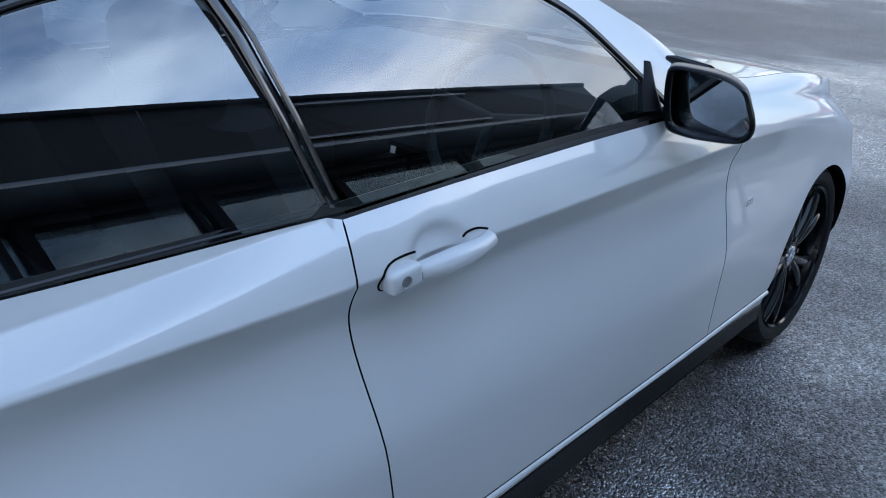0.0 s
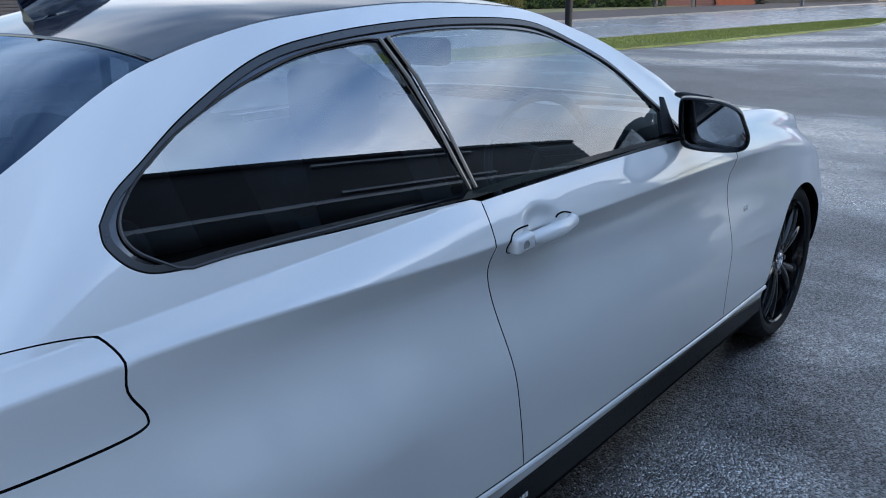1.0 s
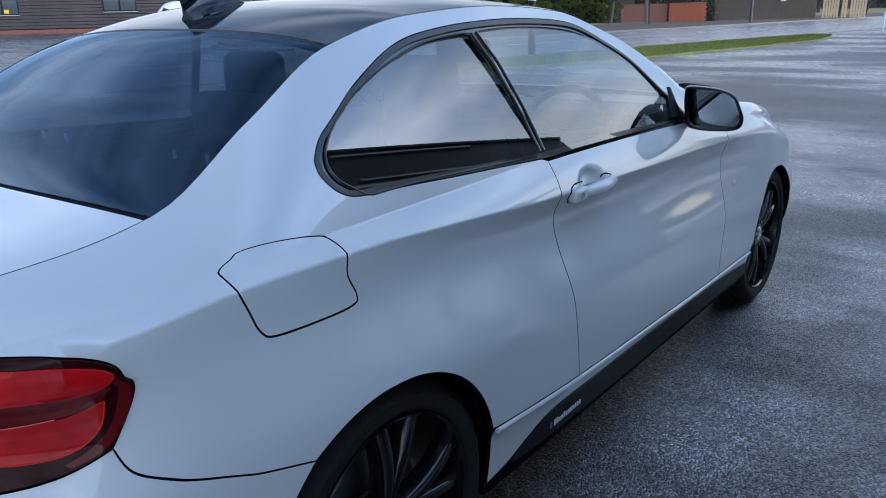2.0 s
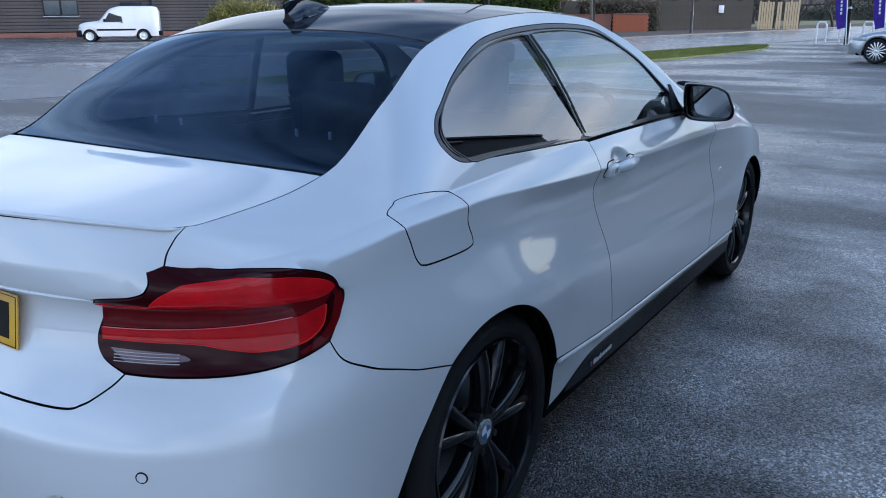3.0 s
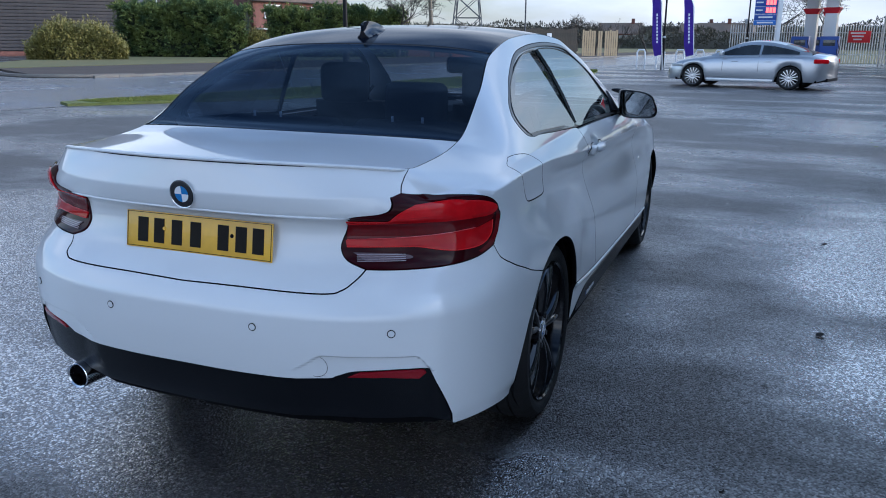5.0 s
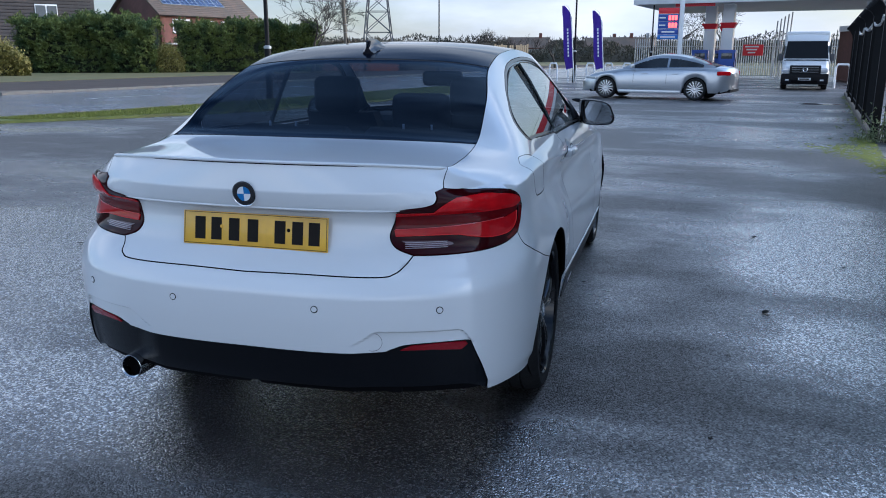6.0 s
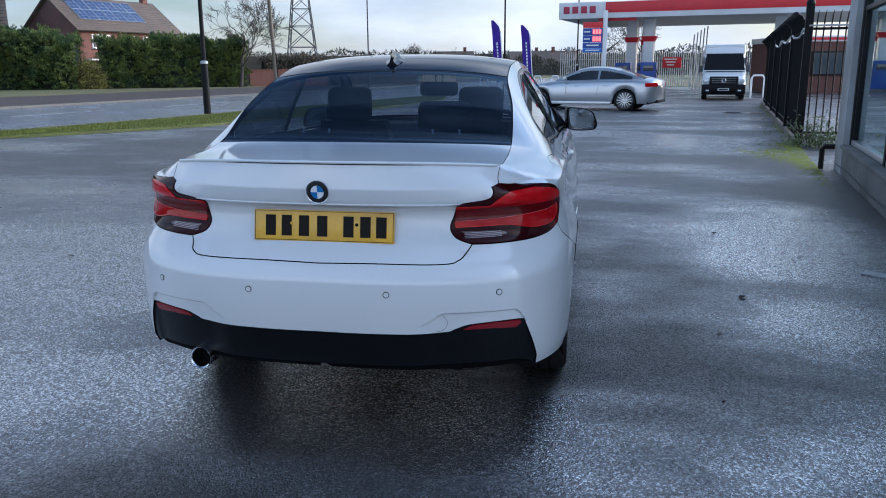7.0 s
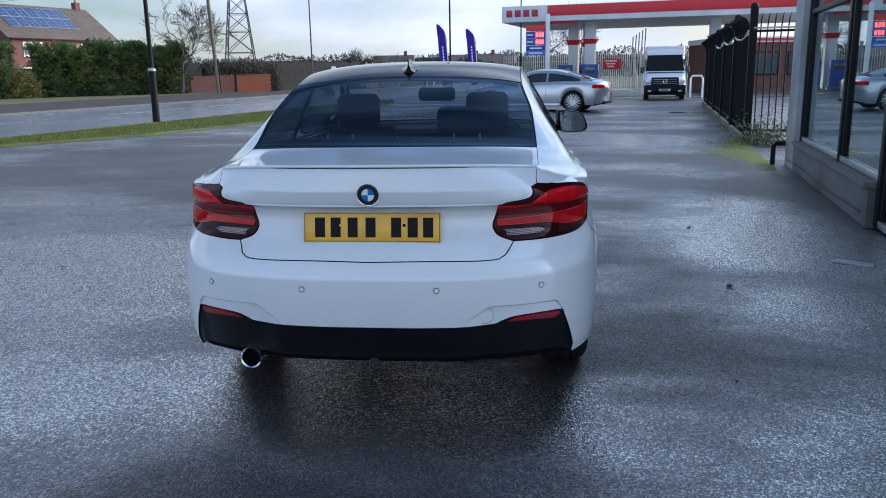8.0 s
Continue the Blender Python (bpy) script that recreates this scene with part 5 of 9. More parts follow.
        l.new(off.outputs["Vector"], sc.inputs[0])
        l.new(sc.outputs["Vector"], ln.inputs[0])
        l.new(ln.outputs["Value"], fall.inputs["Value"])
        l.new(add.outputs["Value"], plus.inputs[0])
        l.new(fall.outputs["Result"], plus.inputs[1])
        add = plus
    if wet_and_shade_spots:
        # base colour raised in the wet spots to paint the sky's sheen
        sheen_tone, tone = n.new("ShaderNodeMapRange"), n.new("ShaderNodeVectorMath")
        sheen_tone.interpolation_type, tone.operation = "SMOOTHSTEP", "SCALE"
        sheen_tone.inputs["From Min"].default_value, sheen_tone.inputs["From Max"].default_value = wet_lo + 0.04, wet_hi + 0.24
        sheen_tone.inputs["To Min"].default_value, sheen_tone.inputs["To Max"].default_value = 0.8, 2.6
        l.new(add.outputs["Value"], sheen_tone.inputs["Value"])
        l.new(blend.outputs[2], tone.inputs[0])
        l.new(sheen_tone.outputs["Result"], tone.inputs["Scale"])
        l.new(tone.outputs["Vector"], p.inputs["Base Color"])
        film = n.new("ShaderNodeMapRange")
        film.inputs["From Min"].default_value, film.inputs["From Max"].default_value = wet_lo + 0.04, wet_hi + 0.17
        film.inputs["To Min"].default_value, film.inputs["To Max"].default_value = 1.6, 2.7
        l.new(add.outputs["Value"], film.inputs["Value"])
        l.new(film.outputs["Result"], p.inputs["IOR"])
    mr = n.new("ShaderNodeMapRange")
    mr.inputs["From Min"].default_value, mr.inputs["From Max"].default_value = wet_lo + 0.09, wet_hi + 0.09
    mr.inputs["To Min"].default_value, mr.inputs["To Max"].default_value = dry, wet
    l.new(add.outputs["Value"], mr.inputs["Value"])
    l.new(mr.outputs["Result"], p.inputs["Roughness"])
    # relief: stones, then finer grit; water fills it where it stands
    hs = n.new("ShaderNodeMath")
    hs.operation = "MULTIPLY_ADD"
    hs.inputs[1].default_value = -0.7
    l.new(vor.outputs["Distance"], hs.inputs[0])
    l.new(fine.outputs["Fac"], hs.inputs[2])
    st_ = n.new("ShaderNodeMapRange")
    st_.inputs["From Min"].default_value, st_.inputs["From Max"].default_value = wet_lo + 0.09, wet_hi + 0.09
    st_.inputs["To Min"].default_value, st_.inputs["To Max"].default_value = relief, relief * 0.45
    l.new(add.outputs["Value"], st_.inputs["Value"])
    b = n.new("ShaderNodeBump")
    b.inputs["Distance"].default_value = 0.010
    # each stone lies at its own tilt, so that single faces catch the sky
    mid, tip, tilt, lean = n.new("ShaderNodeVectorMath"), n.new("ShaderNodeVectorMath"), n.new("ShaderNodeVectorMath"), n.new("ShaderNodeMapRange")
    mid.operation, tip.operation, tilt.operation = "SUBTRACT", "SCALE", "ADD"
    mid.inputs[1].default_value = (0.5, 0.5, 0.5)
    lean.inputs["From Min"].default_value, lean.inputs["From Max"].default_value = wet_lo + 0.04, wet_hi + 0.16
    lean.inputs["To Min"].default_value, lean.inputs["To Max"].default_value = 0.40 * relief, 0.18 * relief
    geo = n.new("ShaderNodeNewGeometry")
    l.new(add.outputs["Value"], lean.inputs["Value"])
    l.new(vor.outputs["Color"], mid.inputs[0])
    l.new(mid.outputs["Vector"], tip.inputs[0])
    l.new(lean.outputs["Result"], tip.inputs["Scale"])
    l.new(tip.outputs["Vector"], tilt.inputs[0])
    l.new(geo.outputs["Normal"], tilt.inputs[1])
    flat = n.new("ShaderNodeVectorMath")
    flat.operation = "NORMALIZE"
    l.new(tilt.outputs["Vector"], flat.inputs[0])
    l.new(flat.outputs["Vector"], b.inputs["Normal"])
    l.new(st_.outputs["Result"], b.inputs["Strength"])
    l.new(hs.outputs["Value"], b.inputs["Height"])
    l.new(b.outputs["Normal"], p.inputs["Normal"])
    p.inputs["Specular Tint"].default_value = (0.97, 0.98, 1.0, 1)
    # wet stone tops shine, the pitted binder between them does not
    shine = n.new("ShaderNodeMapRange")
    shine.inputs["From Min"].default_value, shine.inputs["From Max"].default_value = 0.0, 1.0
    shine.inputs["To Min"].default_value, shine.inputs["To Max"].default_value = 0.40, 2.5
    few = n.new("ShaderNodeMath")
    few.operation = "POWER"
    few.inputs[1].default_value = 2.2
    l.new(sep.outputs["Green"], few.inputs[0])
    l.new(few.outputs["Value"], shine.inputs["Value"])
    mott, gain, both_ = n.new("ShaderNodeTexNoise"), n.new("ShaderNodeMapRange"), n.new("ShaderNodeMath")
    mott.inputs["Scale"].default_value, mott.inputs["Detail"].default_value, mott.inputs["Roughness"].default_value = 26.0, 6, 0.68
    gain.inputs["From Min"].default_value, gain.inputs["From Max"].default_value = 0.32, 0.68
    gain.inputs["To Min"].default_value, gain.inputs["To Max"].default_value = 0.78, 1.22
    both_.operation = "MULTIPLY"
    l.new(co.outputs["Object"], mott.inputs["Vector"])
    l.new(mott.outputs["Fac"], gain.inputs["Value"])
    l.new(gain.outputs["Result"], both_.inputs[0])
    l.new(shine.outputs["Result"], both_.inputs[1])
    drier, gloss = n.new("ShaderNodeMapRange"), n.new("ShaderNodeMath")
    drier.inputs["From Min"].default_value, drier.inputs["From Max"].default_value = wet_lo - 0.2, wet_hi + 0.2
    drier.inputs["To Min"].default_value, drier.inputs["To Max"].default_value = 0.42, 1.45
    gloss.operation = "MULTIPLY"
    l.new(add.outputs["Value"], drier.inputs["Value"])
    l.new(both_.outputs["Value"], gloss.inputs[0])
    l.new(drier.outputs["Result"], gloss.inputs[1])
    l.new(gloss.outputs["Value"], p.inputs["Specular IOR Level"])
    return m


# spot at (-0.2, -1.9) paints the coupe's shade and dark reflection behind it
M_YARD = wet_asphalt("yard_asphalt", (0.030, 0.0275, 0.027), 0.40, 0.68, 0.40, 0.12, 140.0, 0.66, wet_and_shade_spots=((3.7, 5.2, 1.1, 3.4, -0.26), (-2.4, -0.9, 2.0, 2.2, 0.24), (2.7, 3.5, 1.0, 1.9, 0.42), (2.15, 2.15, 0.6, 0.6, 0.24), (2.3, 0.85, 0.55, 0.5, 0.34), (-2.0, 11.8, 3.0, 3.6, -0.26), (1.35, 1.8, 0.5, 1.3, -0.07), (2.1, -0.1, 0.8, 1.3, 0.18), (2.8, 12.4, 1.5, 1.4, 0.3), (-3.0, 1.6, 1.8, 2.6, 0.24), (3.3, 8.4, 1.4, 1.6, -0.2), (-5.2, 6.0, 1.8, 1.6, -0.08), (-6.0, 9.5, 6.0, 6.0, -0.14), (-0.2, -1.9, 1.4, 1.1, -0.42), (1.9, 18.0, 3.0, 2.5, -0.14), (4.0, 27.0, 12.0, 9.0, -0.16)))
M_ROAD = wet_asphalt("road_asphalt", (0.050, 0.060, 0.082), 0.2, 0.5, 0.30, 0.16, 90, 0.6)
M_PATH = shader("path_asphalt", (0.070, 0.056, 0.048), 0.85, spec=0.25, noise_scale=30, vary=0.35, bump=0.4, bump_scale=90, big_scale=0.8, big=(0.085, 0.070, 0.058))
M_KERB = shader("concrete_kerb", (0.135, 0.120, 0.105), 0.8, noise_scale=8, vary=0.2, bump=0.4, bump_scale=60, big_scale=2.0, big=(0.15, 0.14, 0.12))
M_GRASS = shader("grass_soil", (0.115, 0.135, 0.030), 0.9, noise_scale=9, vary=0.45, bump=0.6, bump_scale=40, big_scale=1.3, big=(0.10, 0.10, 0.035))
M_BLADE = shader("grass_blade", (0.125, 0.145, 0.030), 0.8, spec=0.2, noise_scale=1.5, vary=0.5)
M_FIELD = shader("field_grass", (0.13, 0.115, 0.042), 0.9, noise_scale=1.6, vary=0.45, big_scale=0.15, big=(0.10, 0.105, 0.035))
M_LINE = shader("road_paint", (0.62, 0.62, 0.60), 0.6, noise_scale=14, vary=0.25, big_scale=5, big=(0.30, 0.30, 0.29))
M_MOSS = shader("moss", (0.19, 0.21, 0.03), 0.95, noise_scale=40, vary=0.5, bump=0.8, bump_scale=120)
M_LEAF = shader("hedge_leaf", (0.135, 0.165, 0.042), 0.75, spec=0.25, noise_scale=2.4, vary=0.7, big_scale=1.0, big=(0.045, 0.080, 0.032))
M_LEAF2 = shader("laurel_leaf", (0.165, 0.150, 0.032), 0.65, noise_scale=1.6, vary=0.5)
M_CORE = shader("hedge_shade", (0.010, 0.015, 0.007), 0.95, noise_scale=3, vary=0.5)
M_SCRUB = shader("dry_scrub_twig", (0.105, 0.085, 0.058), 0.9, noise_scale=2.0, vary=0.45)
M_BARK = shader("bark", (0.050, 0.042, 0.034), 0.9, noise_scale=6, vary=0.4, bump=0.6, bump_scale=25)
M_WOOD = shader("weathered_wood", (0.080, 0.066, 0.050), 0.85, noise_scale=5, vary=0.35, bump=0.4, bump_scale=30, big_scale=1.2, big=(0.055, 0.052, 0.042))
M_TAN = shader("pale_timber", (0.42, 0.32, 0.19), 0.8, noise_scale=5, vary=0.3, bump=0.3, bump_scale=30)
M_BRICK = shader("red_brick", (0.15, 0.063, 0.046), 0.85, noise_scale=4, vary=0.35, bump=0.3, bump_scale=40)
M_BRICK2 = shader("orange_brick", (0.34, 0.098, 0.042), 0.85, noise_scale=4, vary=0.3, bump=0.3, bump_scale=40)
M_TILE = shader("brown_roof_tile", (0.135, 0.10, 0.078), 0.85, noise_scale=3, vary=0.35, bump=0.3, bump_scale=10, big_scale=0.6, big=(0.10, 0.085, 0.07))
M_HUNG = shader("plum_tile_hanging", (0.20, 0.115, 0.100), 0.85, noise_scale=5, vary=0.4, bump=0.4, bump_scale=14, big_scale=0.8, big=(0.15, 0.095, 0.085))
M_SOLAR = shader("solar_cell", (0.016, 0.034, 0.105), 0.12, 0, 0.5, noise_scale=2, vary=0.25)
M_SOLARF = shader("solar_frame", (0.50, 0.53, 0.58), 0.4, 0.6, noise_scale=5, vary=0.1)
M_UPVC = shader("white_frame", (0.75, 0.75, 0.74), 0.45, noise_scale=6, vary=0.08)
M_WINDOW = shader("dark_window", (0.05, 0.06, 0.07), 0.06, 0, 0.5, noise_scale=2, vary=0.3)
M_SIDING = shader("dark_grey_siding", (0.046, 0.042, 0.042), 0.65, spec=0.3, noise_scale=3, vary=0.3, big_scale=0.35, big=(0.060, 0.053, 0.052))
M_BLACKP = shader("black_painted_steel", (0.006, 0.006, 0.007), 0.6, 0.0, 0.0, 0.2, noise_scale=12, vary=0.4, bump=0.15, bump_scale=90)
M_GALV = shader("galvanised_steel", (0.42, 0.44, 0.45), 0.5, 0.7, noise_scale=8, vary=0.2)
M_GREYP = shader("grey_render", (0.40, 0.41, 0.42), 0.75, noise_scale=5, vary=0.15, bump=0.25, bump_scale=60, big_scale=1.1, big=(0.28, 0.28, 0.28))
M_PLINTH = shader("concrete_plinth", (0.16, 0.16, 0.157), 0.85, noise_scale=7, vary=0.3, bump=0.5, bump_scale=50, big_scale=1.4, big=(0.085, 0.088, 0.080))
M_FASCIA = shader("dark_fascia_panel", (0.030, 0.031, 0.034), 0.45, noise_scale=3, vary=0.25)
M_FRAME = shader("dark_window_frame", (0.010, 0.010, 0.012), 0.45, spec=0.22, noise_scale=8, vary=0.3)
M_SILVERT = shader("silver_trim", (0.55, 0.55, 0.56), 0.35, 0.8, noise_scale=8, vary=0.1)
G_SHOP = pane("shop_glass", (0.84, 0.90, 0.89), 0.28, sheen=(0.86, 0.97, 1.0))
M_TILEF = shader("showroom_floor", (0.66, 0.66, 0.64), 0.15, noise_scale=2, vary=0.1)
M_INWALL = shader("showroom_wall", (0.78, 0.78, 0.76), 0.7, noise_scale=2, vary=0.1)
M_WHITEP = shader("white_panel", (0.72, 0.73, 0.74), 0.4, noise_scale=3, vary=0.08, big_scale=0.6, big=(0.62, 0.63, 0.64))
M_REDP = shader("red_panel", (0.55, 0.018, 0.028), 0.4, noise_scale=3, vary=0.12)
M_BLUEP = shader("blue_panel", (0.018, 0.06, 0.30), 0.4, noise_scale=3, vary=0.15)
M_LED = shader("red_price_digit", (0.3, 0.02, 0.02), 0.4, emit=(1.0, 0.08, 0.06), strength=2.2)
M_PURPLE = shader("purple_cloth", (0.085, 0.035, 0.36), 0.7, noise_scale=6, vary=0.25, bump=0.2, bump_scale=40)
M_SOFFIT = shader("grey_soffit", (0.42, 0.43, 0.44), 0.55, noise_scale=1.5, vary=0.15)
M_SILVER = shader("silver_paint", (0.50, 0.52, 0.55), 0.28, 0.75, 1.0, noise_scale=300, vary=0.1)
M_VANW = shader("van_white", (0.60, 0.61, 0.62), 0.35, 0, 0.7, noise_scale=4, vary=0.08, big_scale=1.0, big=(0.62, 0.62, 0.61))
M_VANG = shader("van_grey_plastic", (0.055, 0.057, 0.062), 0.55, noise_scale=8, vary=0.25)
M_ALLOY = shader("polished_alloy", (0.62, 0.62, 0.63), 0.25, 0.9, noise_scale=10, vary=0.1)
M_HEADL = shader("head_lamp", (0.55, 0.57, 0.60), 0.12, 0.3, 1.0, noise_scale=14, vary=0.3)
M_SMOKE = shader("car_window", (0.022, 0.026, 0.030), 0.06, 0, 0.0, 0.9, noise_scale=3, vary=0.3)
M_POLEW = shader("telegraph_pole_wood", (0.16, 0.135, 0.10), 0.85, noise_scale=6, vary=0.35, bump=0.4, bump_scale=30)
M_HILL = shader("far_woodland", (0.062, 0.056, 0.042), 0.95, noise_scale=0.12, vary=0.4, big_scale=0.03, big=(0.075, 0.078, 0.055))
M_PUDDLE = shader("standing_water", (0.02, 0.02, 0.022), 0.05, 0, 0.0, 1.0, 2.0, 0.2, bump=0.5, bump_scale=14.0)
M_IRON = shader("cast_iron", (0.05, 0.05, 0.052), 0.5, 0.6, noise_scale=12, vary=0.4, bump=0.4, bump_scale=80)


def strip(name, pts_a, pts_b, z, material, label, category, kind="structure", thick=0.0):
    """A level sheet between two lines of (p, q) points."""
    v, f = [], []
    for a, b in zip(pts_a, pts_b):
        v += [on_street(*a, z), on_street(*b, z)]
    for i in range(len(pts_a) - 1):
        f.append((2 * i, 2 * i + 1, 2 * i + 3, 2 * i + 2))
    if thick:
        k = len(v)
        v += [(x, y, zz - thick) for x, y, zz in v]
        n = len(pts_a)
        for i in range(n - 1):
            f.append((2 * i, 2 * i + 2, k + 2 * i + 2, k + 2 * i))
            f.append((2 * i + 1, k + 2 * i + 1, k + 2 * i + 3, 2 * i + 3))
        f += [(0, k, k + 1, 1), (2 * n - 2, 2 * n - 1, k + 2 * n - 1, k + 2 * n - 2)]
    bm = bmesh.new()
    vs = [bm.verts.new(q) for q in v]
    for q in f:
        bm.faces.new([vs[i] for i in q])
    ob = part(name, bm, material, smooth=False)
    return tagged(ob, label, category, kind=kind)


# ground: one sheet to the horizon
bm = bmesh.new()
bmesh.ops.create_grid(bm, x_segments=24, y_segments=24, size=600)
tagged(part("ground", bm, M_YARD), "damp dark grey asphalt forecourt with lighter wet patches", "ground", kind="structure")
road_q = [(q,) for q in (-150, -60, 0, 20, 40, 60, 90, 140, 220)]
strip("road", [(-23.4, q[0]) for q in road_q], [(-13.2, q[0]) for q in road_q], 0.006, M_ROAD, "wet blue-grey asphalt road with a dashed centre line", "road")
for k in range(-6, 16):
    q0 = 15.0 + 7.0 * k
    ob = strip("road_marking", [(-18.98, q0), (-18.98, q0 + 3.2)], [(-18.86, q0), (-18.86, q0 + 3.2)], 0.011, M_LINE, "worn white centre line dash on the road", "road marking")
    tagged(ob, group="centre line dashes")
# verge island between forecourt and road
near = [(-13.2, 7.6), (-12.1, 9.5), (-11.4, 11), (-10.6, 13), (-10.1, 18), (-10.1, 24), (-10.3, 29), (-11.0, 32), (-11.9, 34.5)]
far = [(-13.9, 7.9), (-13.7, 9.5), (-13.5, 11), (-13.35, 13), (-13.2, 18), (-13.1, 24), (-12.95, 29), (-12.8, 32), (-12.5, 34.5)]
near_p = curve(*[(q, p) for p, q in near])
far_p = curve(*[(q, p) for p, q in far])
strip("verge", far, near, 0.055, M_GRASS, "strip of short green grass between forecourt and road", "grass", thick=0.06)
rng = random.Random(7)


def blades(name, spots, count, height, material, label, wide=0.012):
    v, f = [], []
    for i in range(count):
        p_, q_ = spots(rng)
        x, y, z = on_street(p_, q_, 0.05)
        a, h = rng.uniform(0, math.tau), height * rng.uniform(0.5, 1.2)
        dx, dy = wide * math.cos(a), wide * math.sin(a)
        lx, ly = rng.uniform(-0.5, 0.5) * h, rng.uniform(-0.5, 0.5) * h
        k = len(v)
        v += [(x - dx, y - dy, z), (x + dx, y + dy, z), (x + lx, y + ly, z + h)]
        f.append((k, k + 1, k + 2))
    return tagged(solid(name, v, f, material), label, "grass", kind="stuff")


def verge_spot(r):
    q = r.uniform(8.2, 34.0)
    return r.uniform(float(far_p(q)) + 0.05, float(near_p(q)) - 0.05), q


blades("verge_grass", verge_spot, 52000, 0.05, M_BLADE, "short damp green grass blades on the verge", 0.008)
kerb = thing("kerb", "low concrete kerb along the grass verge", "kerb", kind="structure")
for k in range(24):
    q = 9.5 + 0.95 * k
    bm = box(bmesh.new(), (0.13, 0.945, 0.10), (0, 0, 0), 0.012)
    o = part("kerb_stone", bm, M_KERB, kerb)
    o.matrix_world = Matrix.Translation(on_street(float(far_p(q + 0.47)) - 0.07, q + 0.47, 0.02)) @ pose(0, 0, 0, 0, 0, SKEW)
far_kerb = thing("kerb", "pale concrete kerb on the far side of the road", "kerb", kind="structure")
bm = box(bmesh.new(), (0.14, 0.99, 0.14), (0, 0, 0), 0.015)
stone = part("kerb_stone", bm, M_KERB, far_kerb)
stone.matrix_world = Matrix.Translation(on_street(-23.47, 16.0, 0.022)) @ pose(0, 0, 0, 0, 0, SKEW)
for k in range(1, 95):
    o = new("kerb_stone", stone.data)
    o.parent = far_kerb
    o.matrix_world = Matrix.Translation(on_street(-23.47, 16.0 + k, 0.022)) @ pose(0, 0, 0, 0, 0, SKEW)
# far footway and grass bank, with the corner of the side entrance
strip("pavement", [(-33.0, 17.5), (-33.0, 22), (-33.0, 30), (-33.0, 60), (-30, 110)], [(-25.5, 14.6), (-23.55, 17), (-23.55, 30), (-23.55, 60), (-23.55, 110)], 0.085, M_PATH, "dark damp asphalt footway beyond the road", "pavement", thick=0.09)
strip("grass_bank", [(-40.5, 21.5), (-52, 33), (-58, 45), (-60, 70), (-60, 120)], [(-33.0, 17.5), (-33.0, 22), (-33.0, 30), (-33.0, 60), (-30, 110)], 0.10, M_FIELD, "thin winter grass in front of the hedges", "grass", thick=0.10)
side = thing("kerb", "curved kerb at the side entrance", "kerb", kind="structure")
pts = smooth_loop([(-23.6, 17.3), (-24.2, 15.6), (-25.6, 14.5), (-28.5, 14.9), (-33.0, 17.4), (-40.5, 21.4)], 6, closed=False)
bm = bmesh.new()
tube(bm, [on_street(p_, q_, 0.05) for p_, q_ in pts], 0.075, 6)
part("kerb_edging", bm, M_KERB, side)
strip("field", [(-90, 62), (-120, 110), (-120, 260)], [(-24.0, 66), (-24.0, 110), (-40, 260)], 0.02, M_FIELD, "rough green field beyond the road", "grass", thick=0.0)
strip("field", [(-12.5, 52), (-12.5, 110), (-30, 260)], [(4, 62), (20, 110), (40, 260)], 0.02, M_FIELD, "rough grass beyond the forecourt", "grass", thick=0.0)

# ---- showroom beside the coupe ----
W = 2.86
def wall_part(name, size, at, material, parent, bevel=0.004, label=""):
    ob = part(name, box(bmesh.new(), size, (0, 0, 0), bevel), material, parent, label)
    ob.matrix_world = Matrix.Translation(on_street(*at)) @ pose(0, 0, 0, 0, 0, SKEW)
    return ob


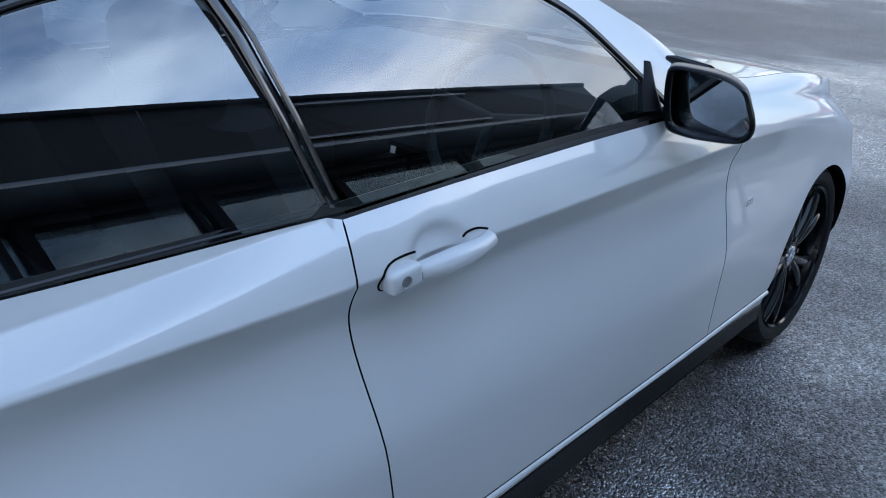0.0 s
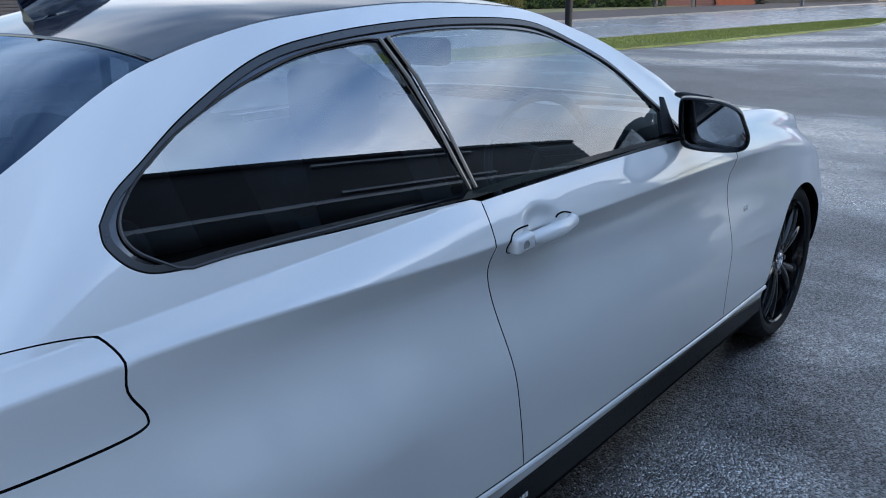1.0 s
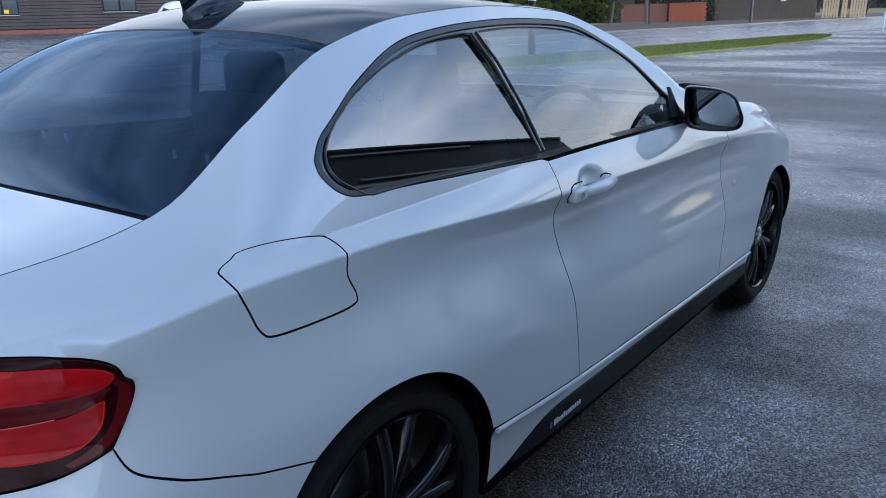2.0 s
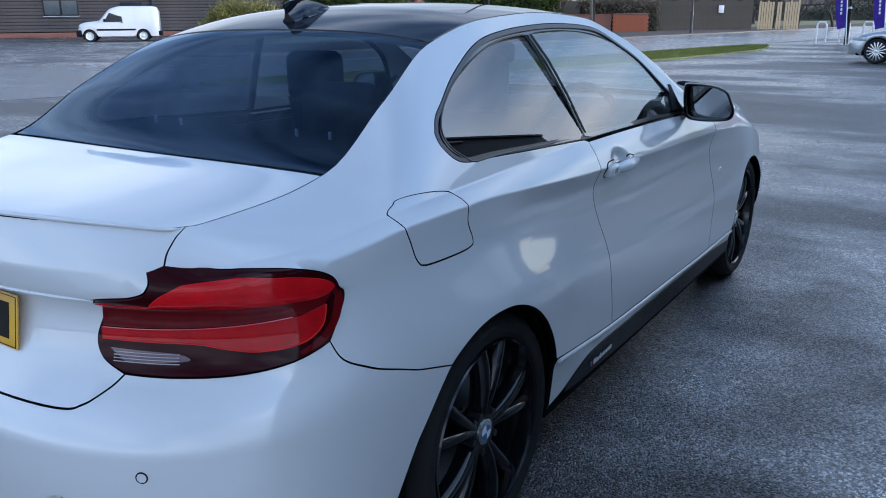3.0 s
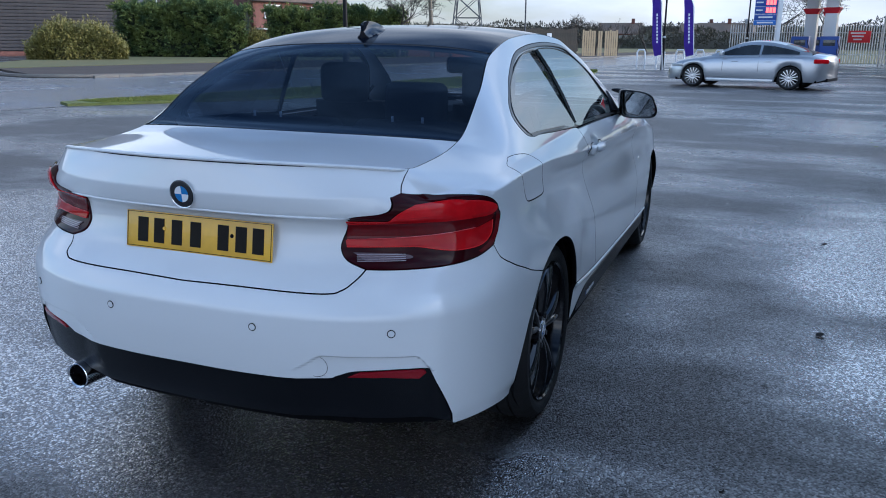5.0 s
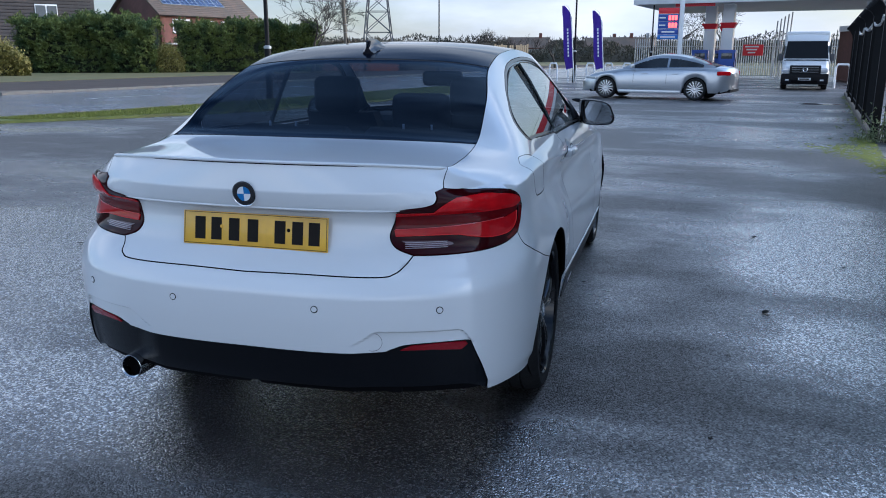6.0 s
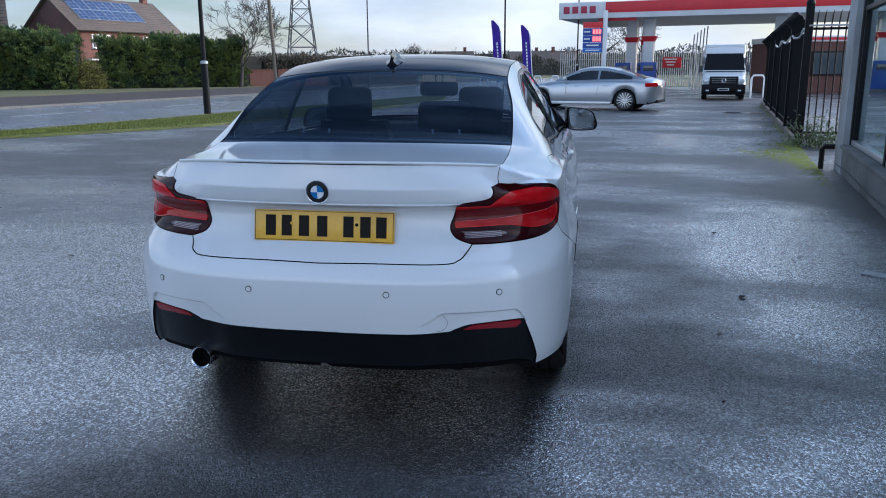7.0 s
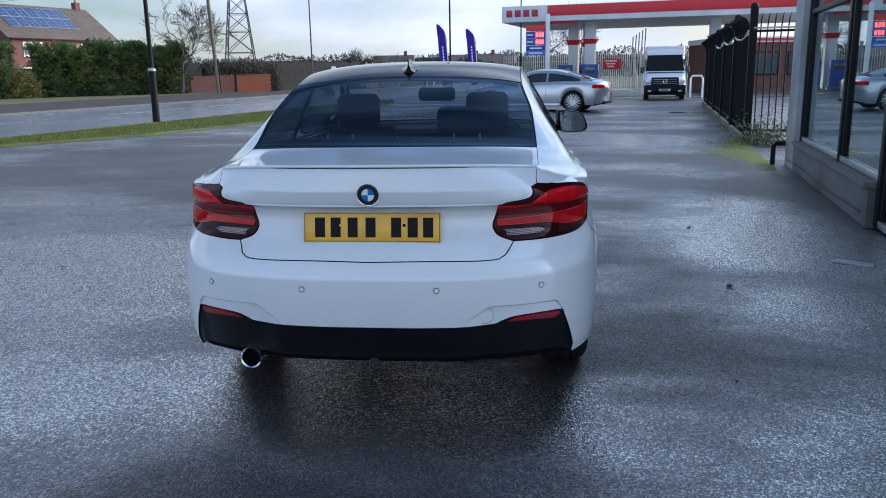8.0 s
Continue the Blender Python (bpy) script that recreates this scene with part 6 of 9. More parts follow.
def build_showroom():
    s = thing("showroom", "single-storey showroom with large dark-framed windows and black fascia", "building", on_street(W, 0))
    q0, q1 = -1.05, 8.45
    length, mid = q1 - q0, (q0 + q1) / 2
    door0, door1 = 1.62, 3.72          # glazed entrance between two runs of plinth
    for c0, c1 in ((q0, door0), (door1, q1 - 0.04)):
        wall_part("plinth", (0.30, c1 - c0, 0.34), (W + 0.15, (c0 + c1) / 2, 0.17), M_PLINTH, s, 0.012, "stained concrete plinth")
        top1 = min(c1, q1 - 0.68)
        wall_part("sill", (0.34, top1 - c0, 0.045), (W + 0.13, (c0 + top1) / 2, 0.365), M_PLINTH, s, 0.008)
    wall_part("corner_pier", (0.40, 0.66, 3.40), (W + 0.19, q1 - 0.33, 1.70), M_GREYP, s, 0.01, "pale grey rendered corner pier")
    wall_part("fascia", (0.30, length + 0.2, 0.58), (W - 0.02, mid, 3.27), M_FASCIA, s, 0.01, "black fascia panel over the windows")
    wall_part("fascia_trim", (0.34, length + 0.24, 0.045), (W - 0.02, mid, 2.96), M_SILVERT, s, 0.006, "thin silver fascia trim")
    wall_part("fascia_trim", (0.36, length + 0.26, 0.05), (W - 0.02, mid, 3.585), M_FRAME, s, 0.006)
    wall_part("soffit", (0.9, length, 0.06), (W + 0.55, mid, 2.905), M_FRAME, s)
    wall_part("roof", (9.0, length + 0.1, 0.18), (W + 4.4, mid, 3.46), M_FASCIA, s)
    wall_part("end_wall", (8.6, 0.28, 3.36), (W + 4.7, q1 - 0.16, 1.68), M_GREYP, s)
    wall_part("end_wall", (9.0, 0.28, 3.36), (W + 4.5, q0 + 0.14, 1.68), M_GREYP, s)
    wall_part("back_wall", (0.25, length, 3.36), (W + 8.9, mid, 1.68), M_INWALL, s)
    wall_part("floor_slab", (8.6, length - 0.6, 0.06), (W + 4.6, mid, 0.10), M_TILEF, s)
    wall_part("ceiling_slab", (8.6, length - 0.6, 0.05), (W + 4.6, mid, 3.00), M_INWALL, s)

    def window(a, b, low, name, label):
        """A glazed bay from a to b along the wall, its jamb at the far end, with a transom and two panes."""
        top, wide, c = 2.88, b - a, (a + b) / 2
        frame_ob = wall_part(name, (0.08, 0.09, top - low), (W + 0.10, b - 0.045, (top + low) / 2), M_FRAME, s, 0.006, label)
        wall_part("mullion", (0.05, 0.03, top - low - 0.04), (W + 0.10, b - 0.16, (top + low) / 2), M_FRAME, frame_ob, 0.004)
        wall_part("bottom_rail", (0.06, wide - 0.1, 0.06), (W + 0.10, c - 0.05, low + 0.035), M_SILVERT, frame_ob, 0.004)
        wall_part("transom", (0.06, wide - 0.1, 0.055), (W + 0.10, c - 0.05, 2.02), M_FRAME, frame_ob, 0.004)
        wall_part("head_rail", (0.07, wide - 0.1, 0.07), (W + 0.10, c - 0.05, top - 0.035), M_FRAME, frame_ob, 0.004)
        for z0, z1 in ((low + 0.07, 1.99), (2.05, top - 0.07)):
            g = wall_part("pane", (0.008, wide - 0.10, z1 - z0), (W + 0.11, c - 0.05, (z0 + z1) / 2), G_SHOP, frame_ob, 0)
            g.visible_shadow = False

    tall = "tall dark-framed shop window"
    window(5.40, q1 - 0.66, 0.39, "window", tall)
    window(door1, 5.40, 0.39, "window", tall)
    window((door0 + door1) / 2, door1, 0.02, "entrance_door", "black-framed glass entrance door")
    window(door0, (door0 + door1) / 2, 0.02, "entrance_door", "black-framed glass entrance door")
    q = door0
    while q - 2.3 > q0 + 0.3:
        window(q - 2.3, q, 0.39, "window", tall)
        q -= 2.3
    # sign tray on the fascia: plain outline only
    for dz in (-0.22, 0.22):
        wall_part("sign_edge", (0.03, 2.3, 0.03), (W - 0.185, 4.6, 3.27 + dz), M_SILVERT, s, 0.004)
    # stub of black drainpipe at the corner
    bm = bmesh.new()
    tube(bm, [on_street(W - 0.02, q1 - 0.02, 0.30), on_street(W - 0.14, q1 - 0.02, 0.30), on_street(W - 0.17, q1 - 0.02, 0.26), on_street(W - 0.17, q1 - 0.02, 0.0)], 0.035, 10)
    pipe = part("waste_pipe", bm, M_BLACKP, s, "black plastic pipe stub")
    # dark cable along the plinth's foot
    bm = tube(bmesh.new(), [on_street(W - 0.012, qq, 0.10 + 0.012 * math.sin(qq * 2)) for qq in np.linspace(3.9, 8.3, 30)], 0.006, 6)
    part("cable", bm, M_FRAME, s, "dark cable along the plinth")
    # a lit display inside: two plain plinths and a counter so that the glass has depth
    wall_part("counter", (0.8, 2.6, 1.05), (W + 5.5, 1.2, 0.65), M_WHITEP, s, 0.03)
    wall_part("partition", (0.15, 3.5, 2.8), (W + 6.2, 6.4, 1.53), M_INWALL, s, 0.01)
    return s


build_showroom()

# ---- black bow-top railing and gate post by the showroom ----
def build_railings():
    P_ = 2.66
    fence = thing("railing_fence", "black steel bow-top railing with curved spiked pales", "fence", on_street(P_, 12))
    runs = [(12.0, 15.4), (15.4, 18.8), (18.8, 22.2), (22.2, 25.6), (25.6, 29.2)]
    for i, (a, b) in enumerate(runs):
        post = part("post", box(bmesh.new(), (0.13, 0.13, 2.38), (0, 0, 1.19), 0.012), M_BLACKP, fence)
        post.matrix_world = Matrix.Translation(on_street(P_, a)) @ pose(0, 0, 0, 0, 0, SKEW)
        bm = bmesh.new()
        bmesh.ops.create_uvsphere(bm, u_segments=12, v_segments=8, radius=0.075)
        cap = part("post_cap", bm, M_BLACKP, post)
        cap.matrix_world = Matrix.Translation(on_street(P_, a, 2.40))
        for z in (0.22, 1.98):
            part("rail", rod(bmesh.new(), on_street(P_, a, z), on_street(P_, b, z), 0.022, n=6), M_BLACKP, fence)
        n = int((b - a) / 0.115)
        for k in range(1, n):
            q = a + (b - a) * k / n
            pts = [on_street(P_, q, 0.08), on_street(P_, q, 1.9), on_street(P_ - 0.03, q, 2.06), on_street(P_ - 0.12, q, 2.20), on_street(P_ - 0.24, q, 2.27)]
            pale = part("pale", tube(bmesh.new(), pts, [0.011, 0.011, 0.011, 0.010, 0.003], 5), M_BLACKP, fence)
        wall_part("fence_base", (0.16, b - a - 0.14, 0.10), (P_, (a + b) / 2, 0.05), M_KERB, fence, 0.01)
        if i in (0, 1, 2):
            # razor-wire loop laid along the top
            loop = [on_street(P_ - 0.05 + 0.03 * math.sin(q * 30), q, 2.0 - 0.12 * math.sin(math.pi * (q - a) / (b - a))) for q in np.linspace(a + 0.1, b - 0.1, 30)]
            part("top_wire", tube(bmesh.new(), loop, 0.014, 5), M_GALV, fence)
    # dark privacy mesh behind the pales
    for a, b in runs:
        wall_part("screen_mesh", (0.012, b - a - 0.16, 1.72), (P_ + 0.06, (a + b) / 2, 1.06), M_FRAME, fence, 0)
    # short return run towards the building
    ret = thing("railing_fence", "black steel railing return beside the building corner", "fence", on_street(P_, 11.9))
    n = 12
    for k in range(n):
        p_ = P_ + 0.12 + 0.115 * k
        pts = [on_street(p_, 12.0, 0.08), on_street(p_, 12.0, 1.9), on_street(p_, 11.97, 2.06), on_street(p_, 11.88, 2.20), on_street(p_, 11.76, 2.27)]
        part("pale", tube(bmesh.new(), pts, [0.012, 0.012, 0.012, 0.011, 0.004], 6), M_BLACKP, ret)
    for z in (0.22, 1.98):
        part("rail", rod(bmesh.new(), on_street(P_, 12.0, z), on_street(P_ + 1.6, 12.0, z), 0.022, n=6), M_BLACKP, ret)
    part("rail", rod(bmesh.new(), on_street(P_, 11.93, 2.03), on_street(P_ + 1.6, 11.93, 2.03), 0.016, n=6), M_GALV, ret)


build_railings()


# ---- plants ----
def leaf_cloud(count, spot, size, r, droop=0.0):
    """Many small two-sided leaves; spot gives a place and an outward direction."""
    v, f = [], []
    for _ in range(count):
        c, out = spot(r)
        d = Vector((r.gauss(0, 1), r.gauss(0, 1), r.gauss(0, 1))).normalized() * 0.9 + Vector(out) * 0.8 + Vector((0, 0, -droop))
        d.normalize()
        e = d.cross(Vector((r.gauss(0, 1), r.gauss(0, 1), r.gauss(0, 1)))).normalized()
        s = size * r.uniform(0.6, 1.4)
        k = len(v)
        c = Vector(c)
        v += [c - e * s * 0.32, c + d * s * 0.5 - e * 0.0 + e * s * 0.0 + d.cross(e) * s * 0.12, c + e * s * 0.32, c + d * s]
        f += [(k, k + 1, k + 3), (k + 1, k + 2, k + 3)]
    return v, f


def spray_spot(spot, each):
    """Gathers the leaves of a conifer into feathery sprays that reach out and droop at the tip."""
    now = {"left": 0}

    def nearby(rr):
        if not now["left"]:
            base, out = spot(rr)
            way = (Vector(out).normalized() + Vector((rr.gauss(0, 0.45), rr.gauss(0, 0.45), rr.uniform(-0.15, 0.45)))).normalized()
            now.update(left=each, base=Vector(base) - way * 0.18, way=way, reach=rr.uniform(0.35, 0.75))
        now["left"] -= 1
        u = rr.random()
        fan = 0.16 * (1.1 - u)
        place = now["base"] + now["way"] * u * now["reach"] + Vector((rr.gauss(0, fan), rr.gauss(0, fan), rr.gauss(0, fan * 0.5) - 0.16 * u * u))
        return place, now["way"] * 2.2
    return nearby


def build_hedge(a, b, depth, height, label, count, seed, leaf=0.20, material=None, core_mat=None, name="hedge", wob=0.25, ends=0.0, sprays=False):
    r = random.Random(seed)
    A, B = Vector((*a, 0)), Vector((*b, 0))
    d = (B - A).normalized()
    n = Vector((d.y, -d.x, 0))
    length = (B - A).length
    h = thing(name, label, "hedge", tuple((A + B) / 2))
    ph = [r.uniform(0, 6) for _ in range(6)]

    def top(u):
        return height * (1 - ends * min(1.0, abs(2 * u / length - 1)) ** 3) * (1 + 0.05 * math.sin(u * 0.9 + ph[0]) + 0.04 * math.sin(u * 2.3 + ph[1]) + 0.05 * (abs(math.sin(u * 1.9 + ph[2])) - 0.6))

    def bulge(u, z):
        return depth / 2 * (1 - ends * min(1.0, abs(2 * u / length - 1)) ** 4) * (0.86 + 0.16 * math.sin(u * 1.3 + ph[3] + z) + 0.10 * math.sin(u * 3.7 + ph[4] - z * 1.7)) * (1 - 0.35 * max(0, z / top(u) - 0.75) * 4)

    def spot(rr):
        u = rr.uniform(-0.2, length + 0.2)
        if rr.random() < 0.72:
            z = top(u) * rr.random() ** 0.8
            side = 1 if rr.random() < 0.75 else -1
            w = bulge(u, z) * side + rr.gauss(0, 0.10)
            return A + d * u + n * w + Vector((0, 0, z)), n * side + Vector((0, 0, 0.3))
        w = rr.uniform(-1, 1) * depth / 2
        return A + d * u + n * w + Vector((0, 0, top(u) * (1 - 0.06 * abs(w)) + rr.gauss(0, wob * 0.5))), Vector((0, 0, 1))
    v, f = leaf_cloud(count, spray_spot(spot, 26) if sprays else spot, leaf, r, -0.1)
    leaves = solid("foliage", v, f, material or M_LEAF, h)
    leaves.data.shade_smooth()
    # near-black core stands in for the shade deep between the leaves
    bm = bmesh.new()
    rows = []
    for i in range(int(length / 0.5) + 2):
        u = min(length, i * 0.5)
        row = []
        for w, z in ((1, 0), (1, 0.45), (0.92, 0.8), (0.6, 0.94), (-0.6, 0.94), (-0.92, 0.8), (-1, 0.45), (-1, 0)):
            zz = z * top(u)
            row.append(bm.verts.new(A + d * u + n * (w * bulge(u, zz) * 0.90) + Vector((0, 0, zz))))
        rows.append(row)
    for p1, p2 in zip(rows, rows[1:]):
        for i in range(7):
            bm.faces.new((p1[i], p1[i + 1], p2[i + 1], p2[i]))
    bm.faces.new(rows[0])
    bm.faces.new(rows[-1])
    part("shade_core", bm, core_mat or M_CORE, h, sharp=60)
    return h


build_hedge((-43.5, 45.2), (-34.8, 48.6), 2.6, 3.8, "tall dark green conifer hedge behind the footway", 46000, 11, 0.19, sprays=True)
build_hedge((-34.2, 50.6), (-26.4, 57.7), 2.4, 3.6, "dark green clipped conifer hedge before the brick house", 48000, 12, 0.18, sprays=True)
build_hedge((-40.9, 34.5), (-37.0, 38.3), 2.9, 2.2, "yellow-green laurel bush by the side entrance", 9500, 13, 0.20, M_LEAF2, name="laurel_bush", wob=0.45, ends=0.62)
build_hedge((-34.9, 48.2), (-33.6, 49.6), 1.6, 1.75, "yellow-green laurel bush between two hedges", 3500, 14, 0.18, M_LEAF2, name="laurel_bush", wob=0.4, ends=0.5)


def build_bare_tree(at, height, seed, label, spread=0.6, levels=5, r0=0.16, name="bare_tree", trunk_share=0.22, forks=3):
    r = random.Random(seed)
    t = thing(name, label, "tree", at)
    trunk, twigs = bmesh.new(), bmesh.new()

    def grow(p, d, length, rad, level):
        bm = trunk if level <= 1 else twigs
        q = p
        pts, rs = [p], [rad]
        for i in range(3):
            d = (d + Vector((r.gauss(0, 0.12), r.gauss(0, 0.12), r.gauss(0.03, 0.06)))).normalized()
            q = q + d * length / 3
            pts.append(q)
            rs.append(rad * (1 - 0.14 * (i + 1)))
        tube(bm, pts, rs, 7 if level < 2 else 4 if level < 4 else 3)
        if level >= levels:
            return
        for k in range(forks if level else forks + 1):
            a = r.uniform(0, math.tau)
            side = d.orthogonal().normalized()
            side = (Matrix.Rotation(a, 3, d) @ side)
            nd = (d * r.uniform(0.5, 1.0) + side * spread * r.uniform(0.6, 1.3) + Vector((0, 0, 0.12))).normalized()
            start = pts[-1] if k < 2 else pts[2]
            grow(start, nd, length * r.uniform(0.62, 0.85), max(0.016, rs[-1] * r.uniform(0.62, 0.8)), level + 1)
    grow(Vector(at), Vector((0, 0, 1)), height * trunk_share, r0, 0)
    part("trunk", trunk, M_BARK, t)
    part("crown", twigs, M_BARK, t)
    return t


build_bare_tree((-25.2, 54.6, 0.0), 12.0, 21, "leafless tree with spreading branches beside the hedge", 0.75, 6, 0.17, trunk_share=0.2)
build_hedge((-25.2, 59.2), (-20.6, 63.0), 1.6, 2.3, "leafless brown scrub behind the low brick wall", 5000, 15, 0.20, M_SCRUB, name="scrub_hedge")
build_bare_tree((-22.3, 104.5, 0.0), 6.6, 22, "rounded leafless shrub tree in the field", 0.9, 5, 0.22, trunk_share=0.24, forks=4)
build_bare_tree((4.6, 62.5, 0), 11.0, 23, "bare tree behind the filling station", 0.7, 5, 0.14)
build_bare_tree((1.5, 75.0, 0), 12.0, 24, "bare tree behind the filling station fence", 0.8, 5, 0.15)
for i, (x, y) in enumerate(((-16.4, 74), (-14.3, 77), (-12.6, 79), (-10.2, 83))):
    build_bare_tree((x, y, 0), 5.8, 30 + i, "slim leafless tree along the field edge", 0.5, 4, 0.16)

# far wooded rise: rough heaps of scrub and trees all round the horizon
r = random.Random(5)
for band, (dist, lo, hi) in enumerate(((170, 2.6, 4.2), (260, 4.0, 6.6), (480, 9.0, 15.0))):
    v, f = [], []
    seg = 260
    for i in range(seg + 1):
        a = math.tau * i / seg
        nz = noise.noise(Vector((math.cos(a) * 6, math.sin(a) * 6, band * 7.0))) * 0.5 + 0.5
        nz2 = noise.noise(Vector((math.cos(a) * 40, math.sin(a) * 40, band * 3.0))) * 0.5 + 0.5
        h = lo + (hi - lo) * (0.6 * nz + 0.4 * nz2)
        for k, (dd, zz) in enumerate(((0, -0.5), (3, h * 0.45), (9, h * 0.8), (30, h * 0.7), (60, -0.5))):
            v.append(((dist + dd) * math.cos(a), (dist + dd) * math.sin(a), zz + (nz2 * 0.5 if zz > 0 else 0)))
    for i in range(seg):
        for k in range(4):
            f.append((i * 5 + k, (i + 1) * 5 + k, (i + 1) * 5 + k + 1, i * 5 + k + 1))
    ob = solid("far_hills", v, f, M_HILL, smooth=True)
    tagged(ob, "far wooded rise and scrub on the horizon", "backdrop", kind="structure")
    spots = []
    def scrub_spot(rr):
        a = rr.uniform(0.9, 3.3)
        tall = noise.noise(Vector((math.cos(a) * 22, math.sin(a) * 22, band * 5.0))) * 0.45 + 0.75
        u = rr.uniform(-3, 8)
        return Vector(((dist + u) * math.cos(a), (dist + u) * math.sin(a), rr.random() ** 0.7 * hi * tall)), Vector((0, 0, 1))
    vv, ff = leaf_cloud(26000, scrub_spot, 0.35 + 0.0035 * dist, r)
    ob = solid("far_scrub", vv, ff, M_HILL)
    tagged(ob, "leafless scrub and treetops along the horizon", "trees", kind="stuff")

# ---- dark-clad hall across the road ----
def oriented(at, along):
    """A frame at a ground point: x along the given direction, y to its left, z up."""
    return Matrix.Translation(at) @ pose(0, 0, 0, 0, 0, math.degrees(math.atan2(along[1], along[0])))


def put(name, size, at, m, material, parent, bevel=0.0, label=""):
    ob = part(name, box(bmesh.new(), size, (0, 0, 0), bevel), material, parent, label, smooth=bevel > 0)
    ob.matrix_world = m @ Matrix.Translation(at)
    return ob


def build_hall():
    m = oriented((-56.0, 44.0, 0), (0.61, 0.79))
    h = thing("industrial_hall", "long dark grey hall clad in horizontal siding boards", "building", (-56, 44, 0))
    x0, x1, top = -48.0, 16.0, 7.6
    L, c = x1 - x0, (x0 + x1) / 2
    put("wall", (L, 0.3, top), (c, 0.2, top / 2), m, M_SHUT, h)
    put("end_wall", (0.3, 14, top), (x1 - 0.15, 7, top / 2), m, M_SIDING, h)
    put("roof", (L + 0.6, 15, 0.25), (c, 7, top + 0.12), m, M_FASCIA, h)
    put("foundation", (L, 0.34, 0.35), (c, 0.0, 0.17), m, M_BRICK, h, 0.01)
    n = 27
    first = None
    for k in range(n):
        z = 0.42 + k * 0.265
        if first is None:
            first = put("siding_board", (L, 0.045, 0.232), (c, 0.0, z + 0.11), m @ Matrix.Rotation(0.0, 4, "X"), M_SIDING, h, 0.012)
        else:
            o = new("siding_board", first.data)
            o.parent = h
            o.matrix_world = m @ Matrix.Translation((c, 0.0, z + 0.11))
    # door, drainpipe, framed windows
    for x, w, hh in ((-3.2, 1.7, 2.7), (-29.0, 1.2, 2.3)):
        d = put("door", (w, 0.10, hh), (x, -0.04, hh / 2), m, M_FRAME, h, 0.01, "dark painted door")
        put("door_handle", (0.12, 0.06, 0.04), (x + w * 0.35, -0.11, 1.05), m, M_STEEL, d)
    part("drainpipe", rod(bmesh.new(), m @ Vector((-1.6, -0.10, 0)), m @ Vector((-1.6, -0.10, top)), 0.06, n=8), M_FRAME, h)
    for x, z, w, hh in ((-17.5, 2.15, 2.4, 1.25), (-8.6, 2.3, 2.6, 1.3), (12.2, 4.75, 1.7, 1.3), (-24.5, 2.15, 2.4, 1.25), (-33.0, 2.15, 2.4, 1.25)):
        f = put("window", (w, 0.09, hh), (x, -0.02, z), m, M_UPVC if z > 4 else M_FRAME, h, 0.01)
        for sx in (-0.25, 0.25):
            put("pane", (w * 0.44, 0.02, hh * 0.84), (x + sx * w, -0.072, z), m, M_WINDOW, f)
        put("window_sill", (w + 0.1, 0.16, 0.05), (x, -0.06, z - hh / 2 - 0.02), m, M_UPVC if z > 4 else M_GREYP, f)
    # small yellow notice in one window
    put("notice", (0.35, 0.01, 0.30), (-17.2, -0.09, 1.80), m, M_PLATE, h)


build_hall()


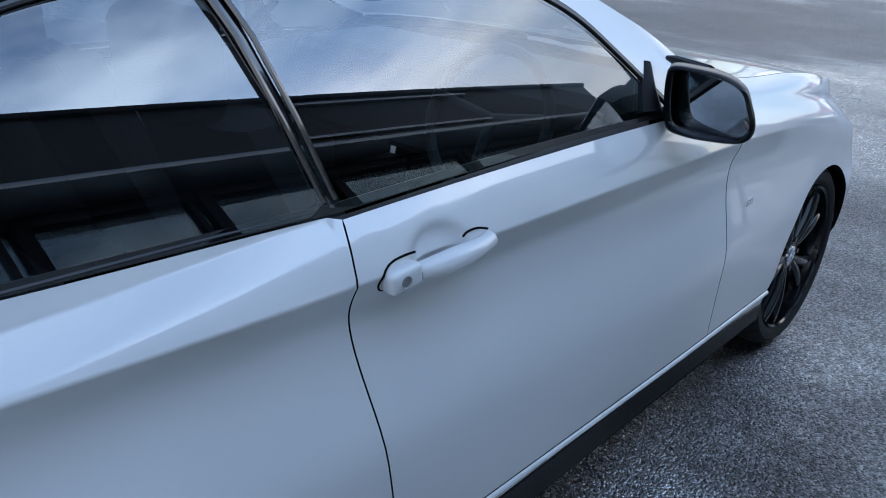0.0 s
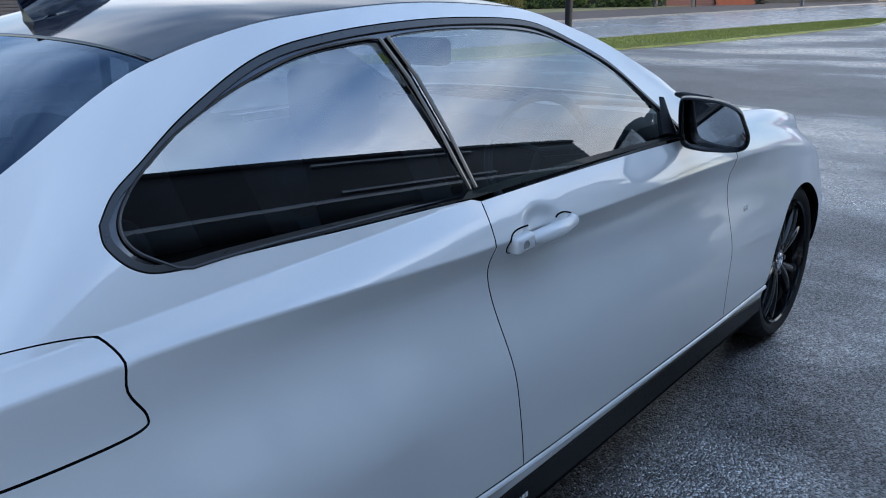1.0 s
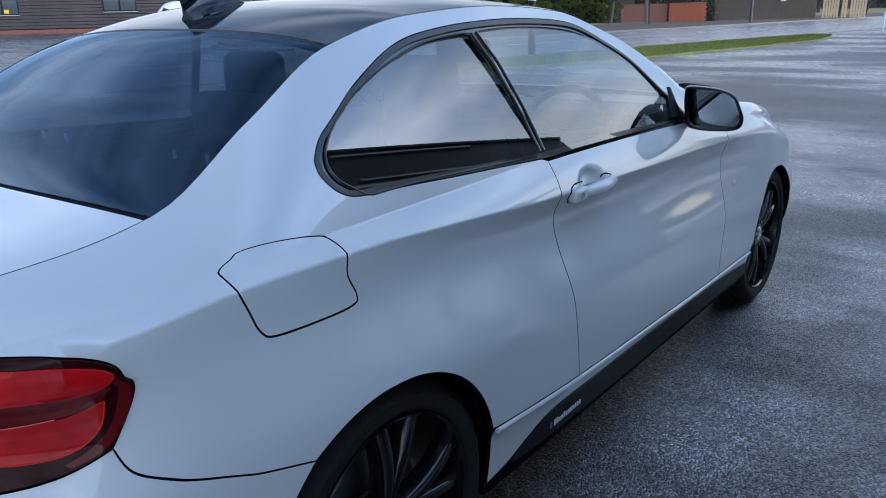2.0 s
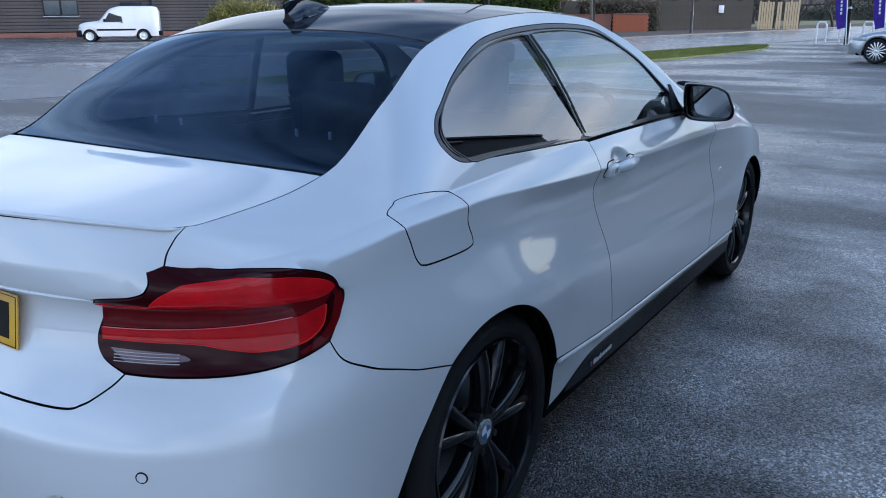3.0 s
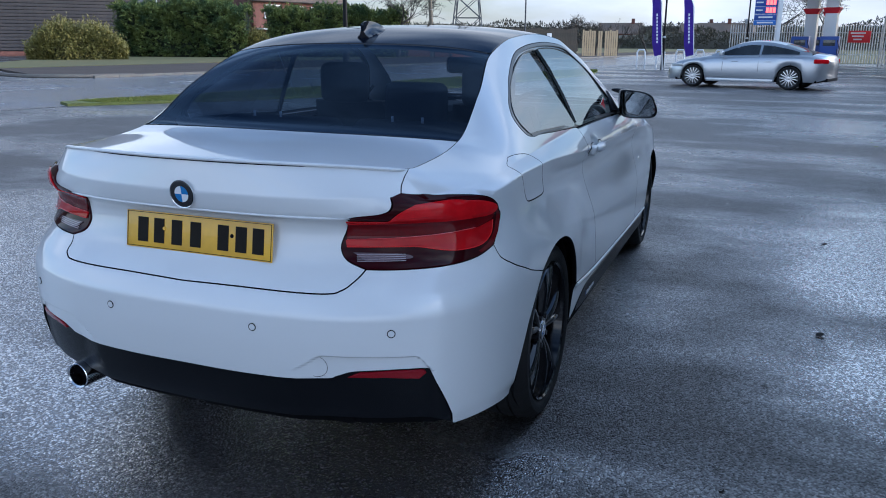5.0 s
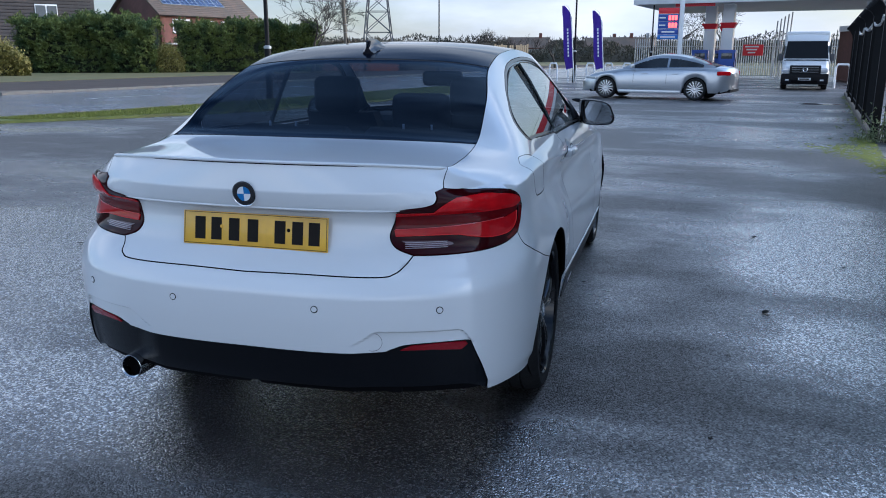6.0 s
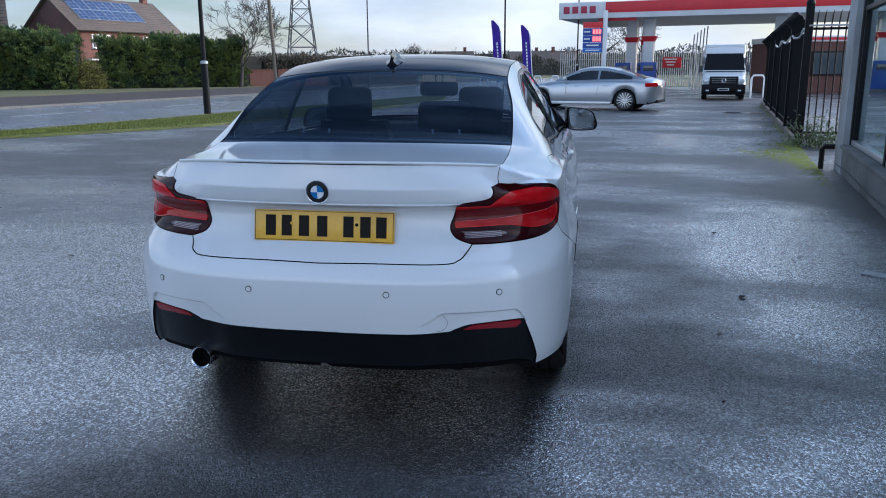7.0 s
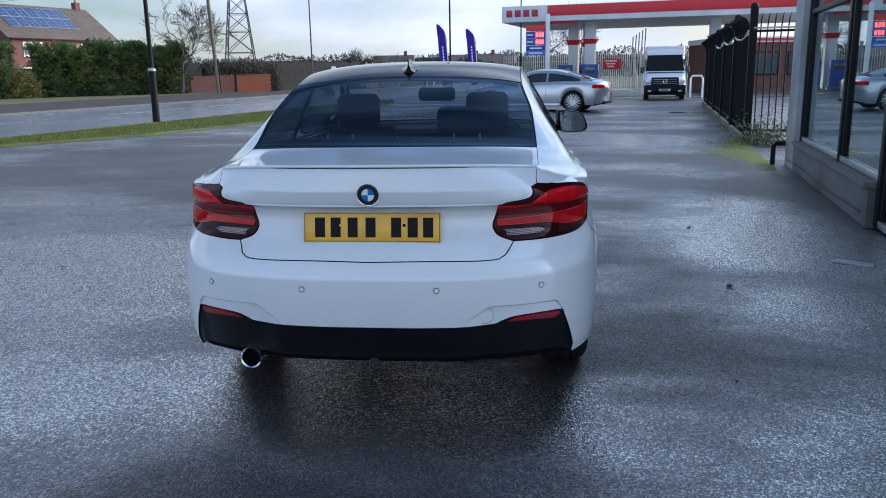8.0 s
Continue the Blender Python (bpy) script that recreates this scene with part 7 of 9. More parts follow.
def build_house():
    m = oriented((-42.9, 61.1, 0), (0.347, 0.938))
    h = thing("brick_house", "red brick house with tile-hung gable and solar panels", "house", (-42.9, 61.1, 0))
    L, D, eave, ridge = 11.0, 7.6, 4.95, 7.75
    put("wall", (L, 0.3, eave), (L / 2, 0.15, eave / 2), m, M_BRICK, h)
    put("wall", (L, 0.3, eave), (L / 2, D - 0.15, eave / 2), m, M_BRICK, h)
    for x in (0.15, L - 0.15):
        bm = bmesh.new()
        vs = []
        for dx in (-0.15, 0.15):
            vs.append([bm.verts.new((x + dx, y, z)) for y, z in ((0, 0), (D, 0), (D, eave), (D / 2, ridge), (0, eave))])
        bm.faces.new(vs[0])
        bm.faces.new(vs[1][::-1])
        for i in range(5):
            bm.faces.new((vs[0][i], vs[0][(i + 1) % 5], vs[1][(i + 1) % 5], vs[1][i]))
        g = part("gable", bm, M_HUNG if x < 1 else M_BRICK, h, smooth=False)
        g.matrix_world = m
    slope = math.atan2(ridge - eave, D / 2)
    run = math.hypot(D / 2, ridge - eave) + 0.5
    for s, y in ((1, D / 4 - 0.18), (-1, D * 3 / 4 + 0.18)):
        roof = part("roof", box(bmesh.new(), (L + 0.7, run, 0.14), (0, 0, 0), 0.01), M_TILE, h)
        roof.matrix_world = m @ Matrix.Translation((L / 2, y, (eave + ridge) / 2 + 0.02)) @ Matrix.Rotation(s * slope, 4, "X")
        if s == 1:
            for k in range(15):
                o = part("tile_course", box(bmesh.new(), (L + 0.72, 0.05, 0.03), (0, 0, 0)), M_TILE, roof, smooth=False)
                o.matrix_world = roof.matrix_world @ Matrix.Translation((0, -run / 2 + 0.15 + k * 0.32, 0.08))
            for i in range(7):
                for j in range(2):
                    p_ = part("solar_panel", box(bmesh.new(), (0.96, 1.52, 0.045), (0, 0, 0), 0.006), M_SOLARF, roof, "blue solar panel in a silver frame")
                    p_.matrix_world = roof.matrix_world @ Matrix.Translation((-L / 2 + 1.5 + i * 1.0, -0.25 + j * 1.56, 0.13))
                    for a in range(2):
                        for b in range(3):
                            c_ = part("cell", box(bmesh.new(), (0.43, 0.46, 0.01), (0, 0, 0)), M_SOLAR, p_, smooth=False)
                            c_.matrix_world = p_.matrix_world @ Matrix.Translation((-0.23 + a * 0.46, -0.49 + b * 0.49, 0.024))
    part("ridge", rod(bmesh.new(), m @ Vector((-0.35, D / 2, ridge + 0.1)), m @ Vector((L + 0.35, D / 2, ridge + 0.1)), 0.12, n=8), M_TILE, h)
    put("gutter", (L + 0.6, 0.12, 0.10), (L / 2, -0.34, eave - 0.12), m, M_FRAME, h, 0.02)
    put("fascia_board", (L + 0.6, 0.04, 0.2), (L / 2, -0.27, eave - 0.08), m, M_FRAME, h)
    for x, y in ((L - 0.7, D / 2),):
        c = put("chimney", (0.55, 0.55, 1.0), (x, y, ridge + 0.3), m, M_BRICK, h)
        part("chimney_pot", rod(bmesh.new(), m @ Vector((x, y, ridge + 0.75)), m @ Vector((x, y, ridge + 1.05)), 0.13, 0.10, n=10), M_BRICK2, c).matrix_world = Matrix()
    for x, z, w, hh in ((2.2, 3.95, 1.9, 1.2), (5.2, 4.0, 1.3, 1.0), (7.4, 4.0, 1.3, 1.0), (9.6, 4.0, 1.2, 1.0), (2.2, 1.3, 1.9, 1.3)):
        f = put("window", (w, 0.08, hh), (x, -0.02, z), m, M_UPVC, h, 0.008)
        for sx in (-0.25, 0.25):
            put("pane", (w * 0.42, 0.02, hh * 0.82), (x + sx * w, -0.065, z), m, M_WINDOW, f)
        put("window_sill", (w + 0.15, 0.16, 0.07), (x, -0.06, z - hh / 2 - 0.04), m, M_UPVC, f)
    put("porch", (2.2, 1.1, 0.12), (1.4, -0.5, 2.35), m, M_UPVC, h, 0.01)
    f = put("window", (0.08, 1.2, 1.1), (-0.02, 4.2, 3.8), m, M_UPVC, h, 0.008)
    put("pane", (0.02, 1.0, 0.9), (-0.065, 4.2, 3.8), m, M_WINDOW, f)
    put("alarm_box", (0.10, 0.25, 0.3), (-0.05, 1.0, 4.0), m, M_UPVC, h, 0.01)


build_house()


# ---- boarded fence, low brick walls, poles ----
def build_board_fence():
    a, b = Vector((-28.0, 61.0, 0)), Vector((-14.6, 70.5, 0))
    f = thing("board_fence", "weathered grey timber fence panels with scalloped tops", "fence", tuple(a))
    d = (b - a).normalized()
    n = int((b - a).length / 0.16)
    for k in range(n):
        u = k * 0.16 + 0.08
        z = 2.35 + 0.16 * math.sin(math.pi * ((u % 1.9) / 1.9))
        ob = part("board", box(bmesh.new(), (0.145, 0.025, z), (0, 0, z / 2)), M_WOOD, f, smooth=False)
        ob.matrix_world = oriented(a + d * u, d)
    for zz in (0.6, 1.9):
        ob = part("rail", box(bmesh.new(), ((b - a).length, 0.06, 0.09), (0, 0, 0)), M_WOOD, f, smooth=False)
        ob.matrix_world = oriented((a + b) / 2 + Vector((0, 0.06, zz)), d)
    ob = part("notice_board", box(bmesh.new(), (0.45, 0.03, 0.62), (0, 0, 0), 0.01), M_WHITEP, f, "white notice sheet")
    ob.matrix_world = oriented(a + d * 13.6 + Vector((0.05, -0.08, 1.75)), d)
    # pale timber gateway further along
    g = thing("timber_gate", "pale new timber gate posts and palings", "gate", tuple(b))
    for k in range(16):
        if k in (6, 9):
            continue
        o = part("paling", box(bmesh.new(), (0.17, 0.03, 2.3 + 0.2 * (k % 3 == 0)), (0, 0, 1.15)), M_TAN, g, smooth=False)
        o.matrix_world = oriented(b + d * (0.5 + 0.22 * k), d)


build_board_fence()


def brick_wall(name, a, b, height, label, material):
    """A low wall of single bricks in mortar, with a coping."""
    a, b = Vector((*a, 0)), Vector((*b, 0))
    d = (b - a).normalized()
    w = thing(name, label, "wall", tuple(a))
    L = (b - a).length
    core = part("mortar", box(bmesh.new(), (L - 0.02, 0.20, height - 0.01), (0, 0, height / 2)), M_KERB, w, smooth=False)
    core.matrix_world = oriented((a + b) / 2, d)
    me = None
    rows = int(height / 0.15)
    for j in range(rows):
        n = int(L / 0.45)
        for i in range(n):
            u = (i + 0.5 + 0.25 * (j % 2) - 0.12) * L / n
            if me is None:
                o = part("brick", box(bmesh.new(), (L / n - 0.02, 0.23, 0.135), (0, 0, 0)), material, w, smooth=False)
                me = o.data
            else:
                o = new("brick", me)
                o.parent = w
            o.matrix_world = oriented(a + d * u + Vector((0, 0, 0.075 + j * 0.15)), d)
    c = part("coping", box(bmesh.new(), (L + 0.06, 0.30, 0.07), (0, 0, 0), 0.01), material, w)
    c.matrix_world = oriented((a + b) / 2 + Vector((0, 0, height + 0.035)), d)


brick_wall("brick_wall", (-25.6, 57.2), (-22.9, 59.6), 1.35, "low dark red brick wall by the footway", M_BRICK)
brick_wall("brick_wall", (-22.7, 59.6), (-20.3, 60.8), 1.40, "low orange brick wall by the footway", M_BRICK2)


def street_lamp(at, height, label, r=0.065, base=1.55, arm=(1.2, 0.3), mat=None):
    s = thing("street_lamp", label, "street lamp", at)
    x, y, z = at
    mat = mat or M_BLACKP
    part("base_section", rod(bmesh.new(), (x, y, 0), (x, y, base), r * 1.65, r * 1.5, 14), mat, s)
    part("collar", lathe(bmesh.new(), [(r * 1.0, 0.0), (r * 1.75, 0.01), (r * 1.75, 0.07), (r * 1.0, 0.10)], 14, "z", (x, y, base - 0.02)), M_GALV if mat is M_BLACKP else mat, s)
    part("shaft", rod(bmesh.new(), (x, y, base), (x, y, height), r, r * 0.7, 12), mat, s)
    pts = [(x, y, height - 0.05), (x + arm[0] * 0.2, y + arm[1] * 0.2, height + 0.25), (x + arm[0], y + arm[1], height + 0.32)]
    part("arm", tube(bmesh.new(), pts, [r * 0.7, r * 0.6, r * 0.5], 8), mat, s)
    head = part("lantern", box(bmesh.new(), (0.62, 0.22, 0.12), (0, 0, 0), 0.04), M_GALV, s)
    head.matrix_world = oriented((x + arm[0] * 1.15, y + arm[1] * 1.15, height + 0.30), arm)
    part("number_plate_band", rod(bmesh.new(), (x, y, base * 0.62), (x, y, base * 0.62 + 0.10), r * 1.72, n=14), mat, s)
    return s


street_lamp((-10.3, 18.95, 0), 7.9, "black steel street lamp on the grass verge", arm=(-1.6, 0.25))
street_lamp((-3.4, 39.3, 0), 8.0, "slim black street lamp beside the purple flags", r=0.05, arm=(-1.4, 0.2))
street_lamp((-15.2, 55.2, 0), 8.8, "grey-green street lamp at the field edge", r=0.06, arm=(1.5, -0.2), mat=M_VANG)
street_lamp((0.3, 46.9, 0), 7.6, "slim dark lamp post by the price sign", r=0.045, arm=(-1.0, -0.4))
street_lamp((-13.2, -14.0, 0), 8.2, "black steel street lamp further down the verge", arm=(-1.6, 0.25))


def build_telegraph_pole(at):
    t = thing("telegraph_pole", "leaning weathered wooden telegraph pole", "pole", at)
    x, y, z = at
    part("pole", rod(bmesh.new(), at, (x - 0.45, y, 9.6), 0.16, 0.11, 12), M_POLEW, t)
    for zz in (9.0, 9.3):
        part("crossarm", box(bmesh.new(), (1.2, 0.09, 0.09), (x - 0.42, y, zz), 0.01), M_POLEW, t)
    for k in range(6):
        part("step_iron", rod(bmesh.new(), (x - 0.18, y - 0.15, 3.0 + 0.6 * k), (x + 0.12, y - 0.15, 3.0 + 0.6 * k), 0.012, n=5), M_GALV, t)
    part("cable_cover", rod(bmesh.new(), (x + 0.17, y - 0.02, 0), (x + 0.05, y - 0.02, 2.6), 0.05, n=8), M_BLACKP, t)


build_telegraph_pole((-22.2, 54.4, 0))


def build_pylon(at, height, turn):
    t = thing("pylon", "steel lattice electricity pylon on the skyline", "pylon", at)
    m = Matrix.Translation(at) @ pose(0, 0, 0, 0, 0, turn)
    def w(z):
        return 4.3 - 3.2 * min(1, z / (height * 0.72))
    levels = [0, 7.5, 13, 17.5, 21.5, 25, 28, 31, 34, height]
    for sx in (-1, 1):
        for sy in (-1, 1):
            part("leg", tube(bmesh.new(), [m @ Vector((sx * w(a), sy * w(a), a)) for a in levels], 0.16, 5), M_VANG, t)
    bm = bmesh.new()
    for a, b in zip(levels, levels[1:]):
        for s in (-1, 1):
            for c1, c2 in (((-1, s), (1, s)), ((s, -1), (s, 1))):
                rod(bm, m @ Vector((c1[0] * w(a), c1[1] * w(a), a)), m @ Vector((c2[0] * w(b), c2[1] * w(b), b)), 0.09, n=4)
                rod(bm, m @ Vector((c2[0] * w(a), c2[1] * w(a), a)), m @ Vector((c1[0] * w(b), c1[1] * w(b), b)), 0.09, n=4)
                rod(bm, m @ Vector((c1[0] * w(b), c1[1] * w(b), b)), m @ Vector((c2[0] * w(b), c2[1] * w(b), b)), 0.08, n=4)
    part("bracing", bm, M_VANG, t)
    for z, half in ((25, 7), (31, 8.5), (37, 6.5)):
        bm = bmesh.new()
        for s in (-1, 1):
            rod(bm, m @ Vector((0, 0, z)), m @ Vector((s * half, 0, z + 0.4)), 0.12, n=4)
            rod(bm, m @ Vector((0, 0, z + 2)), m @ Vector((s * half, 0, z + 0.4)), 0.10, n=4)
        part("cross_arm", bm, M_VANG, t)


build_pylon((-76, 209, 0), 42, 15)
wires = thing("overhead_wires", "thin power wires strung across the sky", "wires", (-22, 54, 9))
for (x0, y0, z0), (x1, y1, z1), sag in (((-76, 209, 25), (60, 150, 15.5), 3.0), ((-76, 209, 27), (60, 152, 17.5), 3.0), ((-22.6, 54.4, 9.3), (-60, 50, 8.6), 0.8), ((-22.6, 54.4, 9.0), (-62, 66, 8.0), 0.8), ((-22.6, 54.4, 9.0), (-15.2, 55.2, 8.2), 0.1)):
    pts = [(x0 + (x1 - x0) * u, y0 + (y1 - y0) * u, z0 + (z1 - z0) * u - sag * 4 * u * (1 - u)) for u in np.linspace(0, 1, 16)]
    part("wire", tube(bmesh.new(), pts, 0.055 if y0 > 100 else 0.016, 4), M_VANG, wires)

# ---- filling station ----
def build_station():
    a, b = Vector((-0.8, 46.4, 0)), Vector((17.6, 42.6, 0))
    d = (b - a).normalized()
    m = oriented(a, d)
    L, depth, z0, z1 = (b - a).length, 11.0, 4.25, 5.18
    c = thing("station_canopy", "white and red filling station canopy on square pillars", "canopy", tuple(a))
    put("roof_deck", (L - 0.4, depth - 0.4, 0.3), (L / 2, depth / 2, z1 - 0.4), m, M_WHITEP, c)
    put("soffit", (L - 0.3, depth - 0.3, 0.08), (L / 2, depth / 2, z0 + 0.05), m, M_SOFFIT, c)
    front = put("fascia", (L, 0.16, z1 - z0), (L / 2, 0.0, (z0 + z1) / 2), m, M_WHITEP, c, 0.01, "white fascia with a broad red band")
    put("fascia", (0.16, depth, z1 - z0), (0.0, depth / 2 + 0.08, (z0 + z1) / 2), m, M_WHITEP, c, 0.01)
    put("fascia", (0.16, depth, z1 - z0), (L, depth / 2 + 0.08, (z0 + z1) / 2), m, M_WHITEP, c, 0.01)
    put("fascia", (L, 0.16, z1 - z0), (L / 2, depth, (z0 + z1) / 2), m, M_WHITEP, c, 0.01)
    put("red_band", (L - 2.75, 0.03, 0.60), (L / 2 + 1.37, -0.095, z0 + 0.60), m, M_REDP, front, 0.004)
    for k in range(4):
        put("sign_block", (0.36, 0.04, 0.40), (0.42 + 0.52 * k, -0.10, z0 + 0.50), m, M_BRAND, front, 0.03, "dark red sign shape")
    put("under_light", (2.2, 0.06, 0.20), (3.4, 0.25, z0 - 0.06), m, M_REDP, c, 0.01)
    for x, y in ((3.85, 3.4), (5.05, 2.2), (12.4, 3.0), (12.4, 8.0), (4.1, 8.4)):
        p_ = put("pillar", (0.62, 0.62, z0 + 0.05), (x, y, z0 / 2), m, M_WHITEP, c, 0.02)
        bm = bmesh.new()
        bmesh.ops.create_cone(bm, cap_ends=True, segments=4, radius1=0.40, radius2=0.66, depth=0.36, matrix=Matrix.Rotation(radians(45), 4, "Z"))
        cone = part("red_collar", bm, M_REDP, p_, smooth=False)
        cone.matrix_world = m @ Matrix.Translation((x, y, 3.05))
    # pumps
    for x, y in ((3.5, 2.6), (5.2, 1.5), (12.3, 2.0), (3.9, 7.0)):
        p_ = thing("fuel_pump", "blue fuel pump with a dark display and hose", "fuel pump", tuple(m @ Vector((x, y, 0))), group="pumps under the canopy")
        put("cabinet", (0.95, 0.50, 1.55), (x, y, 0.92), m, M_BLUEP, p_, 0.03)
        put("plinth", (1.15, 0.7, 0.15), (x, y, 0.075), m, M_KERB, p_, 0.02)
        put("display", (0.6, 0.03, 0.32), (x, y - 0.26, 1.35), m, M_SMOKE, p_, 0.01)
        bm = tube(bmesh.new(), [m @ Vector(q) for q in ((x + 0.40, y - 0.26, 1.5), (x + 0.55, y - 0.34, 1.0), (x + 0.5, y - 0.32, 0.55), (x + 0.42, y - 0.27, 1.0))], 0.02, 6)
        part("hose", bm, M_RUBBER, p_)
    # price sign
    t = thing("price_sign", "tall fuel price sign with red and blue panels", "sign", (1.25, 44.65, 0))
    put2 = oriented((1.25, 44.65, 0), (0.99, 0.1))
    part("pole", box(bmesh.new(), (0.24, 0.24, 4.6), (0, 0, 2.3), 0.02), M_WHITEP, t).matrix_world = put2 @ Matrix.Translation((0.62, 0, 0))
    for z, hh, mat in ((3.80, 0.32, M_REDP), (3.42, 0.40, M_BLUEP), (3.02, 0.38, M_BLUEP), (2.66, 0.30, M_BLUEP), (2.38, 0.24, M_BLUEP2)):
        put("panel", (1.12, 0.14, hh), (-0.08, 0, z), put2, mat, t, 0.008)
    for z in (3.42, 3.02):
        for k in range(3):
            put("price_bar", (0.13, 0.02, 0.26), (-0.02 + 0.17 * k, -0.085, z), put2, M_LED, t, 0, "glowing red price digits blanked to bars")
        put("fuel_name_bar", (0.34, 0.02, 0.07), (-0.42, -0.085, z), put2, M_WHITEP, t)
    put("name_bar", (0.7, 0.02, 0.08), (-0.08, -0.085, 2.66), put2, M_WHITEP, t)
    put("name_bar", (0.8, 0.02, 0.07), (-0.08, -0.085, 2.38), put2, M_WHITEP, t)
    # brick kiosk on the right
    k = thing("station_kiosk", "brown brick station kiosk with a white fascia", "building", (13.6, 44, 0))
    km = oriented((11.55, 42.8, 0), (0.98, 0.17))
    put("wall", (7.6, 5.2, 2.7), (3.8, 2.6, 1.35), km, M_BRICKD, k)
    put("fascia", (7.7, 5.3, 0.30), (3.8, 2.6, 2.85), km, M_WHITEP, k, 0.01)
    put("red_band", (7.72, 0.04, 0.14), (3.8, -0.08, 2.85), km, M_REDP, k)
    for x in (2.2, 4.6):
        w_ = put("window", (1.9, 0.08, 1.3), (x, -0.02, 1.55), km, M_FRAME, k, 0.01)
        put("pane", (1.7, 0.02, 1.1), (x, -0.07, 1.55), km, M_WINDOW, w_)
    # galvanised palisade at the back with a red notice
    f = thing("palisade_fence", "grey galvanised palisade fence behind the station", "fence", (9, 57.5, 0))
    p0, p1 = Vector((-1.0, 56.4, 0)), Vector((19.0, 58.6, 0))
    fd = (p1 - p0).normalized()
    me = None
    for i in range(int((p1 - p0).length / 0.155)):
        if me is None:
            bm = bmesh.new()
            v = [bm.verts.new(q) for q in ((-0.035, 0, 0.05), (0, -0.02, 0.05), (0.035, 0, 0.05), (0.035, 0, 2.35), (0.02, 0, 2.55), (0, -0.02, 2.45), (-0.02, 0, 2.55), (-0.035, 0, 2.35))]
            bm.faces.new((v[0], v[1], v[5], v[6], v[7]))
            bm.faces.new((v[1], v[2], v[3], v[4], v[5]))
            o = part("pale", bm, M_GALV, f, smooth=False)
            me = o.data
        else:
            o = new("pale", me)
            o.parent = f
        o.matrix_world = oriented(p0 + fd * (0.155 * i), fd)
    for z in (0.6, 2.0):
        o = part("rail", box(bmesh.new(), ((p1 - p0).length, 0.05, 0.05), (0, 0, 0)), M_GALV, f, smooth=False)
        o.matrix_world = oriented((p0 + p1) / 2 + Vector((0, 0.04, z)), fd)
    put("red_notice", (1.35, 0.03, 0.75), (8.0, -0.08, 1.75), oriented(p0, fd), M_REDP, f, 0.01)
    for k2 in range(3):
        put("notice_bar", (0.9 - 0.2 * k2, 0.01, 0.09), (7.9, -0.10, 1.98 - 0.2 * k2), oriented(p0, fd), M_WHITEP, f)
    # white banner poles
    for i in range(5):
        x = 7.7 + 0.22 * i
        p_ = thing("banner_pole", "plain white banner pole behind the van", "pole", (x, 52.4 + 0.1 * i, 0), group="white banner poles")
        part("shaft", rod(bmesh.new(), (x, 52.4 + 0.1 * i, 0), (x + 0.12, 52.4 + 0.1 * i, 3.5 + 0.14 * i), 0.045, 0.04, 8), M_WHITEP, p_)
    # white protective hoop by the railing
    hoop((8.6, 35.2), 1.0, 0.55, (1.0, -0.1), "white painted steel protection hoop")


def hoop(at, height, width, along, label):
    t = thing("hoop_barrier", label, "barrier", (*at, 0), group="white hoop barriers")
    d = Vector((*along, 0)).normalized()
    c = Vector((*at, 0))
    pts = [c - d * width / 2, c - d * width / 2 + Vector((0, 0, height * 0.86)), c - d * width * 0.36 + Vector((0, 0, height)), c + d * width * 0.36 + Vector((0, 0, height)), c + d * width / 2 + Vector((0, 0, height * 0.86)), c + d * width / 2]
    part("tube", tube(bmesh.new(), pts, 0.045, 8), M_WHITEP, t)


M_BRICKD = shader("dark_brown_brick", (0.105, 0.048, 0.036), 0.85, noise_scale=4, vary=0.35, bump=0.3, bump_scale=40)
M_VANGLASS = shader("dark_windscreen", (0.006, 0.007, 0.009), 0.1, 0, 0.0, 0.12, 3.0, 0.3)
M_BRAND = shader("dark_red_sign", (0.35, 0.02, 0.06), 0.4, noise_scale=3, vary=0.1)
M_BLUEP2 = shader("light_blue_panel", (0.03, 0.14, 0.48), 0.4, noise_scale=3, vary=0.1)
build_station()
for k in range(5):
    hoop((-4.6 + 0.95 * k, 40.2 + 0.25 * k), 0.95, 0.40, (0.97, 0.25), "white painted steel hoop barrier by the flags")


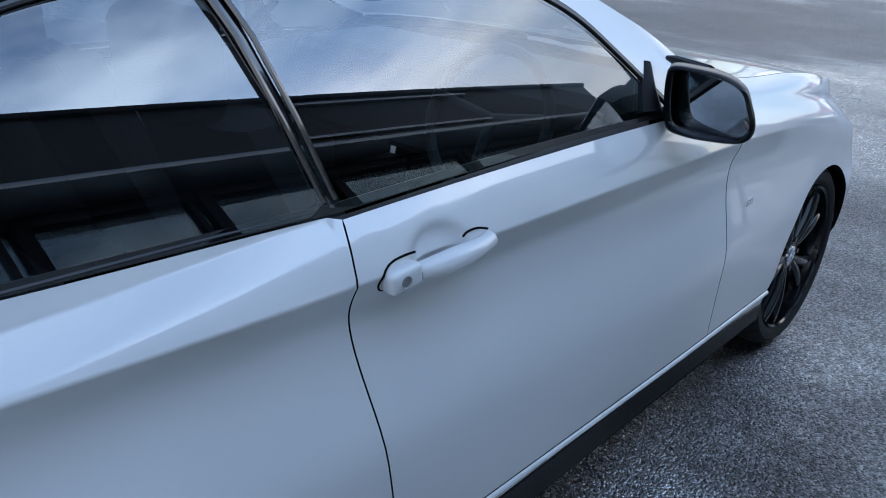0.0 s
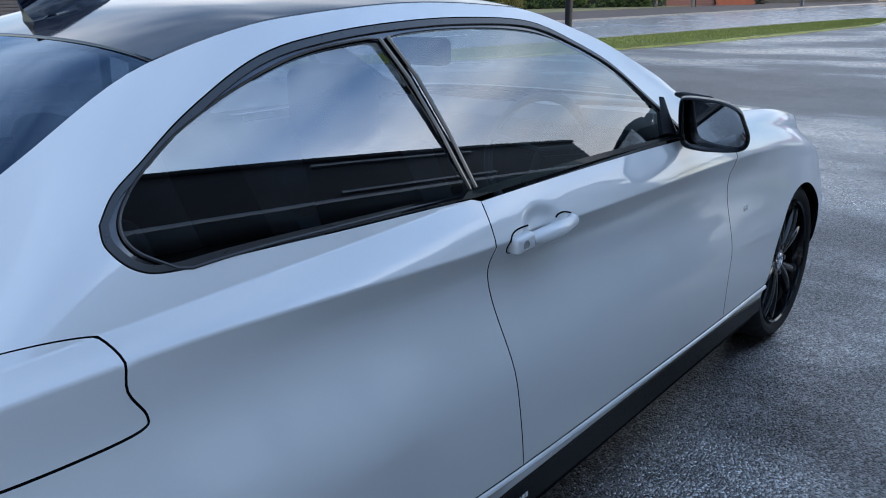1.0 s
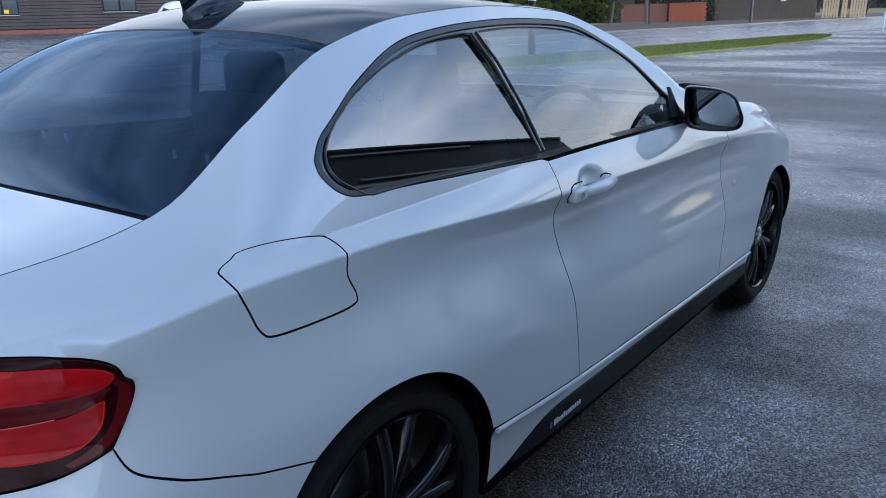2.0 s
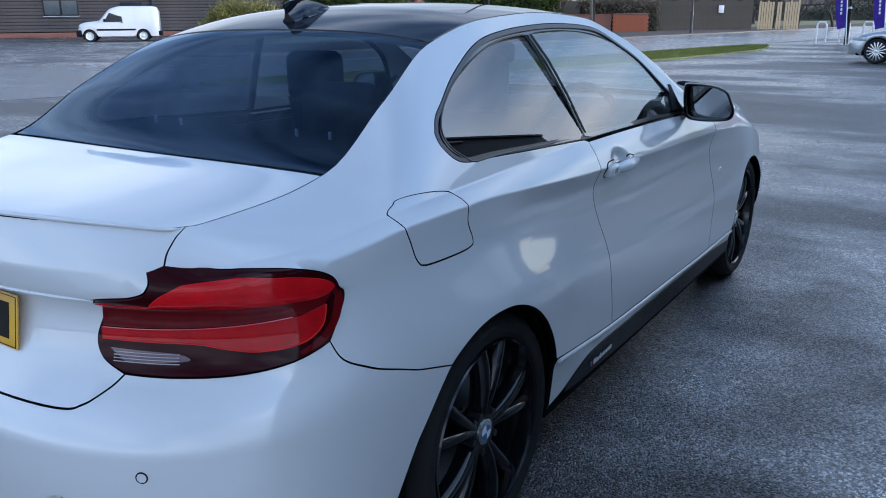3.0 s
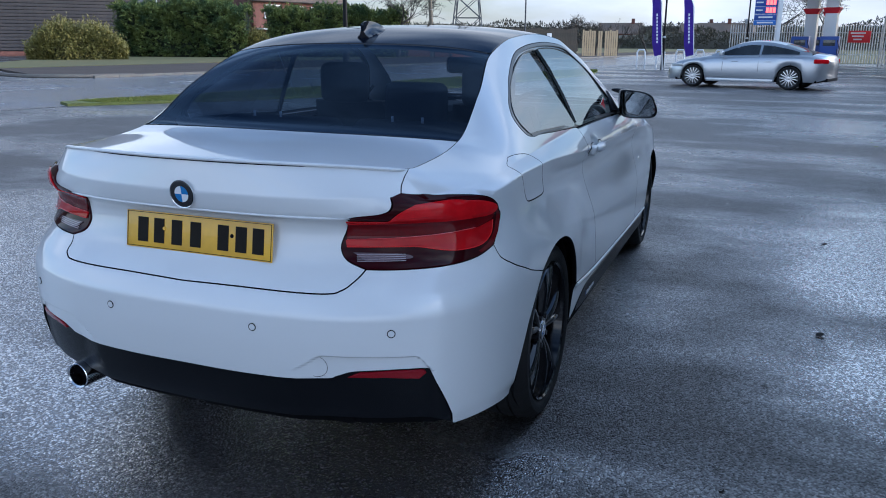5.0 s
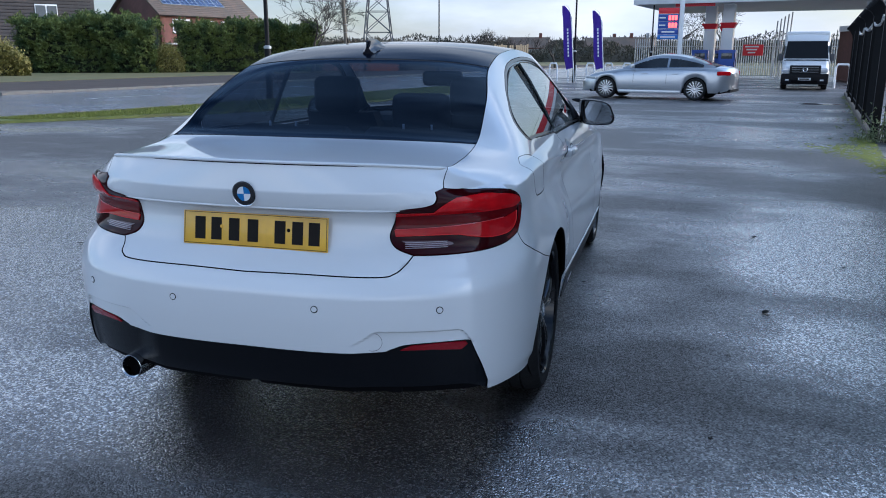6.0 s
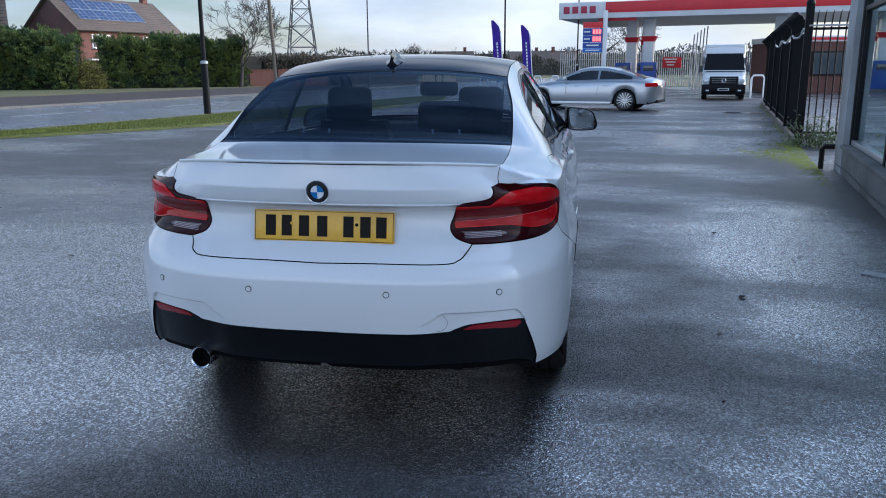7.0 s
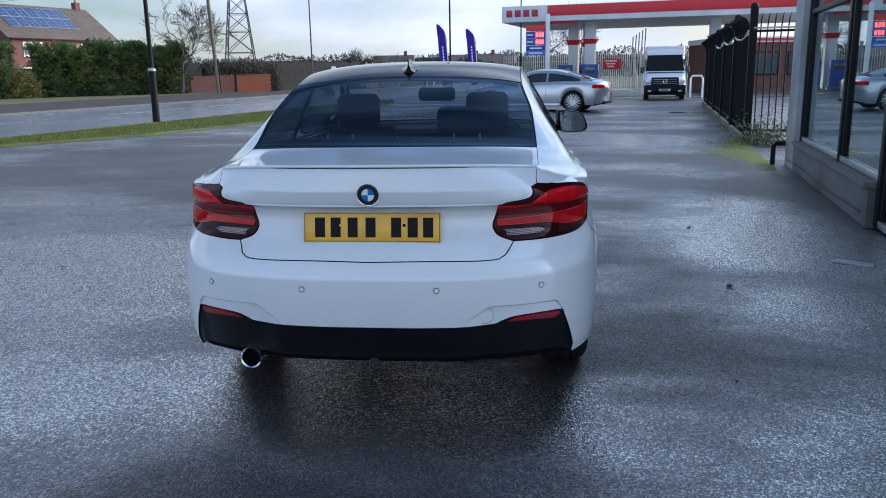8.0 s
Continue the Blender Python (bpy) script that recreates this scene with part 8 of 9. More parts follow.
def build_flag(at, height):
    f = thing("feather_flag", "purple feather banner on a curved pole", "flag", at, group="purple feather flags")
    x, y, z = at
    pole = [(x, y, 0), (x - 0.02, y, 1.2), (x - 0.03, y, 2.4), (x - 0.06, y, height - 0.5), (x - 0.16, y, height - 0.12), (x - 0.34, y, height)]
    pole = [(px + 0.75 - 0.07 * pz, py, pz) for px, py, pz in pole]
    part("pole", tube(bmesh.new(), pole, [0.025, 0.022, 0.02, 0.016, 0.012, 0.008], 8), M_WHITEP, f)
    bm = bmesh.new()
    rows = []
    for u in np.linspace(0, 1, 22):
        zz = 0.75 + (height - 0.8) * u
        edge = x + 0.74 - 0.07 * zz - 0.36 * max(0, u - 0.78) / 0.22 * max(0, u - 0.78) / 0.22
        wid = 0.46 * (1 - max(0, (u - 0.80) / 0.2) ** 2 * 0.75) * (0.80 + 0.2 * min(1, u * 5))
        rows.append([bm.verts.new((edge - wid * k, y + 0.05 * math.sin(6 * u + 3 * k) * k, zz - 0.10 * k * (1 - u))) for k in np.linspace(0, 1, 6)])
    for a, b in zip(rows, rows[1:]):
        for i in range(5):
            bm.faces.new((a[i], a[i + 1], b[i + 1], b[i]))
    made = bmesh.ops.solidify(bm, geom=list(bm.faces), thickness=0.006)
    cl = part("cloth", bm, M_PURPLE, f)
    bm = bmesh.new()
    for k in range(9):
        box(bm, (0.07, 0.01, 0.11), (x + 0.41 - 0.011 * k, y - 0.03, 1.35 + 0.16 * k))
    part("lettering_bar", bm, M_DECAL, cl, "white lettering blanked to bars", smooth=False)


build_flag((-4.05, 38.6, 0), 3.85)
build_flag((-2.55, 38.7, 0), 3.6)


# ---- other vehicles ----
def loft(bm, rows):
    vs = [[bm.verts.new(q) for q in row] for row in rows]
    for a, b in zip(vs, vs[1:]):
        for i in range(len(a) - 1):
            bm.faces.new((a[i], a[i + 1], b[i + 1], b[i]))
    return vs


def road_wheel(parent, m, x, y, r, width, side, mat, spokes, face_r):
    w = new("wheel")
    w.parent = parent
    w.matrix_world = m @ Matrix.Translation((x, y, r))
    bm = lathe(bmesh.new(), [(q, h * side) for q, h in ((face_r, -width), (r * 0.95, -width), (r, -width * 0.85), (r, -width * 0.15), (r * 0.95, 0), (face_r + 0.01, 0), (face_r, -0.02))], 40, "x", closed=True)
    o = part("tyre", bm, M_RUBBER, w)
    o.matrix_world = w.matrix_world
    bm = lathe(bmesh.new(), [(q, h * side) for q, h in ((0.0001, -0.09), (face_r * 0.9, -0.09), (face_r * 0.97, -0.03), (face_r + 0.004, -0.006), (face_r + 0.004, -0.02))], 40, "x")
    o = part("rim", bm, M_VANG if spokes else mat, w)
    o.matrix_world = w.matrix_world
    for k in range(spokes):
        a = k * math.tau / spokes
        bm = bmesh.new()
        box(bm, (0.022, face_r * 0.95, 0.032), (-0.035 * side, face_r * 0.5, 0), 0.005)
        o = part("spoke", bm, mat, w)
        o.matrix_world = w.matrix_world @ Matrix.Rotation(a, 4, "X")
    o = part("hub_cap", lathe(bmesh.new(), [(0.0001, -0.012 * side), (0.05, -0.016 * side), (0.065, -0.04 * side)], 20, "x"), mat, w)
    o.matrix_world = w.matrix_world
    return w


def build_saloon():
    """Long low four-door saloon; car frame: x right, y ahead from the rear axle."""
    rear, front = Vector((2.15, 23.0, 0)), Vector((-0.68, 23.8, 0))
    d = (front - rear).normalized()
    side = Vector((-d.y, d.x, 0))          # the car's left
    # the near side is the car's left; the wheels seen are 0.80 m from the centre line
    origin = rear - side * 0.80
    m = Matrix.Translation(origin) @ pose(0, 0, 0, 0, 0, math.degrees(math.atan2(d.y, d.x)) - 90)
    c = thing("saloon_car", "silver four-door saloon with multi-spoke alloy wheels", "car", tuple(origin))
    half = curve((-1.06, 0.30), (-1.03, 0.50), (-0.97, 0.66), (-0.85, 0.79), (-0.65, 0.875), (-0.3, 0.915), (0.4, 0.92), (1.5, 0.92), (2.6, 0.92), (3.3, 0.87), (3.65, 0.74), (3.8, 0.55))
    belt = curve((-1.06, 0.78), (-0.98, 0.90), (-0.85, 0.955), (-0.3, 0.985), (0.6, 0.975), (1.6, 0.94), (2.1, 0.93), (2.7, 0.86), (3.3, 0.76), (3.7, 0.62), (3.8, 0.52))
    crown = curve((-1.06, 0.81), (-0.98, 0.955), (-0.85, 1.012), (-0.45, 1.07), (0.1, 1.265), (0.7, 1.40), (1.15, 1.415), (1.55, 1.36), (1.95, 1.18), (2.3, 1.01), (2.7, 0.93), (3.3, 0.83), (3.7, 0.68), (3.8, 0.54))
    ys = np.linspace(-1.06, 3.8, 67)
    AR = 0.375
    def low(y):
        z = 0.23 + 0.12 * max(0.0, min(1.0, (-0.7 - y) / 0.36))
        for cy in (0.0, 2.874):
            if abs(y - cy) < AR:
                z = max(z, 0.33 + math.sqrt(AR * AR - (y - cy) ** 2))
        return z
    bm = bmesh.new()
    for s in (1, -1):
        rows = []
        for y in ys:
            w, zb = float(half(y)), float(belt(y))
            zl = low(y)
            zs = [zl, zl + (zb - zl) * 0.12, zl + (zb - zl) * 0.45, zl + (zb - zl) * 0.70, zb - 0.06, zb]
            xs = [w * 0.955, w * 0.985, w, w * 0.985, w * 0.965, w * 0.90]
            row = [(s * x, y, z) for x, z in zip(xs, zs)]
            cab = float(crown(y)) - zb
            if -0.55 < y < 2.35:
                row += [(s * w * 0.86, y, zb + 0.01)]
            else:
                row += [(s * w * 0.70, y, zb + cab * 0.75), (s * w * 0.35, y, zb + cab * 0.95), (0, y, zb + cab)]
            rows.append(row)
        for a, b in zip(rows, rows[1:]):
            k = min(len(a), len(b))
            va, vb = [bm.verts.new(q) for q in a[:k]], [bm.verts.new(q) for q in b[:k]]
            for i in range(k - 1):
                bm.faces.new((va[i], va[i + 1], vb[i + 1], vb[i]))
        for row in (rows[0], rows[-1]):
            vs = [bm.verts.new(q) for q in row] + [bm.verts.new((0, row[0][1], row[0][2]))]
            bm.faces.new(vs)
    bmesh.ops.remove_doubles(bm, verts=bm.verts, dist=0.001)
    o = part("body", bm, M_SILVER, c, sharp=40)
    o.matrix_world = m
    # cabin: side glass, pillars, roof, screens
    cab_y = np.linspace(-0.55, 2.35, 30)
    def rail(y, s):
        w, zb, zc = float(half(y)), float(belt(y)), float(crown(y))
        u = max(0.0, min(1.0, (zc - zb) / 0.40))
        return (s * (w * 0.86 - 0.20 * u), y, zb + (zc - zb) * 0.88)
    bm = bmesh.new()
    rows = []
    for y in cab_y:
        a, b = rail(y, -1), rail(y, 1)
        zc = float(crown(y))
        rows.append([a, (a[0] * 0.6, y, zc - 0.012), (0, y, zc), (b[0] * 0.6, y, zc - 0.012), b])
    roof_rows = [r_ for r_, y in zip(rows, cab_y) if 0.25 <= y <= 1.55]
    loft(bm, roof_rows)
    o = part("roof", bm, M_SILVER, c)
    o.matrix_world = m
    for name, sel in (("rear_screen", lambda y: y <= 0.30), ("windscreen", lambda y: y >= 1.50)):
        bm = bmesh.new()
        loft(bm, [r_ for r_, y in zip(rows, cab_y) if sel(y)])
        o = part(name, bm, M_SMOKE, c)
        o.matrix_world = m
    for s in (1, -1):
        bm = bmesh.new()
        loft(bm, [[(s * float(half(y)) * 0.86, y, float(belt(y)) + 0.01), rail(y, s)] for y in cab_y])
        o = part("pillar_frame", bm, M_SILVER, c)
        o.matrix_world = m
        for y0, y1 in ((-0.20, 0.86), (0.93, 2.02)):
            bm = bmesh.new()
            yy = [y for y in np.linspace(y0, y1, 12)]
            loft(bm, [[(s * (float(half(y)) * 0.86 + 0.012 - 0.0), y, float(belt(y)) + 0.03), tuple(np.array(rail(y, s)) * (1, 1, 1) + (s * 0.014, 0, -0.035))] for y in yy])
            o = part("side_window", bm, M_SMOKE, c)
            o.matrix_world = m
        bm = tube(bmesh.new(), [(s * (float(half(y)) * 0.88 + 0.006), y, float(belt(y)) + 0.018) for y in np.linspace(-0.1, 2.1, 16)], 0.008, 5)
        o = part("window_trim", bm, M_CHROME, c)
        o.matrix_world = m
        for y in (0.90, 1.96, -0.02):
            bm = bmesh.new()
            w_ = float(half(y))
            zb = float(belt(y))
            tube(bm, [(s * w_ * 0.958, y, 0.34), (s * w_ * 1.003, y, 0.55), (s * w_ * 0.988, y, 0.75), (s * w_ * 0.93, y, zb - 0.02)], 0.005, 4)
            o = part("door_seam", bm, M_SHUT, c)
            o.matrix_world = m
        for y in (0.75, 1.72):
            bm = box(bmesh.new(), (0.03, 0.19, 0.03), (s * (float(half(y)) * 0.985 + 0.008), y - 0.12, 0.80), 0.01)
            o = part("door_handle", bm, M_SILVER, c)
            o.matrix_world = m
        bm = box(bmesh.new(), (0.20, 0.11, 0.13), (s * 0.97, 1.98, 1.02), 0.04, segments=3)
        o = part("door_mirror", bm, M_SILVER, c)
        o.matrix_world = m
        bm = box(bmesh.new(), (0.08, 0.42, 0.125), (0, 0, 0), 0.035, segments=3)
        o = part("tail_lamp", bm, M_LAMP_RED, c, "long red tail lamp")
        o.matrix_world = m @ Matrix.Translation((s * 0.768, -0.81, 0.825)) @ pose(0, 0, 0, 0, 0, s * -33)
        bm = box(bmesh.new(), (0.18, 0.44, 0.10), (0, 0, 0), 0.035, segments=3)
        o = part("head_lamp", bm, M_HEADL, c)
        o.matrix_world = m @ Matrix.Translation((s * 0.76, 3.38, 0.66)) @ pose(0, 0, 0, 0, 0, s * 24)
        bm = box(bmesh.new(), (0.05, 2.0, 0.10), (s * 0.885, 1.44, 0.24), 0.02)
        o = part("sill_trim", bm, M_SILVER, c)
        o.matrix_world = m
    bm = box(bmesh.new(), (1.3, 0.10, 0.10), (0, -0.96, 0.30), 0.02)
    o = part("rear_valance", bm, M_PLASTIC, c)
    o.matrix_world = m
    bm = box(bmesh.new(), (1.66, 4.2, 0.10), (0, 1.35, 0.26), 0.03)
    o = part("underbody", bm, M_SHUT, c)
    o.matrix_world = m
    for y in (0.0, 2.874):
        bm = box(bmesh.new(), (1.60, 0.74, 0.60), (0, y, 0.44), 0.05)
        o = part("wheel_well", bm, M_SHUT, c)
        o.matrix_world = m
        for s in (1, -1):
            road_wheel(c, m, s * 0.91, y, 0.335, 0.24, s, M_ALLOY, 15, 0.262)


build_saloon()


def build_big_van():
    """Tall white van facing the camera."""
    m = Matrix.Translation((6.7, 32.6, 0)) @ pose(0, 0, 0, 0, 0, 172) @ Matrix.Diagonal((0.90, 1, 0.87, 1))
    c = thing("panel_van", "tall white panel van with dark grey bumper and grille", "van", (6.7, 32.6, 0))
    prof = [(0.0, 0.36, 0.98, 0.90), (0.10, 0.34, 1.06, 0.97), (0.35, 0.33, 1.14, 0.99), (0.72, 0.33, 1.28, 1.0), (0.95, 0.33, 1.36, 1.0)]
    bm = bmesh.new()
    for s in (1, -1):
        rows = []
        for y, zl, zt, w in prof:
            rows.append([(s * w, -y, zl), (s * w * 1.0, -y, zl + 0.35), (s * w * 0.98, -y, zt - 0.10), (s * w * 0.86, -y, zt), (0, -y, zt + 0.02)])
        loft(bm, rows)
    v0 = [bm.verts.new(q) for q in ((-0.90, 0.0, 0.36), (0.90, 0.0, 0.36), (0.90, 0.0, 0.71), (0.88, 0.0, 0.88), (0.77, 0.0, 0.98), (-0.77, 0.0, 0.98), (-0.88, 0.0, 0.88), (-0.90, 0.0, 0.71))]
    bm.faces.new(v0)
    part("front_end", bm, M_VANW, c).matrix_world = m
    bm = bmesh.new()
    box(bm, (2.0, 5.6, 1.10), (0, -3.75, 0.88), 0.06, segments=3)
    box(bm, (1.96, 4.6, 1.55), (0, -4.25, 1.95), 0.14, segments=4)
    part("body", bm, M_VANW, c).matrix_world = m
    bm = bmesh.new()
    loft(bm, [[(x, -0.93, 1.34) for x in (-0.95, -0.5, 0, 0.5, 0.95)], [(x * 0.96, -1.32, 1.86) for x in (-0.93, -0.5, 0, 0.5, 0.93)], [(x * 0.92, -1.65, 2.26) for x in (-0.93, -0.5, 0, 0.5, 0.93)]])
    part("windscreen", bm, M_VANGLASS, c).matrix_world = m
    bm = bmesh.new()
    for s in (1, -1):
        loft(bm, [[(s * 0.93, -0.95, 1.36), (s * 1.0, -1.2, 1.40), (s * 1.0, -2.0, 1.40)], [(s * 0.86, -1.72, 2.20), (s * 0.95, -1.80, 2.20), (s * 0.97, -2.0, 2.2)]])
    loft(bm, [[(-0.86, -1.68, 2.17), (0, -1.66, 2.19), (0.86, -1.68, 2.17)], [(-0.88, -1.80, 2.42), (0, -1.78, 2.46), (0.88, -1.80, 2.42)], [(-0.90, -2.1, 2.66), (0, -2.1, 2.70), (0.90, -2.1, 2.66)], [(-0.90, -2.6, 2.70), (0, -2.6, 2.74), (0.90, -2.6, 2.70)]])
    part("cab_roof", bm, M_VANW, c).matrix_world = m
    for name, size, at, mat, bv in (("bumper", (1.98, 0.30, 0.50), (0, -0.05, 0.50), M_PLASTIC, 0.06), ("grille", (1.30, 0.06, 0.40), (0, 0.02, 0.93), M_FRAME, 0.05), ("number_plate", (0.52, 0.02, 0.11), (0, 0.115, 0.50), M_WHITEP, 0.004), ("lower_grille", (1.1, 0.05, 0.12), (0, 0.09, 0.38), M_SHUT, 0.01), ("wiper_panel", (1.7, 0.16, 0.05), (0, -0.90, 1.37), M_VANG, 0.02)):
        o = part(name, box(bmesh.new(), size, at, bv), mat, c)
        o.matrix_world = m
        if name == "grille":
            for k in range(3):
                part("grille_bar", box(bmesh.new(), (1.1, 0.03, 0.014), (0, 0.055, 0.82 + 0.10 * k), 0.004), M_STEEL, o).matrix_world = m
            part("emblem", lathe(bmesh.new(), [(0.075, 0.06), (0.09, 0.07), (0.105, 0.06), (0.09, 0.05)], 24, "y", (0, 0, 0.93), closed=True), M_CHROME, o).matrix_world = m
        if name == "number_plate":
            part("plate_bar", box(bmesh.new(), (0.42, 0.01, 0.06), (0, 0.127, 0.50)), M_PLATE_INK, o, smooth=False).matrix_world = m
    for s in (1, -1):
        part("head_lamp", box(bmesh.new(), (0.34, 0.16, 0.22), (s * 0.78, -0.05, 0.90), 0.06, segments=3), M_HEADL, c).matrix_world = m
        mir = part("door_mirror", box(bmesh.new(), (0.20, 0.14, 0.34), (s * 1.10, -1.25, 1.50), 0.05, segments=3), M_VANG, c)
        mir.matrix_world = m
        part("mirror_arm", box(bmesh.new(), (0.14, 0.05, 0.06), (s * 1.03, -1.25, 1.42), 0.015), M_VANG, mir).matrix_world = m
        part("side_window", box(bmesh.new(), (0.02, 0.85, 0.62), (s * 0.99, -1.75, 1.75), 0.0), M_SMOKE, c).matrix_world = m
        part("fog_lamp", box(bmesh.new(), (0.16, 0.04, 0.08), (s * 0.72, 0.09, 0.45), 0.02), M_HEADL, c).matrix_world = m
        for y in (-0.95, -4.6):
            road_wheel(c, m, s * 0.98, y, 0.345, 0.24, s, M_VANG, 0, 0.20)
    for y in (-0.95, -4.6):
        part("wheel_well", box(bmesh.new(), (1.7, 0.86, 0.5), (0, y, 0.52), 0.05), M_SHUT, c).matrix_world = m


build_big_van()


def build_small_van():
    """Small white van parked before the hall."""
    d = Vector((-0.65, -0.76, 0))
    centre = Vector((-44.6, 30.7, 0))
    m = Matrix.Translation(centre - d * 1.55) @ pose(0, 0, 0, 0, 0, math.degrees(math.atan2(d.y, d.x)) - 90) @ Matrix.Scale(1.18, 4)
    c = thing("small_van", "small white delivery van with black bumpers", "van", tuple(centre))
    crown = curve((-0.85, 1.55), (-0.75, 1.74), (-0.4, 1.80), (1.0, 1.81), (1.5, 1.72), (1.95, 1.32), (2.2, 1.08), (2.9, 0.98), (3.2, 0.86), (3.28, 0.62))
    half = curve((-0.85, 0.78), (-0.6, 0.85), (1.5, 0.86), (2.6, 0.85), (3.1, 0.78), (3.28, 0.60))
    ys = np.linspace(-0.85, 3.28, 46)
    bm = bmesh.new()
    for s in (1, -1):
        rows = []
        for y in ys:
            w, zt = float(half(y)), float(crown(y))
            zl = 0.28
            for cy in (0.0, 2.69):
                if abs(y - cy) < 0.36:
                    zl = max(zl, 0.30 + math.sqrt(0.36 ** 2 - (y - cy) ** 2))
            lean = 0.10 * max(0, zt - 1.0)
            rows.append([(s * w * 0.97, y, zl), (s * w, y, zl + 0.3 * (zt - zl)), (s * (w - lean * 0.3), y, zl + 0.6 * (zt - zl)), (s * (w - lean), y, zt - 0.10), (s * (w - lean - 0.12), y, zt), (0, y, zt + 0.03)])
        loft(bm, rows)
        for row in (rows[0], rows[-1]):
            bm.faces.new([bm.verts.new(q) for q in row] + [bm.verts.new((0, row[0][1], row[0][2]))])
    bmesh.ops.remove_doubles(bm, verts=bm.verts, dist=0.001)
    part("body", bm, M_VANW, c, sharp=40).matrix_world = m
    for s in (1, -1):
        bm = bmesh.new()
        v = [bm.verts.new((s * x, y, z)) for x, y, z in ((0.862, 0.98, 1.02), (0.868, 1.92, 1.02), (0.80, 1.62, 1.50), (0.79, 1.05, 1.55))]
        bm.faces.new(v)
        bmesh.ops.solidify(bm, geom=list(bm.faces), thickness=0.012)
        part("side_window", bm, M_SMOKE, c, smooth=False).matrix_world = m
        part("rub_strip", box(bmesh.new(), (0.03, 1.95, 0.09), (s * 0.868, 1.34, 0.62), 0.01), M_PLASTIC, c).matrix_world = m
        part("door_handle", box(bmesh.new(), (0.03, 0.12, 0.04), (s * 0.87, 1.02, 0.98), 0.01), M_PLASTIC, c).matrix_world = m
        part("door_mirror", box(bmesh.new(), (0.14, 0.10, 0.16), (s * 0.95, 1.88, 1.10), 0.03), M_PLASTIC, c).matrix_world = m
        part("head_lamp", box(bmesh.new(), (0.22, 0.20, 0.16), (s * 0.66, 3.10, 0.78), 0.05, segments=3), M_HEADL, c).matrix_world = m
        for y in (0.0, 2.69):
            road_wheel(c, m, s * 0.85, y, 0.30, 0.19, s, M_WHITEP, 0, 0.20)
    bm = bmesh.new()
    loft(bm, [[(x, 2.16, 1.13) for x in (-0.68, 0, 0.68)], [(x * 0.95, 1.92, 1.37) for x in (-0.68, 0, 0.68)], [(x * 0.88, 1.56, 1.70) for x in (-0.68, 0, 0.68)]])
    bmesh.ops.translate(bm, verts=bm.verts, vec=(0, 0.012, 0.022))
    part("windscreen", bm, M_SMOKE, c).matrix_world = m
    part("front_bumper", box(bmesh.new(), (1.62, 0.30, 0.34), (0, 3.20, 0.44), 0.08, segments=3), M_PLASTIC, c).matrix_world = m
    part("rear_bumper", box(bmesh.new(), (1.62, 0.16, 0.24), (0, -0.86, 0.42), 0.05, segments=3), M_PLASTIC, c).matrix_world = m
    part("number_plate", box(bmesh.new(), (0.5, 0.02, 0.11), (0, 3.36, 0.46), 0.004), M_WHITEP, c).matrix_world = m
    for y in (0.0, 2.69):
        part("wheel_well", box(bmesh.new(), (1.5, 0.70, 0.56), (0, y, 0.42), 0.04), M_SHUT, c).matrix_world = m


build_small_van()

# ---- small things on the forecourt ----
def small(name, bm, mat, at, turn, label, category):
    ob = part(name, bm, mat)
    ob.matrix_world = Matrix.Translation(at) @ pose(0, 0, 0, 0, 0, turn)
    return tagged(ob, label, category)


small("metal_plate", box(bmesh.new(), (0.26, 0.10, 0.012), (0, 0, 0.006), 0.003), M_GALV, (2.86, 1.90, 0.0), -35, "bent pale metal strip lying on the asphalt", "debris")
rg = random.Random(3)


def leaf_scrap(seed, size):
    r_ = random.Random(seed)
    bm = bmesh.new()
    c = bm.verts.new((0, 0, 0.010))
    ring = [bm.verts.new((size * r_.uniform(0.5, 1.0) * math.cos(a), size * 0.55 * r_.uniform(0.5, 1.0) * math.sin(a), r_.uniform(0.001, 0.014))) for a in np.linspace(0, math.tau, 9)[:-1]]
    for a, b in zip(ring, ring[1:] + ring[:1]):
        bm.faces.new((c, a, b))
    bmesh.ops.solidify(bm, geom=list(bm.faces), thickness=0.002)
    return bm


M_SCRAP = shader("rotten_leaf", (0.020, 0.016, 0.013), 0.7, noise_scale=40, vary=0.4)
M_PALE = shader("pale_scrap", (0.42, 0.40, 0.37), 0.6, noise_scale=30, vary=0.3)
for i, (x, y, s_, pale) in enumerate(((1.855, 1.245, 0.045, 0), (1.978, 3.166, 0.035, 0), (1.62, 0.55, 0.022, 1), (2.95, 0.35, 0.02, 1), (1.50, -0.35, 0.018, 0), (2.45, 2.35, 0.02, 1), (-2.8, 1.6, 0.035, 0), (-4.2, 4.5, 0.03, 0), (3.4, 8.3, 0.03, 1), (1.3, 4.4, 0.02, 1), (-3.3, 0.2, 0.03, 0), (2.4, -0.7, 0.025, 1))):
    small("leaf_scrap", leaf_scrap(i, s_), M_PALE if pale else M_SCRAP, (x, y, 0.001), rg.uniform(0, 360), "pale scrap lying on the wet asphalt" if pale else "dark rotten leaf on the wet asphalt", "debris")
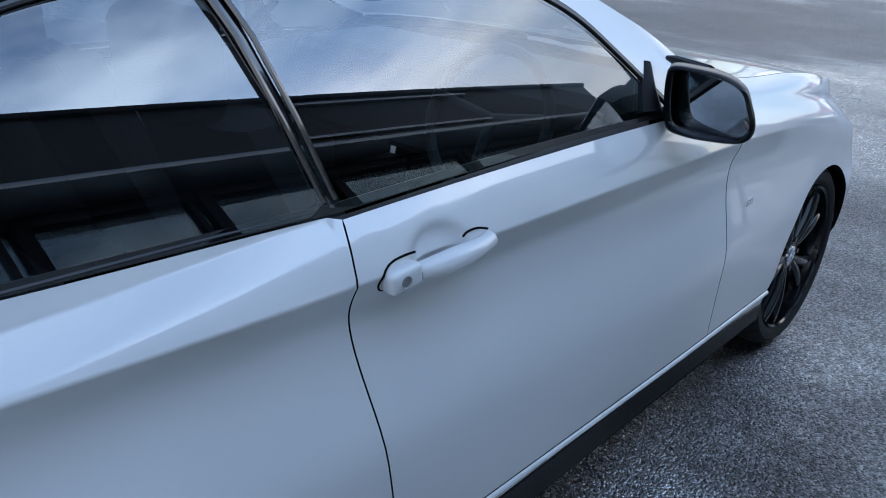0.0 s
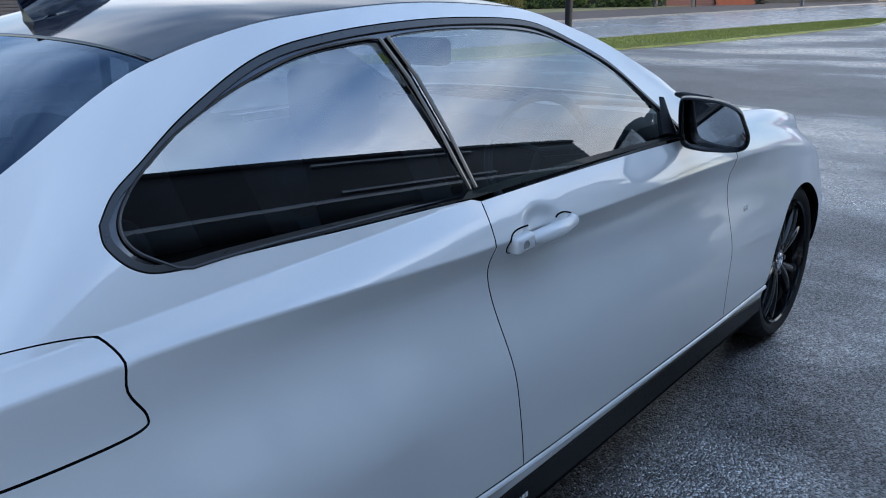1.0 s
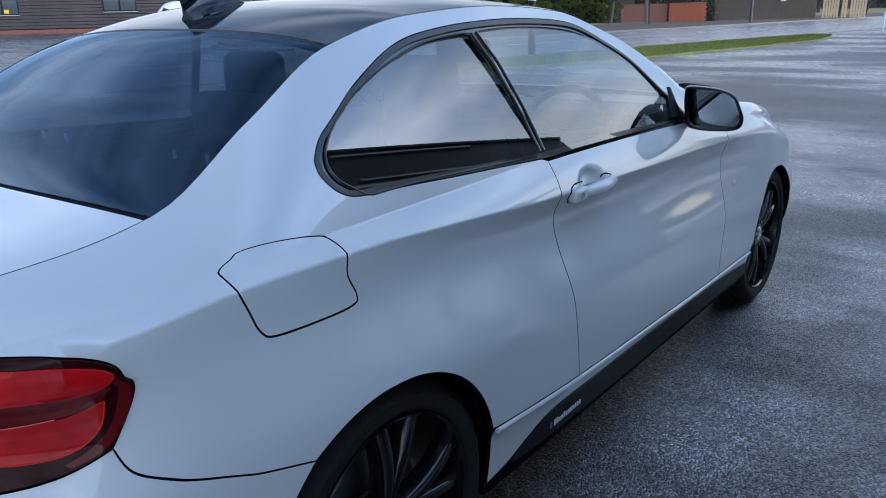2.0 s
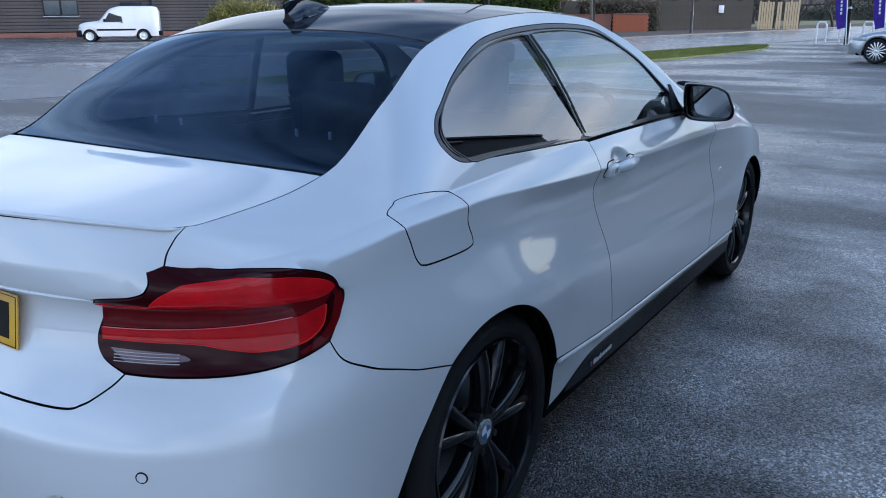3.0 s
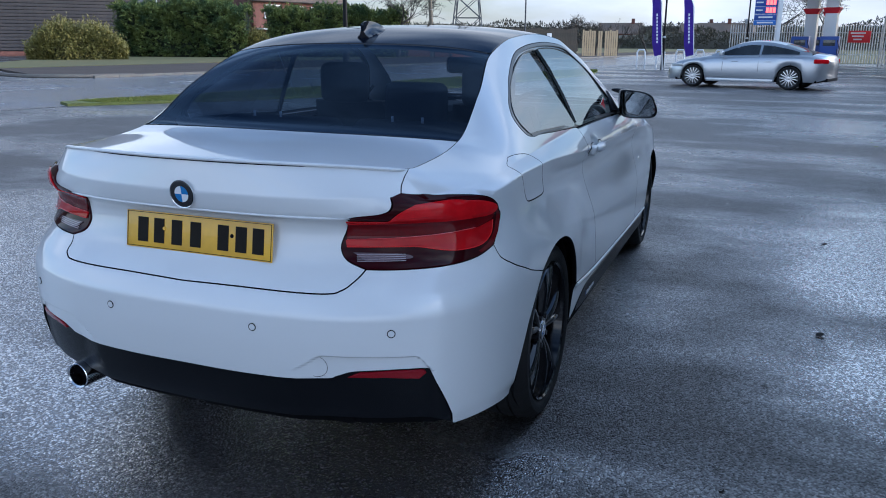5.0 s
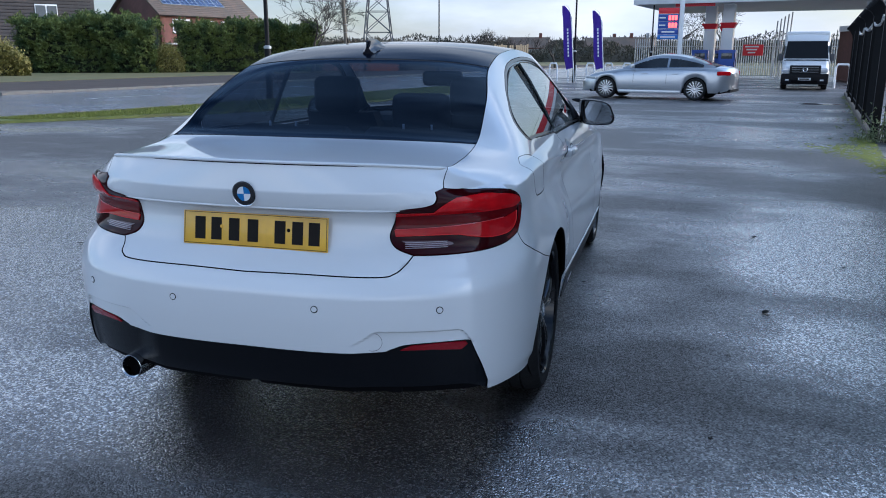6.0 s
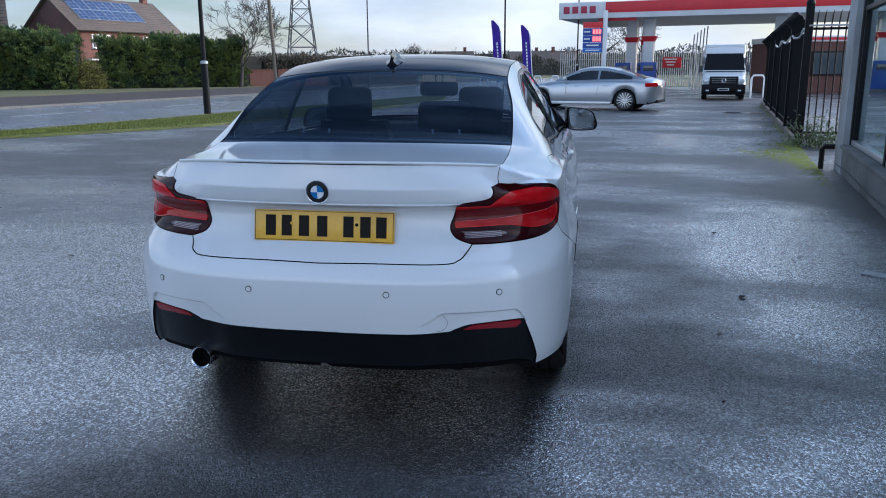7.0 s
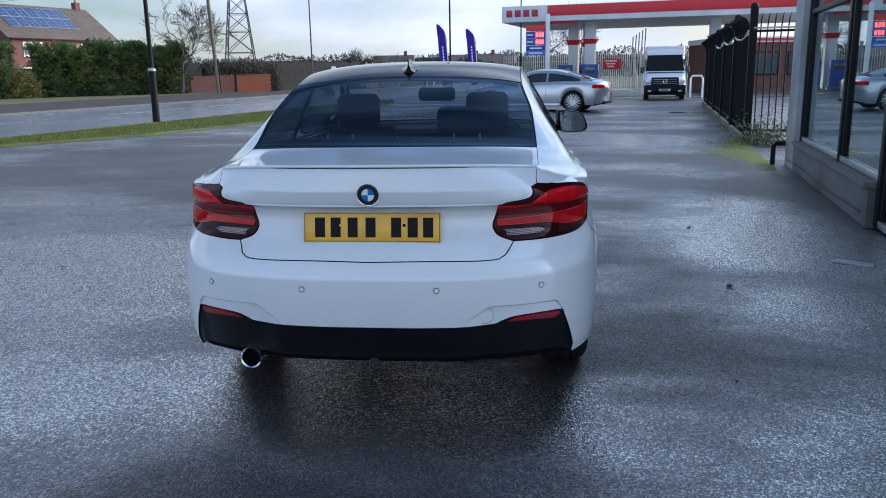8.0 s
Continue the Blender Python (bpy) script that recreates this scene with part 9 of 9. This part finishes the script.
# drain with a little standing water
dr = thing("drain_cover", "iron drain cover with a puddle beside it", "drain", (5.45, 21.9, 0))
part("grate", box(bmesh.new(), (0.55, 0.45, 0.015), (5.30, 21.9, 0.0075), 0.004), M_IRON, dr)
for k in range(5):
    part("slot", box(bmesh.new(), (0.40, 0.04, 0.004), (5.30, 21.74 + 0.08 * k, 0.0165)), M_SHUT, dr, smooth=False)
bm = bmesh.new()
ring = [bm.verts.new((5.85 + (0.42 + 0.08 * math.sin(3 * a)) * math.cos(a), 21.85 + (0.26 + 0.05 * math.sin(2 * a + 1)) * math.sin(a), 0.004)) for a in np.linspace(0, math.tau, 25)[:-1]]
bm.faces.new(ring)
tagged(part("puddle", bm, M_PUDDLE, smooth=False), "shallow puddle of rain water by the drain", "puddle", kind="structure")


# moss creeping from the fence foot, and a weed at the corner
def moss_patch():
    v, f = [], []
    r_ = random.Random(17)
    for _ in range(3600):
        q = 10.3 + r_.gauss(0, 1) * 1.2 if r_.random() < 0.6 else r_.uniform(10.6, 28)
        spread = 0.34 * math.exp(-((q - 10.6) / 1.5) ** 2) + 0.08
        p_ = 2.66 - abs(r_.gauss(0, spread))
        if noise.noise(Vector((p_ * 2.2, q * 1.1, 3.0))) < r_.uniform(-0.35, 0.30):
            continue
        x, y, _ = on_street(p_, q)
        s_ = r_.uniform(0.012, 0.036)
        k = len(v)
        n_ = 6
        v.append((x, y, 0.004 + s_ * 0.16))
        for j in range(n_):
            a = j * math.tau / n_ + r_.random()
            rr = s_ * r_.uniform(0.6, 1.2)
            v.append((x + rr * math.cos(a), y + rr * math.sin(a), 0.001))
        f += [(k, k + 1 + j, k + 1 + (j + 1) % n_) for j in range(n_)]
    tagged(solid("moss", v, f, M_MOSS, smooth=True), "bright green moss creeping over the asphalt by the fence", "moss", kind="stuff")


moss_patch()
weed = thing("weed_clump", "straggly grey-green weed at the foot of the fence", "plant", on_street(2.85, 11.55))
r_ = random.Random(8)
v, f = leaf_cloud(900, lambda rr: (Vector(on_street(2.75 + rr.gauss(0.15, 0.28), 11.6 + rr.gauss(0, 0.22), abs(rr.gauss(0, 0.20)))), Vector((rr.gauss(0, 0.5), rr.gauss(0, 0.5), 1))), 0.075, r_)
solid("leaves", v, f, shader("weed_leaf", (0.13, 0.16, 0.075), 0.7, noise_scale=8, vary=0.4), weed)
bm = bmesh.new()
for k in range(14):
    a = r_.uniform(0, math.tau)
    base = Vector(on_street(2.85 + r_.uniform(-0.2, 0.2), 11.58 + r_.uniform(-0.12, 0.12), 0))
    tube(bm, [base, base + Vector((0.08 * math.cos(a), 0.08 * math.sin(a), 0.22)), base + Vector((0.20 * math.cos(a), 0.20 * math.sin(a), 0.36))], [0.006, 0.005, 0.002], 5)
part("stems", bm, M_BARK, weed)


# ---- small houses far off on the rise ----
def far_house(at, w, turn, wall, label):
    x, y, z = at
    m = Matrix.Translation((x, y, z)) @ pose(0, 0, 0, 0, 0, turn)
    h = thing("far_house", label, "house", at)
    put("wall", (w, 6.0, 4.4), (0, 0, 2.2), m, wall, h)
    bm = bmesh.new()
    a = [bm.verts.new(q) for q in ((-w / 2 - 0.3, -3.4, 4.3), (w / 2 + 0.3, -3.4, 4.3), (w / 2 + 0.3, 0, 6.7), (-w / 2 - 0.3, 0, 6.7), (-w / 2 - 0.3, 3.4, 4.3), (w / 2 + 0.3, 3.4, 4.3))]
    for k in ((0, 1, 2, 3), (3, 2, 5, 4), (0, 3, 4), (1, 5, 2), (0, 4, 5, 1)):
        bm.faces.new([a[i] for i in k])
    part("roof", bm, M_TILE, h, smooth=False).matrix_world = m
    put("chimney", (0.7, 0.7, 1.4), (w * 0.3, 0, 6.9), m, wall, h)
    for dx in (-0.25, 0.25):
        f = put("window", (1.3, 0.08, 1.1), (dx * w, -3.02, 2.9), m, M_UPVC, h)
        put("pane", (1.1, 0.04, 0.9), (dx * w, -3.06, 2.9), m, M_WINDOW, f)


FAR_HOUSES = ((-9.4, 187.7, 8.0, 10, M_BRICK), (-5.5, 190.0, 7.0, -8, M_GREYP),
              (-13.5, 192.0, 8.0, 14, M_BRICKD), (-30.0, 184.0, 9.0, 5, M_BRICK))
for x, y, w, turn, wall in FAR_HOUSES:
    far_house((x, y, -1.2), w, turn, wall, "small brown-roofed house far off on the rise")
